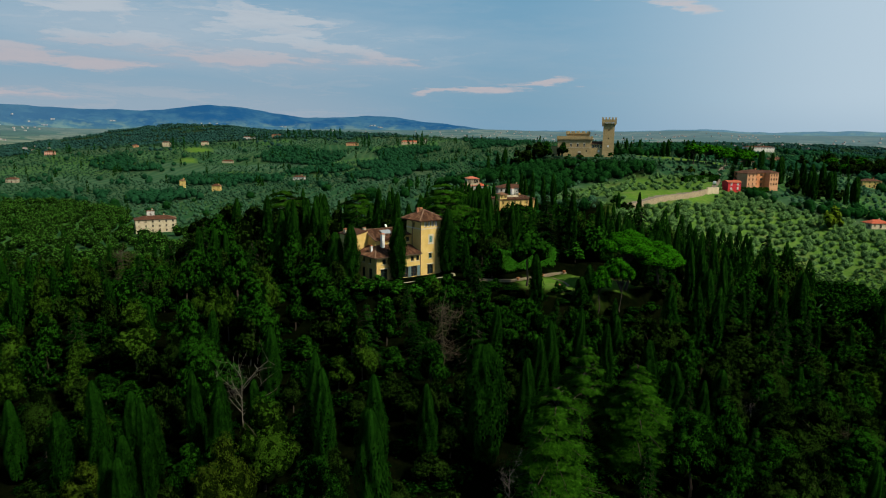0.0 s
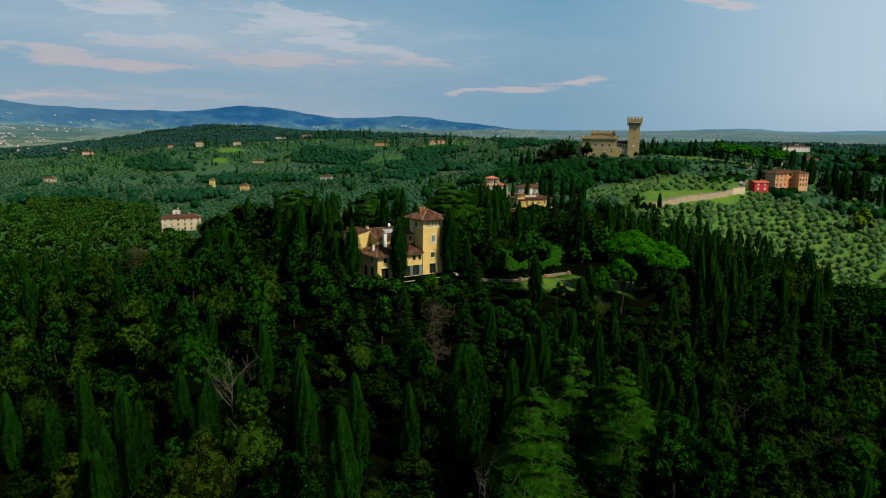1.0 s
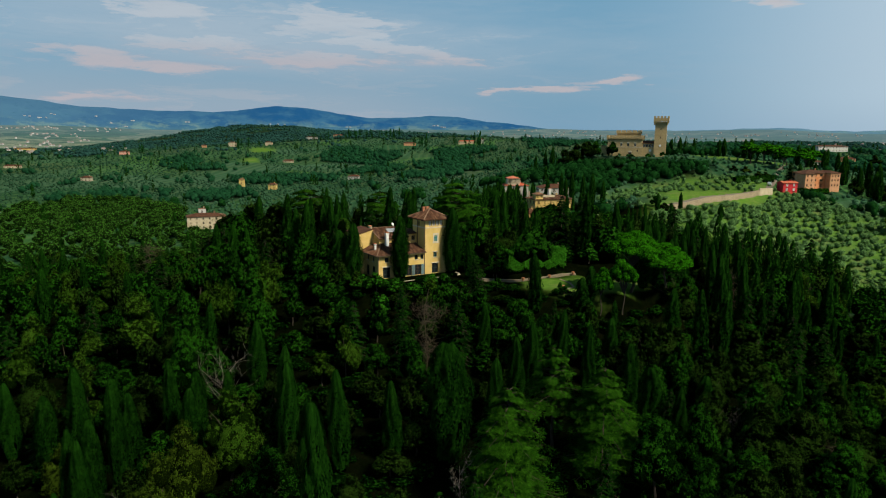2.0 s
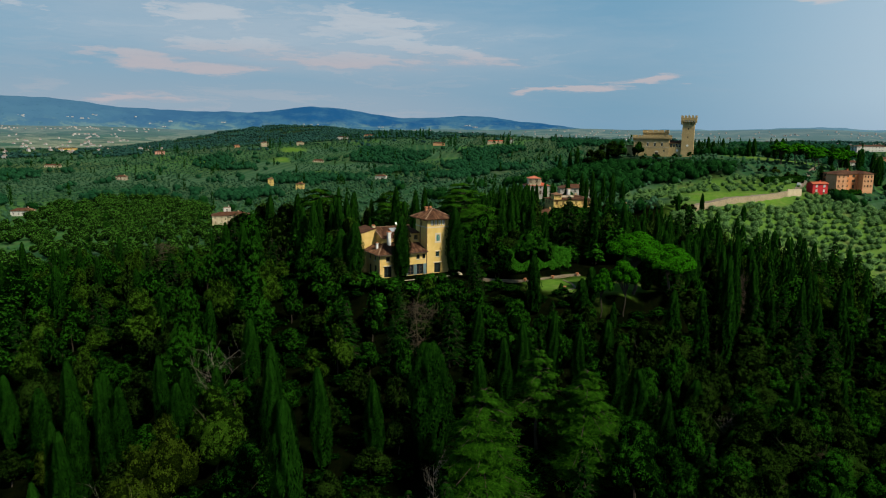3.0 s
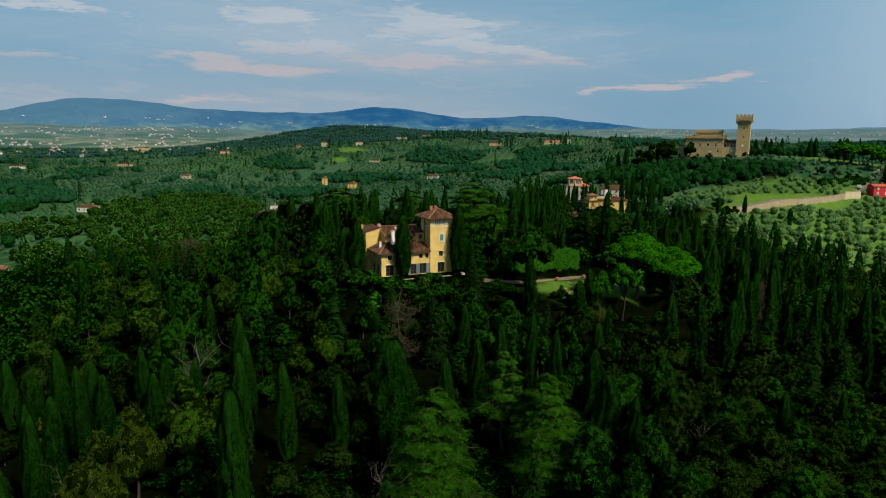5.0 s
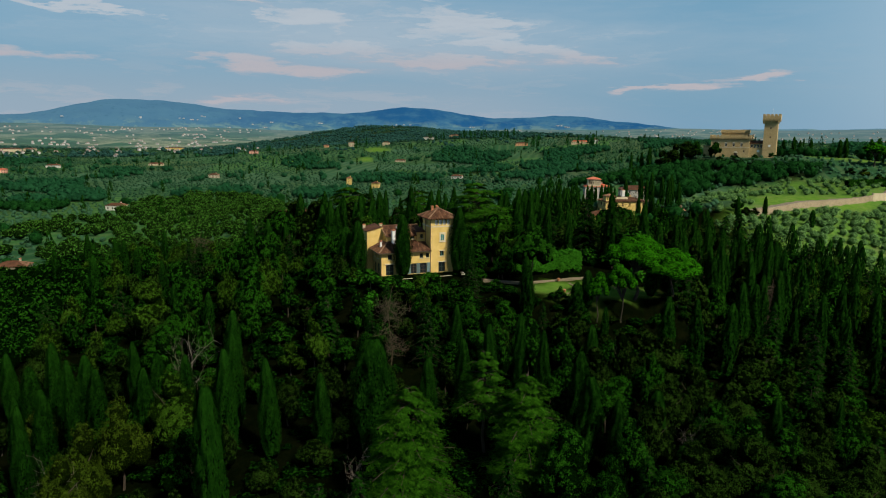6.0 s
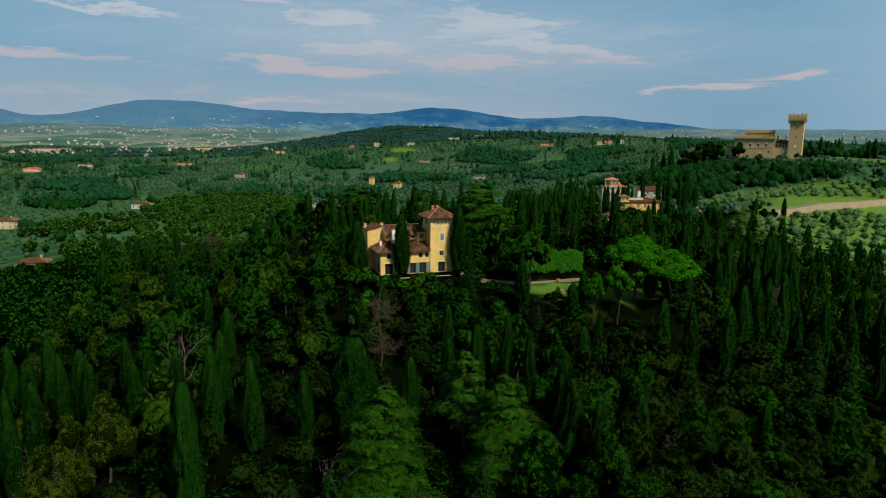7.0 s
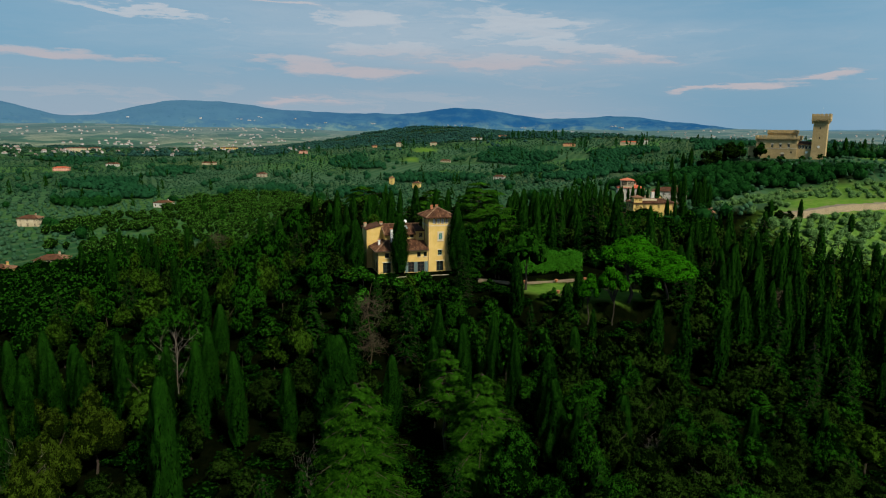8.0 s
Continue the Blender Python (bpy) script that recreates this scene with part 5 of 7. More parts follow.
    belt("far_wood", "woodland patches on the farther slopes", L_SLOPE_HAZED, 620, 1300, 30000, (18, 1, 0.11, 1), (4.5, 9), wood, 52, 1.1)
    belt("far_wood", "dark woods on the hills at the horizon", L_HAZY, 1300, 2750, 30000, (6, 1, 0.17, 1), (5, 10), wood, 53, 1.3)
    belt("far_olives", "olive groves across the valley slopes", L_OLIVE_HAZED, 300, 620, 0, (36, 1, 0.085, 1), (2.2, 3.7), grove, 54, 1.1, 6.8)
    belt("far_olives", "dotted olive groves on the farther slopes", L_OLIVE_HAZED, 620, 1400, 0, (8, 1, 0.15, 1), (2.0, 3.5), grove, 55, 1.1, 7.5)
    belt("far_olives", "olive groves on the distant slopes, in hazed leaf colour", L_OLIVE_HAZED, 1400, 2400, 6000, (5, 1, 0.32, 1), (4, 6), grove, 56, 1.5)
    def sparse(x, y):
        return (waves(x, y, 45, 63) > 0.28) & ~in_grove(x, y) & hill_wood(x, y) & ~(inside(x, y, 112, 548, 36, 20, 0, 0.02) > 0.3)
    belt("far_cypresses", "slim dark cypresses dotted along the valley lanes", L_CYPRESS, 240, 1500, 2600, (40, 1, 0.05, 2), (8, 14), sparse, 57, 1.0)


def plant_undergrowth():
    """Low bushes that close the gaps between the trees of the wood."""
    rng = np.random.default_rng(47)
    x, y = rng.uniform(-150, 150, 3600), rng.uniform(42, 200, 3600)
    ok = np.abs(x - 22) < 20 + y * 0.74
    u, v = (x + 15.1) * 0.7986 + (y - 145.3) * 0.6018, -(x + 15.1) * 0.6018 + (y - 145.3) * 0.7986
    ok &= ~((u > -3.2) & (u < 20.5) & (v > -4.8) & (v < 17)) & ~((x > 14) & (x < 50) & (y > 144) & (y < 176))
    x, y = x[ok], y[ok]
    tall = rng.uniform(0.8, 2.4, len(x))
    # Dark cypress leaf colour puts the shade between the trees into the bushes.
    many("undergrowth", "low bushes and ivy under the trees, coloured dark as their shade", "bushes", L_CYPRESS, np.stack([x, y, height(x, y) - 0.4], -1), np.stack([tall * rng.uniform(1.6, 2.8, len(x)), tall], -1), (46, 1, 0.05, 1), 48)




def plant_crest():
    """Tall cypresses standing out on the crests across the valley."""
    rng = np.random.default_rng(49)
    rows = []
    for cx, cy, wide, count in CREST_CYPRESSES:
        for k in range(count):
            x, y = cx + rng.normal(0, wide), cy + rng.normal(0, 14)
            tall = rng.uniform(13, 22)
            rows.append((x, y, float(height(x, y)) - 0.4, tall * 0.95, tall))
    rows = np.array(rows)
    many("crest_cypresses", "dark cypresses in groups on the crests across the valley", "trees", L_FAR, rows[:, :3], rows[:, 3:], (60, 1, 0.05, 2), 50)


plant_undergrowth()
plant_crest()
for kind, spots in behind.items():
    rows = np.array(spots)
    if kind is CYPRESS_MID:
        many("hill_cypresses", "close dark cypresses on the back of the villa hill", "trees", L_CYPRESS, rows[:, :3], rows[:, 3:] * np.array([0.75, 1.0]), (420, 1, 0.020, 2), 44)
    else:
        many("hill_wood", "green woodland on the back of the villa hill" if kind is OAK_MID else "dark holm oaks on the back of the villa hill", "trees", L_OAK if kind is OAK_MID else L_HOLM, rows[:, :3], rows[:, 3:], (260, 2, 0.036, 1), 43)
plant_far()


# ---- building materials ----
def tiles_material(name, a, b, c):
    mat, n = material(name)
    where = n.add("ShaderNodeNewGeometry")
    island = where.outputs["Random Per Island"]
    wide = n.ramp(n.noise(where.outputs["Position"], 0.5, 5.0, 0.65), 0.3, 0.7)
    fine = n.noise(where.outputs["Position"], 5.0, 3.0)
    shade = n.mix(wide, a, b)
    shade = n.mix(n.math("MULTIPLY", n.ramp(island, 0.45, 1.0), 0.75), shade, c)
    shade = n.mix(n.math("MULTIPLY", n.ramp(fine, 0.5, 0.75), 0.4), shade, (0.05, 0.045, 0.035))
    face = finish(n, shade, 0.9, fine, 0.5, 0.05, spec=0.15)
    n.add("ShaderNodeOutputMaterial", Surface=face.outputs[0])
    return mat


def stone_material(name, a, b, mortar, size=1.4):
    """Coursed stone, too far off to be built piece by piece."""
    mat, n = material(name)
    where = n.add("ShaderNodeTexCoord").outputs["Object"]
    brick = n.add("ShaderNodeTexBrick", Vector=n.add("ShaderNodeVectorRotate", Vector=where, Axis=(1, 0, 0), Angle=radians(90)).outputs[0], Color1=(*a, 1), Color2=(*b, 1), Mortar=(*mortar, 1), Scale=size, i7=0.03)
    stain = n.ramp(n.noise(where, 0.25, 5.0, 0.65), 0.35, 0.7)
    fine = n.noise(where, 4.0, 4.0, 0.7)
    shade = n.mix(n.math("MULTIPLY", stain, 0.55), brick.outputs["Color"], [q * 0.55 for q in a])
    shade = n.mix(n.math("MULTIPLY", fine, 0.3), shade, b)
    face = finish(n, shade, 0.92, fine, 0.5, 0.06, spec=0.15)
    n.add("ShaderNodeOutputMaterial", Surface=face.outputs[0])
    return mat


P_YELLOW = plain("ochre_plaster", (0.57, 0.395, 0.115), (0.66, 0.475, 0.165), 0.45, 0.92, 0.2, 0.01, 7.0)
P_CREAM = plain("cream_plaster", (0.44, 0.36, 0.23), (0.54, 0.46, 0.31), 0.5, 0.92, 0.2, 0.01, 7.0)
P_WHITE = plain("white_plaster", (0.50, 0.48, 0.43), (0.60, 0.58, 0.52), 0.5, 0.92, 0.2, 0.01, 7.0)
P_PINK = plain("pink_plaster", (0.60, 0.28, 0.20), (0.68, 0.38, 0.28), 0.5, 0.92, 0.2, 0.01, 7.0)
P_ORANGE = plain("orange_plaster", (0.56, 0.20, 0.075), (0.64, 0.28, 0.12), 0.5, 0.92, 0.2, 0.01, 7.0)
P_SALMON = plain("salmon_plaster", (0.56, 0.275, 0.135), (0.63, 0.335, 0.175), 0.5, 0.92, 0.2, 0.01, 7.0)
P_RED = plain("red_plaster", (0.50, 0.020, 0.030), (0.58, 0.045, 0.045), 0.6, 0.9, 0.2, 0.01, 7.0)
P_DULL = plain("grey_plaster", (0.38, 0.35, 0.30), (0.46, 0.43, 0.37), 0.5, 0.92)
P_GREY = plain("weathered_stone", (0.34, 0.29, 0.20), (0.46, 0.40, 0.29), 0.5, 0.92)
M_STONE = stone_material("castle_stone", (0.42, 0.305, 0.14), (0.50, 0.37, 0.18), (0.30, 0.23, 0.115), 0.9)
M_RUBBLE = stone_material("retaining_wall_stone", (0.30, 0.235, 0.145), (0.40, 0.32, 0.21), (0.20, 0.16, 0.11), 1.2)
M_TRIM = plain("pale_sandstone", (0.50, 0.43, 0.30), (0.58, 0.51, 0.38), 1.0)
M_TILES = tiles_material("old_roof_tiles", (0.050, 0.021, 0.011), (0.112, 0.050, 0.025), (0.23, 0.125, 0.068))
M_RIDGE = plain("ridge_tiles", (0.15, 0.085, 0.048), (0.24, 0.155, 0.095), 1.5)
M_RED_TILES = tiles_material("red_roof_tiles", (0.36, 0.075, 0.035), (0.46, 0.120, 0.060), (0.52, 0.18, 0.10))
M_SHUTTER = plain("dark_green_paint", (0.020, 0.040, 0.026), (0.030, 0.055, 0.036), 3.0, 0.6)
M_TEAL = plain("teal_paint", (0.035, 0.150, 0.140), (0.055, 0.190, 0.175), 3.0, 0.6)
M_LOUVRE = plain("grey_green_paint", (0.110, 0.170, 0.165), (0.150, 0.215, 0.205), 3.0, 0.6)
M_BROWN = plain("brown_wood", (0.060, 0.038, 0.022), (0.090, 0.058, 0.036), 3.0, 0.7)
M_WHITE = plain("white_paint", (0.68, 0.67, 0.62), (0.76, 0.75, 0.70), 2.0, 0.55)
M_PIPE = plain("copper_pipe", (0.075, 0.052, 0.036), (0.110, 0.075, 0.050), 3.0, 0.5)
M_TERRACOTTA = plain("terracotta", (0.42, 0.15, 0.070), (0.50, 0.20, 0.10), 2.0)
M_GLASS = glass("window_glass")
M_SKYGLASS = glass("skylight_glass", (0.30, 0.34, 0.36), 0.15)
M_PAVING = plain("pale_gravel", (0.17, 0.135, 0.085), (0.23, 0.185, 0.12), 0.8)
M_ROAD = plain("worn_road", (0.150, 0.120, 0.085), (0.195, 0.160, 0.115), 0.4)
M_RUBBER = plain("black_rubber", (0.012, 0.012, 0.012), (0.02, 0.02, 0.02), 4.0)
M_CAR = glass("white_car_paint", (0.72, 0.73, 0.74), 0.25)


# ---- building helpers ----
def part(name, bm, mat, parent, label=""):
    """Links a bmesh as one mesh under a thing or a part."""
    me = bpy.data.meshes.new(name)
    bm.to_mesh(me)
    bm.free()
    me.materials.append(mat)
    ob = new(name, me)
    ob.parent = parent
    if label:
        tagged(ob, label)
    return ob


def box(bm, x0, x1, y0, y1, z0, z1):
    v = [bm.verts.new(p) for p in ((x0, y0, z0), (x1, y0, z0), (x1, y1, z0), (x0, y1, z0), (x0, y0, z1), (x1, y0, z1), (x1, y1, z1), (x0, y1, z1))]
    for f in ((3, 2, 1, 0), (4, 5, 6, 7), (0, 1, 5, 4), (1, 2, 6, 5), (2, 3, 7, 6), (3, 0, 4, 7)):
        bm.faces.new([v[i] for i in f])
    return v


def boxed(*sizes):
    bm = bmesh.new()
    for s in sizes:
        box(bm, *s)
    return bm


def prism(bm, outline, y0, y1):
    """An outline in x and z, drawn from y0 to y1."""
    a = [bm.verts.new((x, y0, z)) for x, z in outline]
    b = [bm.verts.new((x, y1, z)) for x, z in outline]
    bm.faces.new(a)
    bm.faces.new(b[::-1])
    n = len(outline)
    for i in range(n):
        bm.faces.new((a[i], b[i], b[(i + 1) % n], a[(i + 1) % n]))


class Side:
    """A wall's own directions: s along it, q out of it; origin at its left foot as seen from outside."""

    def __init__(self, x, y, turn):
        self.m = pose(x, y, 0, 0, 0, turn)

    def put(self, ob):
        ob.matrix_basis = self.m @ ob.matrix_basis
        return ob


def pierced(s0, s1, z0, z1, thick, holes):
    """A wall slab along x, its face at y = 0 and its body behind it, with openings (s0, s1, z0, z1) right through."""
    bm = bmesh.new()
    xs = sorted({s0, s1, *[h[0] for h in holes], *[h[1] for h in holes]})
    zs = sorted({z0, z1, *[h[2] for h in holes], *[h[3] for h in holes]})
    for xa, xb in zip(xs, xs[1:]):
        run = None
        for za, zb in zip(zs, zs[1:]):
            mx, mz = (xa + xb) / 2, (za + zb) / 2
            if any(h[0] < mx < h[1] and h[2] < mz < h[3] for h in holes):
                if run:
                    box(bm, xa, xb, 0, thick, *run)
                run = None
            else:
                run = (run[0], zb) if run else (za, zb)
        if run:
            box(bm, xa, xb, 0, thick, *run)
    bmesh.ops.remove_doubles(bm, verts=bm.verts, dist=0.001)
    return bm


def window(parent, side, s, z, w, h, name="window", frame=M_BROWN, shutters=None, sill=True, lintel=False, bars=1, cross=1, deep=0.22, pane_mat=None):
    """A glazed window set back in its opening: frame, panes, sill and, where given, open shutters."""
    t = 0.07
    bm = boxed((s - w / 2, s - w / 2 + t, deep - 0.05, deep + 0.05, z, z + h), (s + w / 2 - t, s + w / 2, deep - 0.05, deep + 0.05, z, z + h),
               (s - w / 2 + t, s + w / 2 - t, deep - 0.05, deep + 0.05, z, z + t), (s - w / 2 + t, s + w / 2 - t, deep - 0.05, deep + 0.05, z + h - t, z + h))
    for i in range(bars):
        x = s - w / 2 + w * (i + 1) / (bars + 1)
        box(bm, x - 0.035, x + 0.035, deep - 0.045, deep + 0.045, z + t, z + h - t)
    for i in range(cross):
        y = z + h * (i + 1) / (cross + 1)
        box(bm, s - w / 2 + t, s + w / 2 - t, deep - 0.03, deep + 0.03, y - 0.025, y + 0.025)
    win = side.put(part(name, bm, frame, parent))
    part("pane", boxed((s - w / 2 + 0.02, s + w / 2 - 0.02, deep + 0.06, deep + 0.09, z + 0.02, z + h - 0.02)), pane_mat or M_GLASS, win)
    if sill:
        part("sill", boxed((s - w / 2 - 0.12, s + w / 2 + 0.12, -0.14, 0.12, z - 0.13, z - 0.003)), M_TRIM, win)
    if lintel:
        part("lintel", boxed((s - w / 2 - 0.22, s + w / 2 + 0.22, -0.20, 0.10, z + h + 0.003, z + h + 0.20)), M_TRIM, win)
    if shutters:
        for a in (s - w / 2 - w * 0.5, s + w / 2 + 0.01):
            bm = boxed((a, a + w * 0.49, -0.075, -0.015, z, z + h))
            for k in range(6):
                box(bm, a + 0.05, a + w * 0.49 - 0.05, -0.095, -0.076, z + h * (k + 0.2) / 6, z + h * (k + 0.75) / 6)
            part("shutter", bm, shutters, win)
    return win


def slope(bm, a, b, c, d, thick):
    """One roof plane as a slab: corners in order, the eave a-b first."""
    top = [bm.verts.new(p) for p in dict.fromkeys((a, b, c, d))]
    low = [bm.verts.new((v.co.x, v.co.y, v.co.z - thick)) for v in top]
    bm.faces.new(top)
    bm.faces.new(low[::-1])
    for i in range(len(top)):
        bm.faces.new((top[i], low[i], low[(i + 1) % len(top)], top[(i + 1) % len(top)]))


def ribs(bm, a, b, c, d, gap=0.34):
    """Rows of half-round tiles up a roof plane from eave a-b to ridge d-c."""
    a, b, c, d = (Vector(p) for p in (a, b, c, d))
    along = (b - a)
    length = along.length
    along = along / length
    normal = along.cross((d + c) / 2 - (a + b) / 2).normalized()
    up = normal.cross(along).normalized()
    high = (d - a).dot(up)
    left, right = (d - a).dot(along), (c - a).dot(along)
    n = max(2, int(length / gap))
    for i in range(n):
        s = (i + 0.5) * length / n
        # how far up the plane this row runs before it meets a hip
        top = high
        if left > 0.01 and s < left:
            top = high * s / left
        if right < length - 0.01 and s > right:
            top = min(top, high * (length - s) / (length - right))
        if top < 0.25:
            continue
        rows = max(1, int(top / 0.9))
        for k in range(rows):
            lo, hi = top * k / rows - (0.05 if k == 0 else 0), top * (k + 1) / rows
            q = [a + along * (s + o) + up * t + normal * e for t in (lo, hi) for o, e in ((-0.12, 0.0), (-0.06, 0.10 - 0.03 * (t == hi)), (0.06, 0.10 - 0.03 * (t == hi)), (0.12, 0.0))]
            v = [bm.verts.new(p) for p in q]
            for j in range(3):
                bm.faces.new((v[j], v[j + 1], v[j + 5], v[j + 4]))
            bm.faces.new((v[3], v[2], v[1], v[0]))


def hip_planes(x0, x1, y0, y1, z, rise):
    """The four planes of a hipped roof."""
    half = min(x1 - x0, y1 - y0) / 2
    if x1 - x0 >= y1 - y0:
        p, q = (x0 + half, (y0 + y1) / 2, z + rise), (x1 - half, (y0 + y1) / 2, z + rise)
        return [((x0, y0, z), (x1, y0, z), q, p), ((x1, y1, z), (x0, y1, z), p, q), ((x0, y1, z), (x0, y0, z), p, p), ((x1, y0, z), (x1, y1, z), q, q)]
    p, q = ((x0 + x1) / 2, y0 + half, z + rise), ((x0 + x1) / 2, y1 - half, z + rise)
    return [((x0, y1, z), (x0, y0, z), p, q), ((x1, y0, z), (x1, y1, z), q, p), ((x0, y0, z), (x1, y0, z), p, p), ((x1, y1, z), (x0, y1, z), q, q)]


def gable_planes(x0, x1, y0, y1, z, rise):
    m = (y0 + y1) / 2
    return [((x0, y0, z), (x1, y0, z), (x1, m, z + rise), (x0, m, z + rise)), ((x1, y1, z), (x0, y1, z), (x0, m, z + rise), (x1, m, z + rise))]


def roof(parent, planes, mat=M_TILES, tiled=True, thick=0.16, name="roof", label=""):
    bm = bmesh.new()
    for p in planes:
        slope(bm, *p, thick)
    ob = part(name, bm, mat, parent, label)
    if tiled:
        bm = bmesh.new()
        for p in planes:
            ribs(bm, *p)
        tagged(part("tiling", bm, mat, ob), kind="stuff")
        bm = bmesh.new()
        for a, b, c, d in planes:
            for p, q in ((a, d), (c, d)):
                p, q = Vector(p), Vector(q)
                if (q - p).length > 0.5:
                    way = (q - p).normalized()
                    side = way.cross(Vector((0, 0, 1))).normalized() * 0.17
                    lift = side.cross(way).normalized() * 0.16
                    v = [bm.verts.new(e + o) for e in (p, q) for o in (-side, -side * 0.5 + lift, side * 0.5 + lift, side)]
                    for i in range(3):
                        bm.faces.new((v[i], v[i + 1], v[i + 5], v[i + 4]))
                    bm.faces.new(v[:4])
                    bm.faces.new(v[:3:-1])
        part("ridge_tiles", bm, M_RIDGE, ob)
    return ob


def chimney(parent, x, y, z0, z1, w=0.55, mat=M_WHITE, cap=M_TERRACOTTA):
    bm = boxed((x - w / 2, x + w / 2, y - w / 2, y + w / 2, z0, z1 - 0.35), (x - w / 2 - 0.08, x + w / 2 + 0.08, y - w / 2 - 0.08, y + w / 2 + 0.08, z1 - 0.35, z1 - 0.22))
    ob = part("chimney", bm, mat, parent)
    part("chimney_cap", boxed((x - w / 2, x + w / 2, y - w / 2, y + w / 2, z1 - 0.22, z1 - 0.08), (x - w / 2 - 0.1, x + w / 2 + 0.1, y - w / 2 - 0.1, y + w / 2 + 0.1, z1 - 0.08, z1)), cap, ob)
    return ob


# ---- the villa ----
def build_villa():
    root = tagged(new("villa"), "ochre-plastered Tuscan villa with a square tower and old tiled roofs", "villa")
    root.matrix_basis = pose(-15.1, 145.3, -0.25, 0, 0, 37)
    front, left = Side(0, 0, 0), Side(0, 8.0, -90)
    # low wing, facing the terrace
    ground, upper = 0.15, 3.85
    holes = [(1.1, 3.0, ground, 2.75), (7.2, 8.7, ground, 2.65), (9.5, 11.2, ground, 2.65), (1.6, 2.6, upper, 5.0), (4.2, 5.1, upper, 5.0), (9.4, 10.3, upper, 4.95), (11.0, 11.8, upper, 4.95)]
    front.put(part("wall", pierced(0, 12.2, -1.6, 5.75, 0.45, holes), P_YELLOW, root))
    window(root, front, 2.05, ground, 1.9, 2.6, "french_window", M_SHUTTER, sill=False, lintel=True, cross=2)
    for s, w in ((7.95, 1.5), (10.35, 1.7)):
        window(root, front, s, ground, w, 2.5, "french_window", M_BROWN, M_LOUVRE, False, bars=1, cross=2)
    for s, w in ((2.1, 1.0), (4.65, 0.9), (9.85, 0.9), (11.4, 0.8)):
        window(root, front, s, upper, w, 1.1, frame=M_SHUTTER, bars=1, cross=0)
    holes = [(4.6, 6.2, ground, 2.75), (4.8, 5.7, upper, 5.0), (1.6, 3.0, ground, 2.6), (2.0, 2.9, upper, 5.0)]
    left.put(part("wall", pierced(0, 7.996, -1.6, 5.75, 0.45, holes), P_YELLOW, root))
    window(root, left, 5.4, ground, 1.6, 2.6, "french_window", M_SHUTTER, sill=False, cross=2)
    window(root, left, 2.3, ground, 1.4, 2.45, "french_window", M_SHUTTER, sill=False, cross=2)
    window(root, left, 5.25, upper, 0.9, 1.15, frame=M_SHUTTER)
    window(root, left, 2.45, upper, 0.9, 1.15, frame=M_SHUTTER)
    part("floor", boxed((0.46, 12.19, 0.46, 8.0, -0.2, 0.1), (0.46, 12.19, 0.46, 8.0, 3.2, 3.45)), M_BROWN, root)
    low = [((-0.8, -0.8, 5.62), (12.15, -0.8, 5.62), (12.15, 5.6, 7.55), (3.4, 5.6, 7.55)), ((-0.8, 9.0, 5.62), (-0.8, -0.8, 5.62), (3.4, 5.6, 7.55), (3.4, 9.0, 7.55))]
    roof(root, low)
    # upper block behind it, with a gable to the side and a skylight
    z_up = 8.75
    back = Side(3.0, 5.0, 0)
    holes = [(3.4, 4.2, 7.75, 8.45), (5.9, 6.8, 7.75, 8.5), (8.0, 8.8, 7.75, 8.5)]
    back.put(part("wall", pierced(0, 9.19, 5.0, z_up, 0.4, holes), P_YELLOW, root))
    for s, w in ((3.8, 0.8), (6.35, 0.9), (8.4, 0.8)):
        window(root, back, s, 7.75, w, 0.72, frame=M_SHUTTER, cross=0)
    bm = bmesh.new()
    prism(bm, [(5.0, 2.0), (14.6, 2.0), (14.6, z_up), (9.8, 10.55), (5.0, z_up)], 0, 0.4)
    gable = part("gable_wall", bm, P_YELLOW, root)
    gable.matrix_basis = Matrix(((0, 1, 0, 2.6), (1, 0, 0, 0), (0, 0, 1, 0), (0, 0, 0, 1)))
    part("wall", boxed((3.004, 12.2, 14.2, 14.6, -1.6, z_up), (11.8, 12.2, 6.01, 14.196, -1.6, z_up)), P_YELLOW, root)
    top = roof(root, gable_planes(2.45, 12.18, 4.4, 15.2, z_up - 0.12, 1.95))
    tilt = math.atan2(1.95, 5.4)
    sky_light = part("skylight", boxed((-1.45, 1.45, -1.05, 1.05, -0.05, 0.14)), M_PIPE, top)
    sky_light.matrix_basis = pose(7.4, 7.7, z_up - 0.12 + (7.7 - 4.4) / 5.4 * 1.95 + 0.08, math.degrees(tilt), 0, 0)
    part("pane", boxed((-1.33, -0.04, -0.93, 0.93, 0.143, 0.17), (0.04, 1.33, -0.93, 0.93, 0.143, 0.17)), M_SKYGLASS, sky_light)
    # annex at the back corner, its wall rising to the gable
    bm = bmesh.new()
    prism(bm, [(-1.3, -1.6), (2.59, -1.6), (2.59, 10.45), (-1.3, 9.6)], 8.01, 8.45)
    part("wall", bm, P_YELLOW, root)
    part("wall", boxed((-1.3, -0.9, 8.46, 14.6, -1.6, 9.4), (-0.89, 2.59, 14.2, 14.6, -1.6, 9.4)), P_YELLOW, root)
    bm = bmesh.new()
    slope(bm, (-1.6, 14.8, 9.62), (-1.6, 7.8, 9.62), (2.45, 7.8, 10.62), (2.45, 14.8, 10.62), 0.14)
    part("roof", bm, M_TILES, root)
    # small stair block between the upper floor and the tower
    part("wall", boxed((10.2, 12.19, 4.2, 4.99, 7.0, 9.6)), P_YELLOW, root)
    bm = bmesh.new()
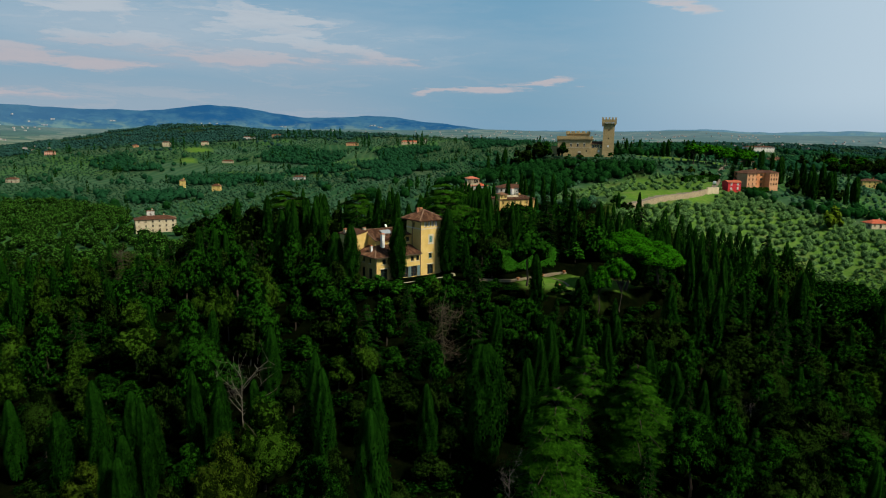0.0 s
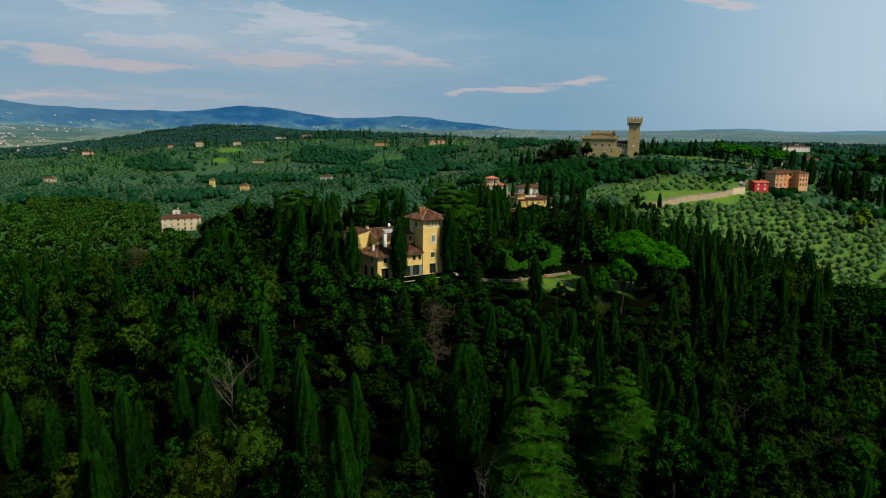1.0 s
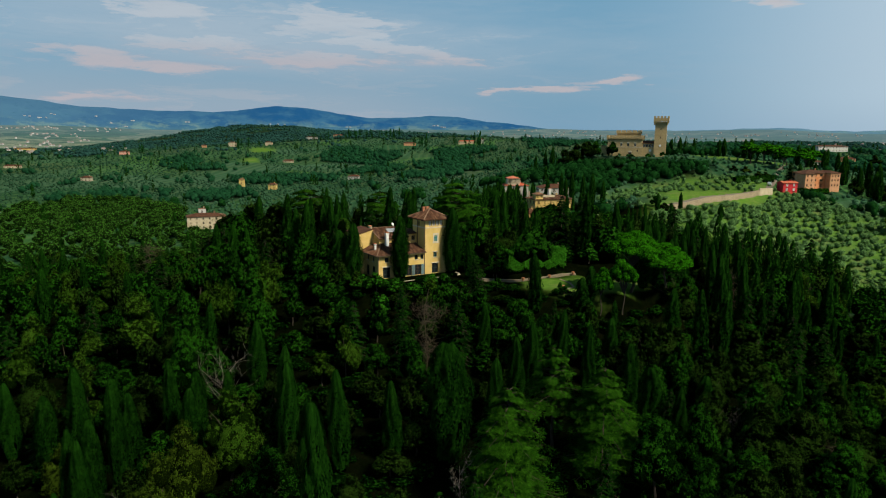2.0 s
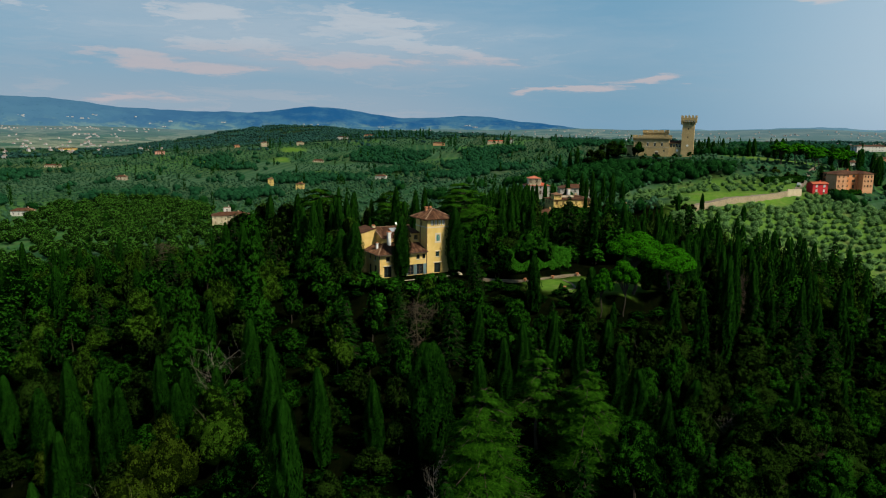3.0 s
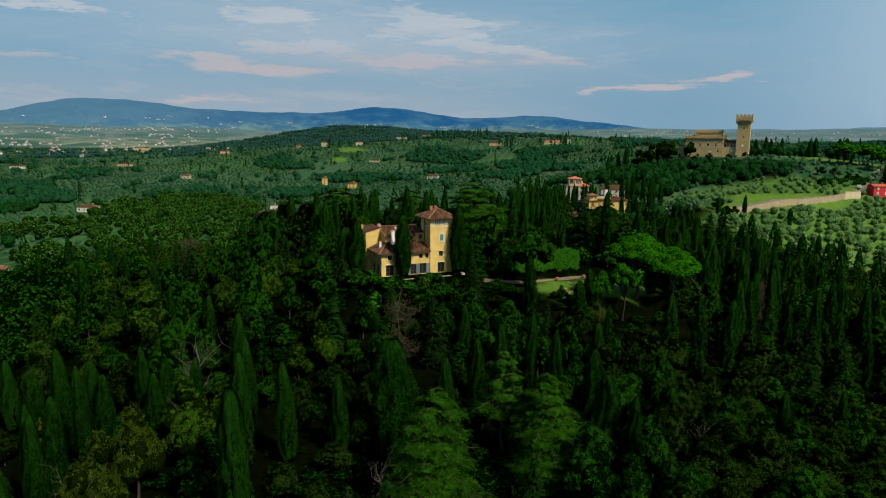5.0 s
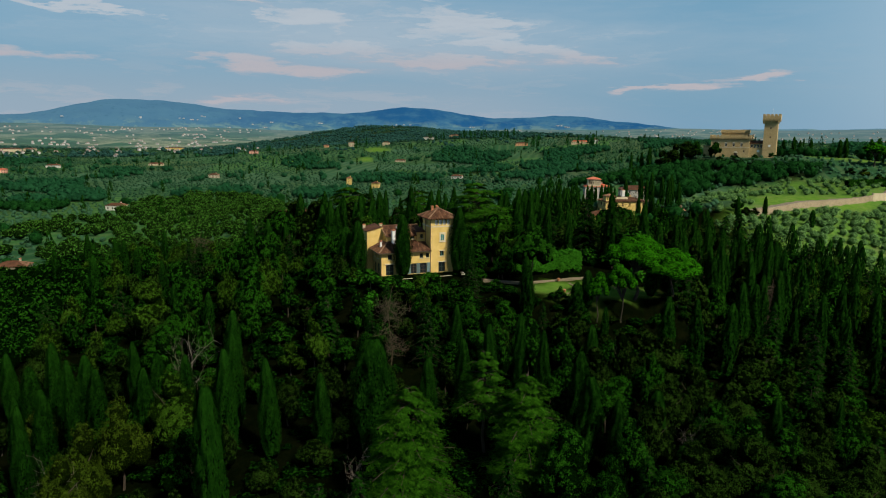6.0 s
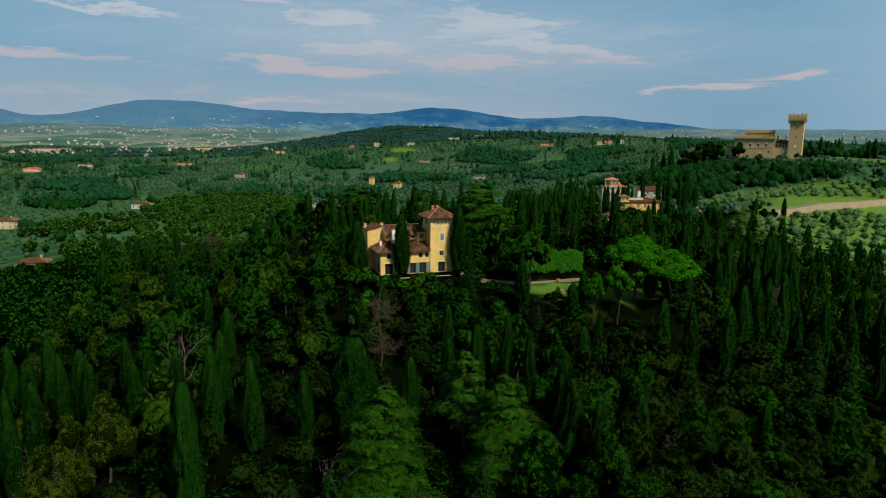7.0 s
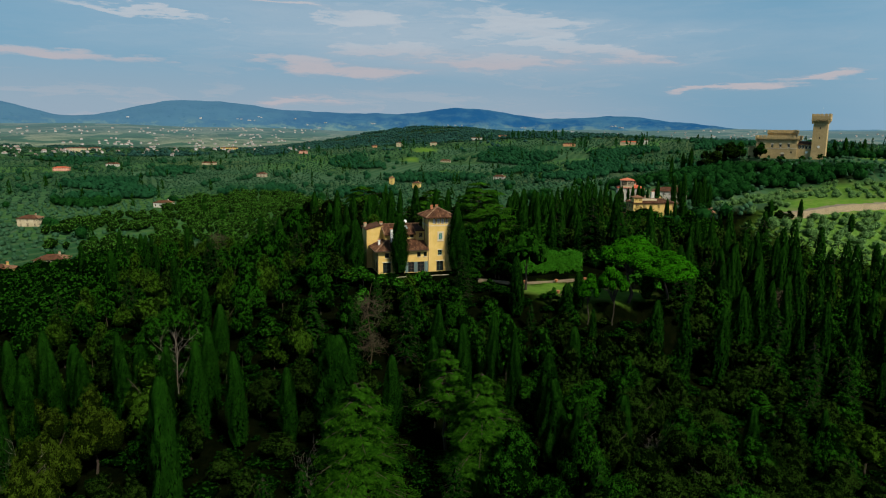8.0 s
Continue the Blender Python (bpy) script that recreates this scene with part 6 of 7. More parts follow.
    slope(bm, (9.9, 3.8, 9.55), (12.19, 3.8, 9.55), (12.19, 7.0, 10.3), (9.9, 7.0, 10.3), 0.14)
    part("roof", bm, M_TILES, root)
    window(root, Side(10.2, 4.2, 0), 1.1, 7.9, 0.8, 1.0, frame=M_SHUTTER, deep=-0.06)
    chimney(root, 4.1, 3.9, 6.6, 10.3, 0.75)
    chimney(root, 0.9, 3.6, 6.0, 7.9, 0.45)
    chimney(root, 2.6, 9.7, 10.3, 11.2, 0.6, P_CREAM)
    chimney(root, -0.9, 12.5, 9.0, 10.8, 0.6, P_CREAM)
    # tower
    T0, T1, TD, EAVE = 12.2, 18.0, 5.9, 13.3
    tower = Side(T0, 0, 0)
    loggia = [(1.0 + 1.02 * k, 1.78 + 1.02 * k, 11.55, 12.85) for k in range(4)]
    holes = [(2.0, 3.7, ground, 2.6), (2.35, 3.35, 4.05, 5.3), *loggia]
    tower.put(part("wall", pierced(0, T1 - T0, -1.6, EAVE, 0.45, holes), P_YELLOW, root))
    window(root, tower, 2.85, ground, 1.7, 2.45, "french_window", M_SHUTTER, None, False, True)
    window(root, tower, 2.85, 4.05, 1.0, 1.25, frame=M_TEAL, lintel=True)
    for a, b, c, d in loggia:
        window(root, tower, (a + b) / 2, c, b - a, d - c, frame=M_BROWN, sill=False, bars=1, cross=0, deep=0.12, pane_mat=M_WHITE)
    side = Side(T0, TD, -90)
    side.put(part("wall", pierced(0, TD - 0.003, -1.6, EAVE, 0.45, [(2.6, 3.3, 11.2, 12.5)]), P_YELLOW, root))
    window(root, side, 2.95, 11.2, 0.7, 1.3, frame=M_SHUTTER, cross=0)
    part("wall", boxed((T1 - 0.45, T1, 0.451, TD, -1.6, EAVE), (T0 + 0.451, T1 - 0.451, TD - 0.45, TD, -1.6, EAVE)), P_YELLOW, root)
    part("floor", boxed((T0 + 0.46, T1 - 0.46, 0.46, TD - 0.46, 0.0, 0.1), (T0 + 0.46, T1 - 0.46, 0.46, TD - 0.46, 3.4, 3.6), (T0 + 0.46, T1 - 0.46, 0.46, TD - 0.46, 10.9, 11.1)), M_BROWN, root)
    part("string_course", boxed((T0 - 0.07, T1 + 0.07, -0.09, -0.004, 11.05, 11.3), (T0 - 0.09, T0 - 0.004, -0.003, TD, 11.05, 11.3)), M_TRIM, root)
    # arched window with closed teal shutters in a stone surround
    arch = [(0.42 * math.cos(a), 8.95 + 0.42 * math.sin(a)) for a in np.linspace(0, math.pi, 9)]
    bm = bmesh.new()
    prism(bm, [(-0.42, 7.85), (0.42, 7.85), *arch], -0.08, 0.0)
    shut = tower.put(part("arched_window", bm, M_TEAL, root, "arched window with closed teal shutters"))
    shut.matrix_basis = shut.matrix_basis @ pose(2.95, 0, 0)
    bm = boxed((-0.75, -0.44, -0.06, -0.003, 7.5, 9.75), (0.44, 0.75, -0.06, -0.003, 7.5, 9.75), (-0.44, 0.44, -0.06, -0.003, 9.42, 9.75), (-0.44, 0.44, -0.1, -0.003, 7.5, 7.8), (-0.9, 0.9, -0.16, -0.061, 7.42, 7.6), (-0.02, 0.02, -0.1, -0.081, 7.86, 9.3))
    part("surround", bm, M_TRIM, shut)
    roof(root, hip_planes(T0 - 1.0, T1 + 1.0, -1.0, TD + 1.0, EAVE - 0.05, 2.1))
    bm = bmesh.new()
    for k in range(12):
        for a, b in (((T0 - 1.0 + k * 0.72, T0 - 0.88 + k * 0.72), (-0.9, -0.004)),):
            box(bm, *a, *b, EAVE - 0.38, EAVE - 0.215)
        box(bm, T0 - 0.9, T0 - 0.004, -0.9 + k * 0.66, -0.78 + k * 0.66, EAVE - 0.38, EAVE - 0.215)
    part("rafter_band", bm, M_BROWN, root)
    chimney(root, 13.9, 3.8, 14.3, 15.75, 0.5, M_TERRACOTTA)
    chimney(root, 15.4, 4.6, 14.3, 15.7, 0.5, M_TERRACOTTA)
    for x, y, z in ((T0 - 0.09, -0.09, EAVE - 0.4), (-0.09, -0.09, 5.5), (T0 - 0.09, 3.4, EAVE - 0.4)):
        part("drainpipe", boxed((x - 0.06, x + 0.06, y - 0.06, y + 0.06, 0.0, z)), M_PIPE, root)
    part("gutter", boxed((-0.95, 12.1, -0.98, -0.82, 5.47, 5.6), (-0.98, -0.82, -0.81, 9.0, 5.47, 5.6)), M_PIPE, root)
    dish = bmesh.new()
    bmesh.ops.create_cone(dish, cap_ends=True, segments=14, radius1=0.42, radius2=0.12, depth=0.14, matrix=pose(8.9, 10.0, 11.15, 65, 0, 20))
    box(dish, 8.87, 8.93, 9.97, 10.03, 10.4, 11.1)
    part("satellite_dish", dish, M_WHITE, root)
    part("terrace", boxed((-3.0, 19.0, -4.2, -0.46, -0.9, 0.02)), M_PAVING, root)
    part("terrace_wall", boxed((-3.0, 19.4, -4.6, -4.21, -1.6, 0.12), (19.01, 19.4, -4.2, 4.0, -1.6, 0.4)), P_GREY, root)
    for k in range(6):
        part("step", boxed((19.41 + k * 0.32, 19.72 + k * 0.32, -2.6, -0.6, -1.6, -0.12 - k * 0.17)), M_TRIM, root)


build_villa()


# ---- the castle ----
def build_castle():
    root = tagged(new("castle"), "golden stone castle with a tall battlemented tower on the ridge", "castle")
    root.matrix_basis = pose(94.0, 543.5, 16.2, 0, 0, -14)
    W, D, H = 26.5, 18.0, 16.2
    front = Side(0, 0, 0)
    wins = [5.2 + 5.3 * k for k in range(4)]
    holes = [(s - 0.75, s + 0.75, 8.7, 11.0) for s in wins] + [(16.4, 18.6, 0.2, 4.0), (3.0, 3.9, 2.0, 3.2), (8.2, 9.3, 1.6, 3.0), (22.5, 23.5, 4.6, 6.0)]
    front.put(part("wall", pierced(0, W, -3, H - 1.4, 0.8, holes), M_STONE, root))
    for s in wins:
        w = window(root, front, s, 8.7, 1.5, 2.3, frame=M_WHITE, bars=1, cross=1, deep=0.3)
        bm = bmesh.new()
        prism(bm, [(s - 1.0, 11.0), (s + 1.0, 11.0), *[(s + 1.0 * math.cos(a), 11.0 + 0.95 * math.sin(a)) for a in np.linspace(0.2, math.pi - 0.2, 7)]], -0.12, -0.004)
        part("arch", bm, M_TRIM, w)
    for s, z, w, h in ((3.45, 2.0, 0.9, 1.2), (8.75, 1.6, 1.1, 1.4), (23.0, 4.6, 1.0, 1.4)):
        window(root, front, s, z, w, h, frame=M_BROWN, deep=0.3)
    door = window(root, front, 17.5, 0.2, 2.2, 3.8, "door", M_BROWN, sill=False, cross=0, deep=0.4, pane_mat=M_BROWN)
    bm = bmesh.new()
    prism(bm, [(16.0, 4.0), (19.0, 4.0), *[(17.5 + 1.5 * math.cos(a), 4.0 + 1.4 * math.sin(a)) for a in np.linspace(0.15, math.pi - 0.15, 9)]], -0.15, -0.004)
    part("arch", bm, M_TRIM, door)
    part("wall", boxed((0, 0.8, 0.801, D, -3, H - 1.4), (W - 0.8, W, 0.801, D, -3, H - 1.4), (0.801, W - 0.801, D - 0.8, D, -3, H - 1.4)), M_STONE, root)
    part("floor", boxed((0.81, W - 0.81, 0.81, D - 0.81, H - 2.0, H - 1.5), (0.81, W - 0.81, 0.81, D - 0.81, 6.6, 7.0)), M_STONE, root)
    part("string_course", boxed((-0.1, W + 0.1, -0.14, -0.004, 7.8, 8.1)), M_TRIM, root)

    merlon = {}

    def crown(x0, x1, y0, y1, z, out, wall_h, size, gap, tall, deep=0.9, pitch=1.1):
        """A parapet carried out on corbels, with merlons on it."""
        bm = bmesh.new()
        box(bm, x0 - out, x1 + out, y0 - out, y0 - out + 0.6, z, z + wall_h)
        box(bm, x0 - out, x1 + out, y1 + out - 0.6, y1 + out, z, z + wall_h)
        box(bm, x0 - out, x0 - out + 0.6, y0 - out + 0.601, y1 + out - 0.601, z, z + wall_h)
        box(bm, x1 + out - 0.6, x1 + out, y0 - out + 0.601, y1 + out - 0.601, z, z + wall_h)
        box(bm, x0 - out + 0.601, x1 + out - 0.601, y0 - out + 0.601, y1 + out - 0.601, z, z + 0.3)
        ring = part("parapet", bm, M_STONE, root)

        def wedge(bm, a0, a1, b0, b1, top, fall, flat):
            """A corbel that widens upwards: from the wall's face out to the parapet's."""
            inner = b1 if b0 in (x0 - out, y0 - out) else b0
            outer = b0 if inner == b1 else b1
            pts = [(inner, top - fall), (inner, top - 0.003), (outer, top - 0.003), (outer, top - fall * 0.35)]
            ends = [[bm.verts.new((a, p, h) if flat else (p, a, h)) for p, h in pts] for a in (a0, a1)]
            faces = [ends[0], ends[1][::-1]] + [[ends[0][i], ends[1][i], ends[1][(i + 1) % 4], ends[0][(i + 1) % 4]] for i in range(4)]
            for q in faces:
                bm.faces.new(q)

        bm = bmesh.new()
        n = int((x1 - x0 + 2 * out) / pitch)
        for k in range(n):
            a = x0 - out + 0.2 + k * (x1 - x0 + 2 * out - 0.4) / n
            for y in ((y0 - out, y0 - 0.004), (y1 + 0.004, y1 + out)):
                wedge(bm, a, a + pitch * 0.5, *y, z, deep, True)
        n = int((y1 - y0 + 2 * out) / pitch)
        for k in range(n):
            a = y0 - out + 0.2 + k * (y1 - y0 + 2 * out - 0.4) / n
            for x in ((x0 - out, x0 - 0.004), (x1 + 0.004, x1 + out)):
                wedge(bm, a, a + pitch * 0.5, *x, z, deep, False)
        bmesh.ops.recalc_face_normals(bm, faces=bm.faces)
        part("corbel_band", bm, M_STONE, ring)
        key = (size, tall)
        if key not in merlon:
            bm = boxed((-size / 2, size / 2, -0.3, 0.3, 0, tall))
            bmesh.ops.bevel(bm, geom=bm.edges[:], offset=0.06, segments=1)
            me = bpy.data.meshes.new("merlon")
            bm.to_mesh(me)
            bm.free()
            me.materials.append(M_STONE)
            merlon[key] = me
        spots = []
        for a0, a1, fixed, flat in ((x0 - out, x1 + out, y0 - out + 0.3, True), (x0 - out, x1 + out, y1 + out - 0.3, True), (y0 - out + gap, y1 + out - gap, x0 - out + 0.3, False), (y0 - out + gap, y1 + out - gap, x1 + out - 0.3, False)):
            n = max(2, round((a1 - a0 - size) / (size + gap)))
            for k in range(n + 1):
                c = a0 + size / 2 + k * (a1 - a0 - size) / n
                spots.append(((c, fixed), 0) if flat else ((fixed, c), 90))
        for (x, y), turn in spots:
            ob = new("merlon", merlon[key])
            ob.parent = ring
            ob.matrix_basis = pose(x, y, z + wall_h, 0, 0, turn)

    crown(0, W, 0, D, H - 1.4, 0.9, 1.0, 1.4, 1.0, 1.3, 1.5, 1.3)
    part("wall", boxed((6.5, 24.5, 4.5, 15.5, H - 1.45, 18.9)), M_STONE, root)
    crown(6.5, 24.5, 4.5, 15.5, 18.9, 0.5, 0.7, 2.6, 1.3, 1.4, 0.9, 1.3)
    part("wall", boxed((-5.5, -0.01, 3.0, 14.0, -3, 8.6)), M_STONE, root)
    part("roof", boxed((-5.9, -0.01, 2.6, 14.4, 8.603, 8.9)), M_TILES, root)
    # gallery between the house and the tower
    g = Side(W + 0.003, 1.2, 0)
    holes = [(0.6 + 2.1 * k, 2.1 + 2.1 * k, 8.0, 10.4) for k in range(4)]
    g.put(part("wall", pierced(0, 8.8, -3, 11.0, 0.6, holes), M_STONE, root))
    for a, b, c, d in holes:
        window(root, g, (a + b) / 2, c, b - a, d - c, frame=M_WHITE, sill=False, deep=0.35)
    part("wall", boxed((W + 0.01, W + 8.8, 9.0, 9.6, -3, 11.0)), M_STONE, root)
    roof(root, [((W, 0.6, 11.05), (W + 9.0, 0.6, 11.05), (W + 9.0, 9.8, 13.2), (W, 9.8, 13.2))], M_TILES, False)
    bm = bmesh.new()
    bmesh.ops.create_cone(bm, cap_ends=True, segments=20, radius1=0.9, radius2=0.9, depth=0.12, matrix=pose(W + 6.0, 1.12, 5.6, 90, 0, 0))
    part("round_window", bm, M_WHITE, root)
    # tower
    tx, ty, tw = W + 8.85, 0.0, 8.6
    th = 27.6
    bm = bmesh.new()
    for z0, z1, g0, g1 in ((-3, 4, 0.5, 0.15), (4, th, 0.15, 0.0)):
        low = [bm.verts.new((tx + a * tw - (1 - 2 * a) * g0, ty + b * tw - (1 - 2 * b) * g0, z0)) for a, b in ((0, 0), (1, 0), (1, 1), (0, 1))]
        top = [bm.verts.new((tx + a * tw - (1 - 2 * a) * g1, ty + b * tw - (1 - 2 * b) * g1, z1)) for a, b in ((0, 0), (1, 0), (1, 1), (0, 1))]
        for i in range(4):
            bm.faces.new((low[i], low[(i + 1) % 4], top[(i + 1) % 4], top[i]))
        bm.faces.new(top)
    part("tower", bm, M_STONE, root)
    crown(tx, tx + tw, ty, ty + tw, th + 0.6, 1.4, 2.2, 1.35, 1.0, 1.6, 3.0, 1.6)
    bm = bmesh.new()
    bmesh.ops.create_cone(bm, cap_ends=True, segments=20, radius1=0.85, radius2=0.85, depth=0.2, matrix=pose(tx + 4.3, ty - 0.2, 9.5, 90, 0, 0))
    part("clock_face", bm, M_WHITE, root)
    for z in (15.0, 21.5):
        part("slit_window", boxed((tx + 4.0, tx + 4.6, ty - 0.13, ty - 0.02, z, z + 1.3)), M_GLASS, root)
    part("flagpole", boxed((tx + 4.25, tx + 4.35, ty + 4.2, ty + 4.3, th, th + 9.0)), M_WHITE, root)


build_castle()


# ---- other houses ----
def house(name, label, x, y, turn, w, d, h, wall, tiles=M_TILES, rise=1.6, gabled=False, cols=4, rows=2, over=0.5, group="", shutter=None, z=None, tiled=False, sides=True):
    """A plastered country house: walls, roof, rows of windows with frames and panes, door and chimney."""
    root = tagged(new(name), label, "house", group)
    zz = (float(height(x, y)) if z is None else z) - 0.2
    root.matrix_basis = pose(x, y, zz, 0, 0, turn)
    x0, x1, y0, y1 = -w / 2, w / 2, -d / 2, d / 2
    bm = boxed((x0, x1, y0, y1, -2.5, h))
    if gabled:
        for a, b in ((x0, x0 + 0.3), (x1 - 0.3, x1)):
            v = [bm.verts.new(p) for p in ((a, y0, h), (a, y1, h), (a, 0, h + rise), (b, y0, h), (b, y1, h), (b, 0, h + rise))]
            for f in ((0, 1, 2), (5, 4, 3), (0, 2, 5, 3), (1, 4, 5, 2)):
                bm.faces.new([v[i] for i in f])
    part("wall", bm, wall, root)
    make = gable_planes if gabled else hip_planes
    roof(root, make(x0 - over, x1 + over, y0 - over, y1 + over, h + 0.02, rise * (1 + 2 * over / d)), tiles, tiled)
    floor_h = h / rows
    for side, length, n in ((Side(x0, y0, 0), w, cols), (Side(x0, y1, -90), d, max(1, round(cols * d / w))), (Side(x1, y0, 90), d, max(1, round(cols * d / w)))):
        if side.m.to_euler().z and not sides:
            continue
        for r in range(rows):
            for k in range(n):
                s = length * (k + 0.5) / n
                if r == 0 and k == n // 2 and side.m.to_euler().z == 0:
                    window(root, side, s, 0.25, 1.2, 2.2, "door", M_BROWN, sill=False, deep=-0.06, pane_mat=M_BROWN)
                else:
                    window(root, side, s, r * floor_h + floor_h * 0.34, 0.95, min(1.5, floor_h * 0.45), frame=M_SHUTTER if shutter else M_BROWN, shutters=shutter, deep=-0.06, sill=False, cross=0)
    chimney(root, w * 0.22, d * 0.12, h, h + rise + 0.9, 0.6, wall)
    return root


def turret(root, x, y, w, z0, z1, wall, tiles, rise=1.0, share=0.3, tall=1.2):
    part("turret", boxed((x - w / 2, x + w / 2, y - w / 2, y + w / 2, z0, z1)), wall, root)
    roof(root, hip_planes(x - w / 2 - 0.5, x + w / 2 + 0.5, y - w / 2 - 0.5, y + w / 2 + 0.5, z1 + 0.02, rise), tiles, False)
    for k in range(2):
        window(root, Side(x - w / 2, y - w / 2, 0), w * (k + 0.5) / 2, z1 - tall - 0.5, w * share, tall, deep=-0.06, sill=False)


def build_houses():
    # yellow villa on the ridge behind
    a = house("country_house", "large yellow country house with a low tiled roof among cypresses", 35.4, 329.6, 22, 20, 11, 10.3, P_YELLOW, rise=1.5, cols=6, rows=3, z=-8.0, tiled=True)
    turret(a, -8.0, -3.6, 3.8, 6.0, 12.9, P_YELLOW, M_TILES)
    part("belvedere", boxed((-5.4, 1.5, -3.0, 1.0, 10.3, 11.9)), P_CREAM, a)
    chimney(a, 1.5, 3.5, 10.3, 15.0, 1.4, P_WHITE)
    house("farm_wing", "lower yellow wing beside the country house", 25.0, 314.0, 22, 8, 7, 5.2, P_YELLOW, cols=2, rows=2, z=-8.2)
    b = house("country_house", "pale house with bright red tiled roofs and a square turret", 19.5, 399, 10, 14, 10, 5.4, P_DULL, M_RED_TILES, 1.6, cols=4, rows=2, z=-1.8)
    turret(b, -1.8, -1.5, 7.0, 5.0, 9.6, P_CREAM, M_RED_TILES, 1.3, 0.40, 2.3)
    house("country_house", "long white house with brown roofs behind the cypresses", 41, 393, 8, 17, 10, 6.0, P_DULL, rise=1.8, cols=5, rows=2, z=-3.0)
    # garden house behind the big villa
    house("garden_house", "small pale outbuilding with a tiled roof behind the villa", -2.5, 186, 20, 8, 6, 3.6, P_CREAM, cols=2, rows=1)
    house("garden_loggia", "small tiled garden shelter beside the drive", 59.6, 314.7, -10, 6, 4, 2.8, P_CREAM, cols=2, rows=1)
    # orange villa and red house by the road
    c = house("country_house", "large orange villa with salmon wings above the olive grove", 211, 452, 16, 18, 13, 9.2, P_ORANGE, rise=1.8, cols=4, rows=3, z=1.6, shutter=M_SHUTTER)
    part("wing", boxed((-12.5, -5.5, -10.6, -1.0, -2.5, 9.0)), P_SALMON, c)
    part("wing", boxed((5.2, 12.2, -11.0, 4.0, -2.5, 9.4)), P_SALMON, c)
    roof(c, hip_planes(-13.0, -5.0, -11.1, -0.5, 9.02, 1.3), M_TILES, False)
    roof(c, hip_planes(4.7, 12.7, -11.5, 4.5, 9.42, 1.5), M_TILES, False)
    for s in (0.9, 3.0, 5.1):
        for z in (1.2, 4.3, 7.0):
            window(c, Side(5.2, -11.0, 0), s + 0.4, z, 0.9, 1.4, deep=-0.06, sill=False)
    for s in (1.5, 4.5):
        for z in (1.2, 4.3, 7.0):
            window(c, Side(-12.5, -10.6, 0), s, z, 0.9, 1.4, deep=-0.06, sill=False)
    red = house("red_house", "small bright red house with white-framed windows beside the road", 185.5, 424, 14, 9.5, 6, 5.6, P_RED, M_RED_TILES, 1.0, True, cols=2, rows=2, z=0.2, sides=False)
    for s, z in ((2.4, 0.9), (2.4, 3.6), (7.1, 0.9), (7.1, 3.6)):
        window(red, Side(-4.75, -3.0, 0), s, z, 1.3, 1.6, frame=M_WHITE, deep=-0.12, sill=False, pane_mat=M_WHITE)
    for row in EAST_HOUSES + WEST_HOUSES + FAR_HOUSES:
        label, wall, tiles, x, y, turn, w, d, h, cols, rows = row
        k = 0.66 if row in FAR_HOUSES else 0.9
        house("country_house", label, x, y, turn, w * k, d * k, h * k, wall, tiles, cols=cols, rows=rows, group="houses of the valley")
    # pale tower on the white house in the valley
    t = house("tower_house", "small pale square tower rising from the valley house", -178, 404, 20, 4.2, 4.2, 12.0, P_WHITE, cols=1, rows=3, rise=0.3, over=0.1)
    tagged(t, group="houses of the valley")


EAST_HOUSES = [("low cream bungalow with a bright red roof below the grove", P_CREAM, M_RED_TILES, 248, 374, 10, 13, 8, 3.4, 3, 1),
               ("ochre farmhouse with a brown roof beyond the meadow", P_YELLOW, M_TILES, 352, 545, -8, 16, 10, 6.4, 4, 2),
               ("second ochre farmhouse beyond the meadow", P_YELLOW, M_TILES, 372, 540, -8, 14, 9, 4.6, 3, 2),
               ("white house half hidden by pines on the ridge", P_WHITE, M_TILES, 330, 720, 5, 16, 10, 6.0, 4, 2),
               ("terracotta house on the ridge road", P_SALMON, M_TILES, 372, 745, 5, 18, 10, 7.0, 5, 2),
               ("long white convent on the far ridge", P_WHITE, M_TILES, 440, 930, 12, 46, 14, 8.0, 9, 2)]
WEST_HOUSES = [("cream house with brown tiled roofs in the valley below", P_CREAM, M_TILES, -172, 396, 28, 25, 11, 9.0, 6, 3),
               ("small yellow tower house in the valley", P_YELLOW, M_TILES, -283, 730, 10, 6, 6, 9.0, 1, 3),
               ("yellow cottage among cypresses in the valley", P_YELLOW, M_TILES, -228, 676, 5, 9, 7, 6.0, 2, 2),
               ("grey stone farmhouse on the slope", P_GREY, M_TILES, -488, 760, 15, 13, 9, 5.0, 3, 2),
               ("white cottage below the wood", P_WHITE, M_TILES, -170, 800, 0, 15, 8, 4.2, 4, 1),
               ("cream villa among the trees at the foot of the hill", P_CREAM, M_TILES, -196, 206, 30, 13, 9, 6.0, 3, 2),
               ("ochre villa at the foot of the hill", P_YELLOW, M_TILES, -196, 184, 20, 9, 8, 5.5, 2, 2),
               ("cream farmhouse above the olive grove", P_CREAM, M_TILES, -334, 304, 25, 14, 9, 6.0, 3, 2),
               ("white farm in the lower valley", P_WHITE, M_TILES, -352, 436, 20, 16, 8, 4.6, 4, 1)]
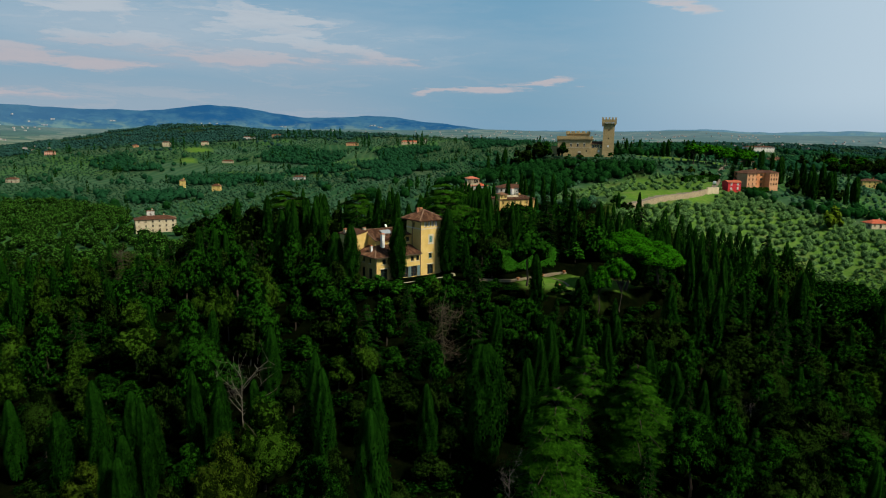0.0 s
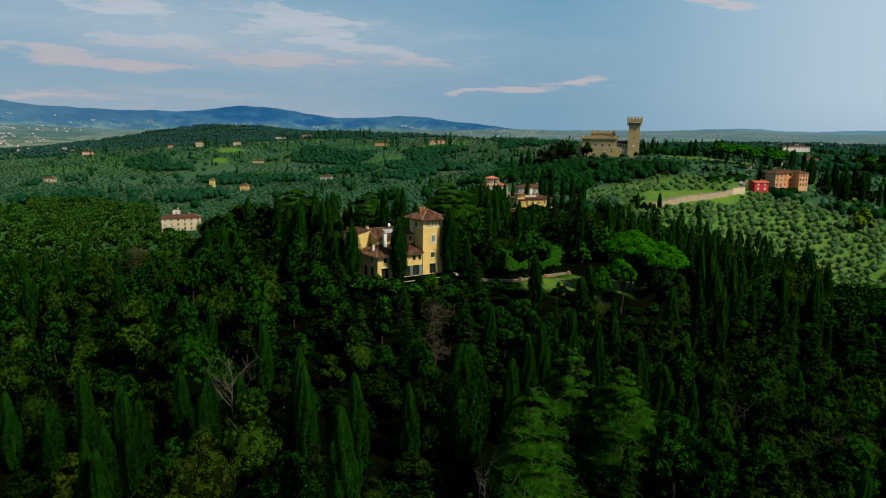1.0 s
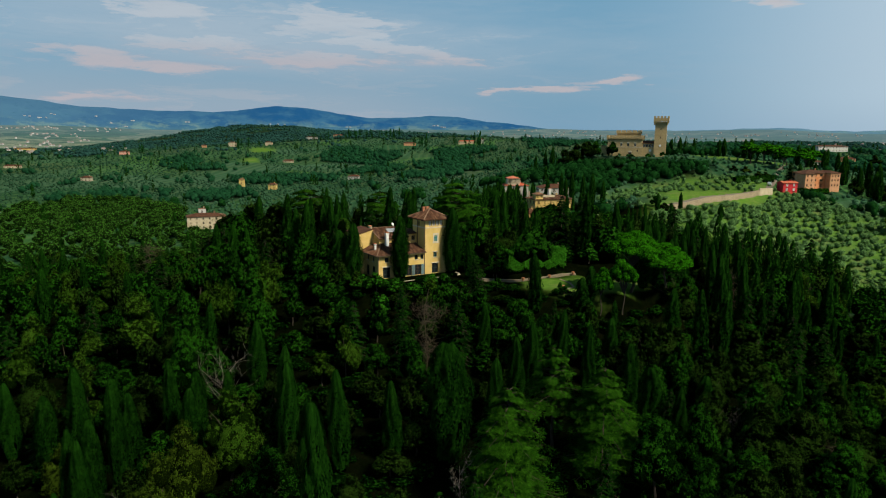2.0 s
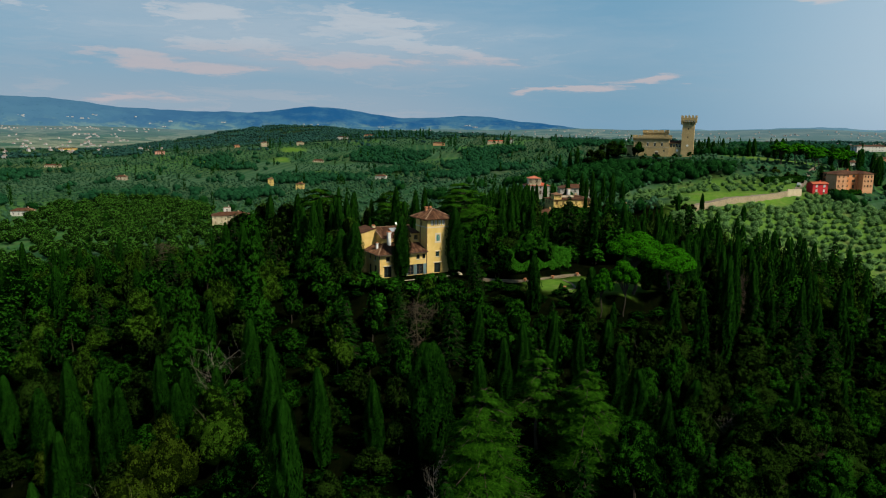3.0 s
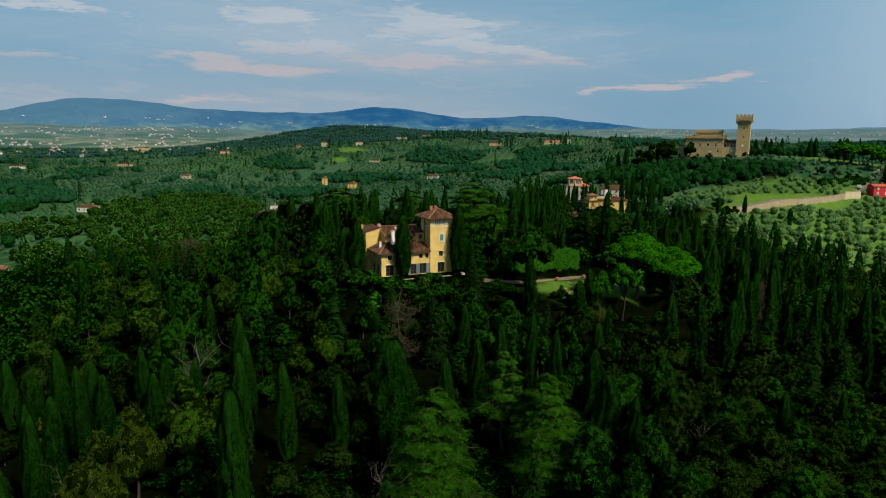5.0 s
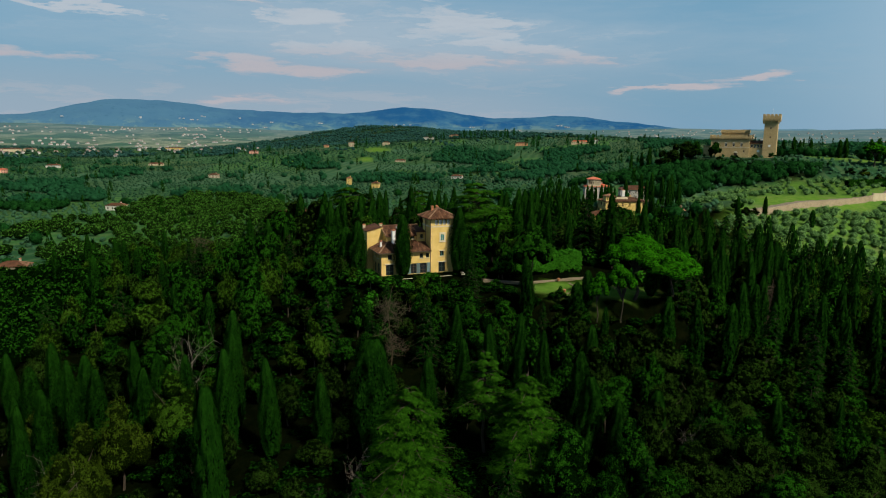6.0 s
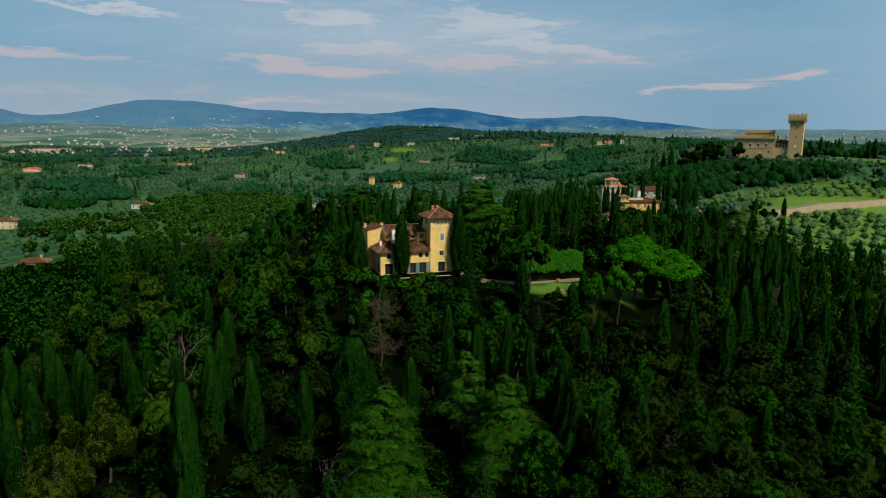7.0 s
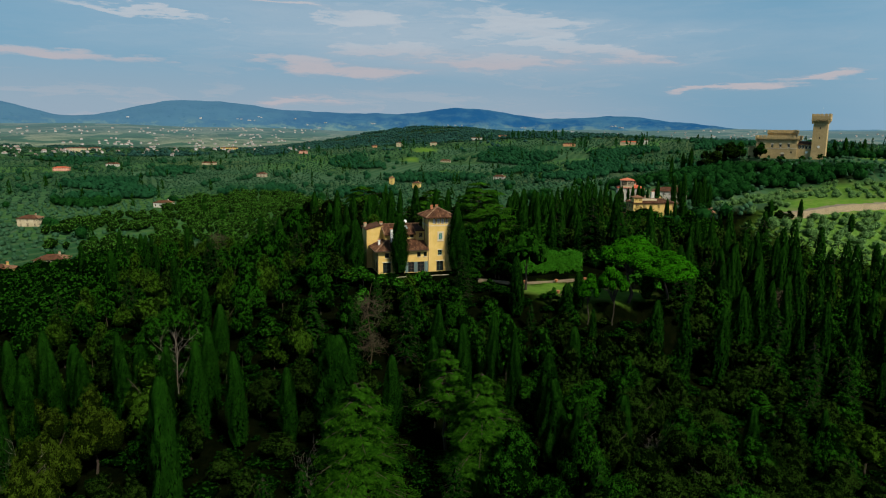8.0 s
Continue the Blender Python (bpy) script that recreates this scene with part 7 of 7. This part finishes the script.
FAR_HOUSES = [("pink villa with pale terraces across the valley", P_PINK, M_RED_TILES, -772, 694, 35, 30, 16, 7.5, 7, 2),
              ("long white farm beyond the wood", P_WHITE, M_TILES, -782, 792, 30, 28, 10, 6.0, 6, 2),
              ("long cream farm across the valley", P_CREAM, M_TILES, -705, 918, 30, 34, 10, 5.5, 7, 1),
              ("pink farmhouse on the far slope", P_PINK, M_TILES, -663, 1140, 20, 24, 12, 9.0, 5, 2),
              ("long cream villa in the plain", P_CREAM, M_TILES, -1245, 1130, 40, 60, 18, 11.0, 9, 2),
              ("cream hamlet house in the plain", P_CREAM, M_TILES, -1340, 1265, 35, 42, 14, 8.0, 6, 2),
              ("long ochre villa on the far rise", P_YELLOW, M_TILES, -1168, 1560, 30, 70, 16, 9.0, 10, 2),
              ("large cream villa in the hamlet on the far hill", P_CREAM, M_TILES, -550, 1350, 18, 24, 16, 13.0, 5, 3),
              ("cream hamlet house on the far hill", P_CREAM, M_TILES, -480, 1370, 15, 22, 12, 10.0, 4, 2),
              ("small hamlet house on the far hill", P_SALMON, M_TILES, -610, 1345, 15, 16, 10, 7.0, 3, 2),
              ("long cream building across the valley", P_CREAM, M_TILES, -337, 1060, 15, 26, 9, 4.5, 6, 1),
              ("long farm with a pale tower end on the ridge", P_CREAM, M_RED_TILES, -58, 1246, 5, 46, 11, 7.0, 9, 1),
              ("tall white house at the end of the farm", P_WHITE, M_TILES, -30, 1240, 5, 12, 10, 11.0, 2, 3),
              ("ochre house on the far ridge", P_SALMON, M_TILES, -165, 1250, 8, 34, 10, 7.0, 6, 2),
              ("ochre ridge house among cypresses", P_SALMON, M_TILES, -400, 1640, 12, 34, 12, 9.0, 5, 2),
              ("white houses along the far ridge road", P_WHITE, M_TILES, -455, 1600, 12, 40, 10, 7.0, 7, 1)]
build_houses()


# cypresses and shrubs round the ridge houses and the villa terrace
for x, y, tall in ((20, 350, 13), (24, 362, 12), (28, 354, 12), (36, 362, 14), (44, 366, 16), (49, 358, 17), (54, 352, 15), (58, 345, 16), (47, 372, 13), (29, 366, 12), (8, 360, 11), (2, 366, 12), (60, 322, 13), (56, 330, 14), (16, 318, 12), (12, 326, 12), (18, 322, 13), (15, 330, 14), (20, 334, 13), (43, 318, 13), (46, 322, 12), (49, 316, 14), (45, 309, 9), (9, 334, 14), (5, 330, 13), (11, 382, 9), (15.5, 384, 10), (20, 383, 9.5), (25, 386, 10), (30, 384, 9), (7, 388, 10)):
    CYPRESS_MID.plant(x, y, tall, 1.1)
for x, y, tall, wide in ((-24, 141, 5.5, 1.3), (-28, 146, 6, 1.2), (-20, 138, 4.0, 1.5), (-23, 133, 4.5, 1.5), (7, 149, 3.0, 1.6), (11, 154, 3.5, 1.5), (12, 146, 3.0, 1.5), (13, 158, 4.0, 1.3), (-26, 152, 7, 1.1), (-29, 158, 8, 1.1)):
    OAK_MID.plant(x, y, min(tall, sight_cap(x, y) - float(height(x, y))), wide)


# ---- walls, road, hedges, garden ----
def ribbon(name, label, category, mat, points, wide, thick, lift=0.06, step_len=4.0):
    """A strip laid along a line of points on the ground."""
    pts = []
    for (ax, ay), (bx, by) in zip(points, points[1:]):
        n = max(1, int(math.hypot(bx - ax, by - ay) / step_len))
        pts += [(ax + (bx - ax) * k / n, ay + (by - ay) * k / n) for k in range(n)]
    pts.append(points[-1])
    p = np.array(pts)
    d = unit(np.gradient(p, axis=0))
    side = np.stack([-d[:, 1], d[:, 0]], -1) * wide / 2
    bm = bmesh.new()
    rows = []
    for a, s in zip(p, side):
        z = float(height(*a)) + lift
        rows.append([bm.verts.new((*(a + s), z + thick)), bm.verts.new((*(a - s), z + thick)), bm.verts.new((*(a - s), z - 2.0)), bm.verts.new((*(a + s), z - 2.0))])
    for a, b in zip(rows, rows[1:]):
        for i in range(4):
            bm.faces.new((a[i], a[(i + 1) % 4], b[(i + 1) % 4], b[i]))
    bm.faces.new(rows[0][::-1])
    bm.faces.new(rows[-1])
    bmesh.ops.recalc_face_normals(bm, faces=bm.faces)
    me = bpy.data.meshes.new(name)
    bm.to_mesh(me)
    bm.free()
    me.materials.append(mat)
    return tagged(new(name, me), label, category, kind="structure")


ribbon("retaining_wall", "long buff stone retaining wall below the olive meadow", "wall", M_RUBBLE, [(92, 322), (100, 331), (135, 370), (162, 404)], 0.7, 3.0)
ribbon("retaining_wall", "pale end of the stone wall beside the road", "wall", P_CREAM, [(162, 404), (172, 411)], 0.8, 4.0)
ribbon("road", "pale worn country road beside the wall", "road", M_ROAD, [(89, 325), (97, 334), (131.5, 373), (157, 405), (171, 417), (177, 432), (187, 452), (203, 490), (230, 540)], 5.5, 0.05)
ribbon("road", "pale gravel drive on the far slope", "road", M_PAVING, [(36, 372), (30, 400), (24, 440), (10, 470)], 4.0, 0.05)
ribbon("path", "pale stone garden path behind the lawn", "path", M_PAVING, [(8, 149.5), (17, 154.4), (24, 159.2), (31, 163.5)], 1.3, 0.25)
ribbon("path", "curved pale garden path across the lawn", "path", M_PAVING, [(27.5, 147), (29.5, 150), (29, 154), (27, 158)], 0.5, 0.04, 0.05, 1.5)


def hedge(name, label, x, y, turn, length, wide, tall, mat, seed, n_per=26, leaf=0.16, sunk=0.0):
    """A leafy hedge with an uneven outline."""
    rng = np.random.default_rng(seed)
    n = int(n_per * (length * tall * 2 + length * wide))
    s, q, h = rng.uniform(-length / 2, length / 2, n), rng.uniform(-wide / 2, wide / 2, n), rng.uniform(0, tall, n)
    face = rng.integers(0, 3, n)
    q = np.where(face == 0, -wide / 2, np.where(face == 1, wide / 2, q))
    h = np.where(face == 2, tall, h) + 0.3 * np.sin(s * 1.3) + 0.22 * np.sin(s * 3.1 + 1)
    at = np.stack([s, q, h], -1) + rng.normal(0, 0.16, (n, 3))
    out = np.stack([np.zeros(n), np.where(face == 0, -1.0, np.where(face == 1, 1.0, 0)), np.where(face == 2, 1.0, 0.3)], -1)
    size = leaf * rng.uniform(0.6, 1.3, n)
    parts = [leaves(at, unit(out + 0.8 * scattered(rng, n)), scattered(rng, n), size, size * 1.3)]
    bm = boxed((-length / 2, length / 2, -wide / 2 * 0.8, wide / 2 * 0.8, -1.0, tall * 0.88))
    core = np.array([v.co[:] for v in bm.verts]), np.array([[v.index for v in f.verts] for f in bm.faces])
    bm.verts.index_update()
    core = np.array([v.co[:] for v in bm.verts]), np.array([[v.index for v in f.verts] for f in bm.faces])
    bm.free()
    ob = tagged(new(name, crown_mesh(name, parts, [core], mat)), label, "hedge")
    ob.matrix_basis = pose(x, y, float(height(x, y)) - sunk, 0, 0, turn)
    return ob


hedge("vine_hedge", "tall bright green vine-covered pergola behind the lawn", 21.0, 163.5, 32, 17, 3.0, 4.2, L_BRIGHT, 71, 60)
hedge("vine_hedge", "bright green vine row on a garden wall beside the villa", 4.0, 170.0, 25, 15, 2.0, 2.8, L_BRIGHT, 72, 60)
hedge("hedge", "clipped green hedge below the orange villa", 203, 432, 18, 26, 2.0, 2.2, L_OAK, 73, 14, 0.3)
hedge("hedge", "dark hedge along the olive meadow", 172, 442, 30, 34, 3.0, 3.0, L_OAK, 74, 14, 0.3)
for x, y, tall, wide in ((-13.5, 134.5, 4.4, 1.3), (-9.5, 135.5, 4.2, 1.3), (-6.0, 136.5, 4.4, 1.3), (-17.0, 136.0, 3.6, 1.5), (-11.5, 131.0, 4.6, 1.3), (46, 200, 9, 1.0), (50, 206, 10, 0.95), (26.1, 147.0, 1.9, 0.9), (-2.5, 141.5, 3.4, 1.5), (42, 160, 5, 1.2), (46, 170, 6, 1.2), (13, 173, 8.5, 1.1), (36, 176, 6, 1.2), (30, 180, 5, 1.3), (58, 262, 8, 1.1), (62, 270, 9, 1.1)):
    BRIGHT.plant(x, y, tall, wide, 0.1)


def urn(x, y):
    bm = bmesh.new()
    profile = [(0.22, 0.0), (0.30, 0.08), (0.42, 0.45), (0.50, 0.75), (0.56, 0.80), (0.56, 0.90), (0.46, 0.90)]
    rings = [[bm.verts.new((r * math.cos(a), r * math.sin(a), z)) for a in np.arange(14) * 2 * math.pi / 14] for r, z in profile]
    for p, q in zip(rings, rings[1:]):
        for i in range(14):
            bm.faces.new((p[i], p[(i + 1) % 14], q[(i + 1) % 14], q[i]))
    bm.faces.new(rings[-1])
    bm.faces.new(rings[0][::-1])
    root = tagged(new("plant_pot"), "round terracotta pot on the lawn and path", "pot", "terracotta pots")
    part("bowl", bm, M_TERRACOTTA, root)
    root.matrix_basis = pose(x, y, float(height(x, y)) + 0.02) @ Matrix.Scale(0.75, 4)
    return root


first_pot = urn(26.9, 148.3)
for x, y in ((18.0, 154.0), (24.5, 158.2), (30.5, 162.0)):
    copy_thing(first_pot, pose(x, y, float(height(x, y)) + 0.30))


def car(label, x, y, turn):
    """A small white van: body, windows, wheels with rims, lamps."""
    root = tagged(new("van"), label, "van")
    root.matrix_basis = pose(x, y, float(height(x, y)) + 0.12, 0, 0, turn)
    bm = bmesh.new()
    prism(bm, [(-2.4, 0.35), (2.4, 0.35), (2.45, 0.95), (1.5, 1.15), (0.95, 1.95), (-2.3, 2.0), (-2.45, 1.0)], -0.9, 0.9)
    bmesh.ops.bevel(bm, geom=bm.edges[:], offset=0.07, segments=2)
    body = part("body", bm, M_CAR, root)
    for y0 in (-0.915, 0.903):
        part("side_window", boxed((-1.9, -0.6, y0, y0 + 0.012, 1.2, 1.75), (-0.5, 0.9, y0, y0 + 0.012, 1.2, 1.75)), M_GLASS, body)
    glass_front = part("windscreen", boxed((-0.4, 0.4, -0.75, 0.75, -0.01, 0.01)), M_GLASS, body)
    glass_front.matrix_basis = pose(1.27, 0, 1.56, 0, 55, 0)
    for wx in (-1.5, 1.5):
        for wy in (-0.86, 0.86):
            bm = bmesh.new()
            bmesh.ops.create_cone(bm, cap_ends=True, segments=18, radius1=0.34, radius2=0.34, depth=0.24, matrix=pose(wx, wy, 0.34, 90, 0, 0))
            tyre = part("wheel", bm, M_RUBBER, root)
            bm = bmesh.new()
            bmesh.ops.create_cone(bm, cap_ends=True, segments=14, radius1=0.2, radius2=0.2, depth=0.27, matrix=pose(wx, wy, 0.34, 90, 0, 0))
            part("rim", bm, M_TRIM, tyre)
    for y0 in (-0.65, 0.65):
        part("headlight", boxed((2.44, 2.49, y0 - 0.15, y0 + 0.15, 0.72, 0.9)), M_SKYGLASS, body)


car("white van on the road beside the red house", 180, 437, 62)
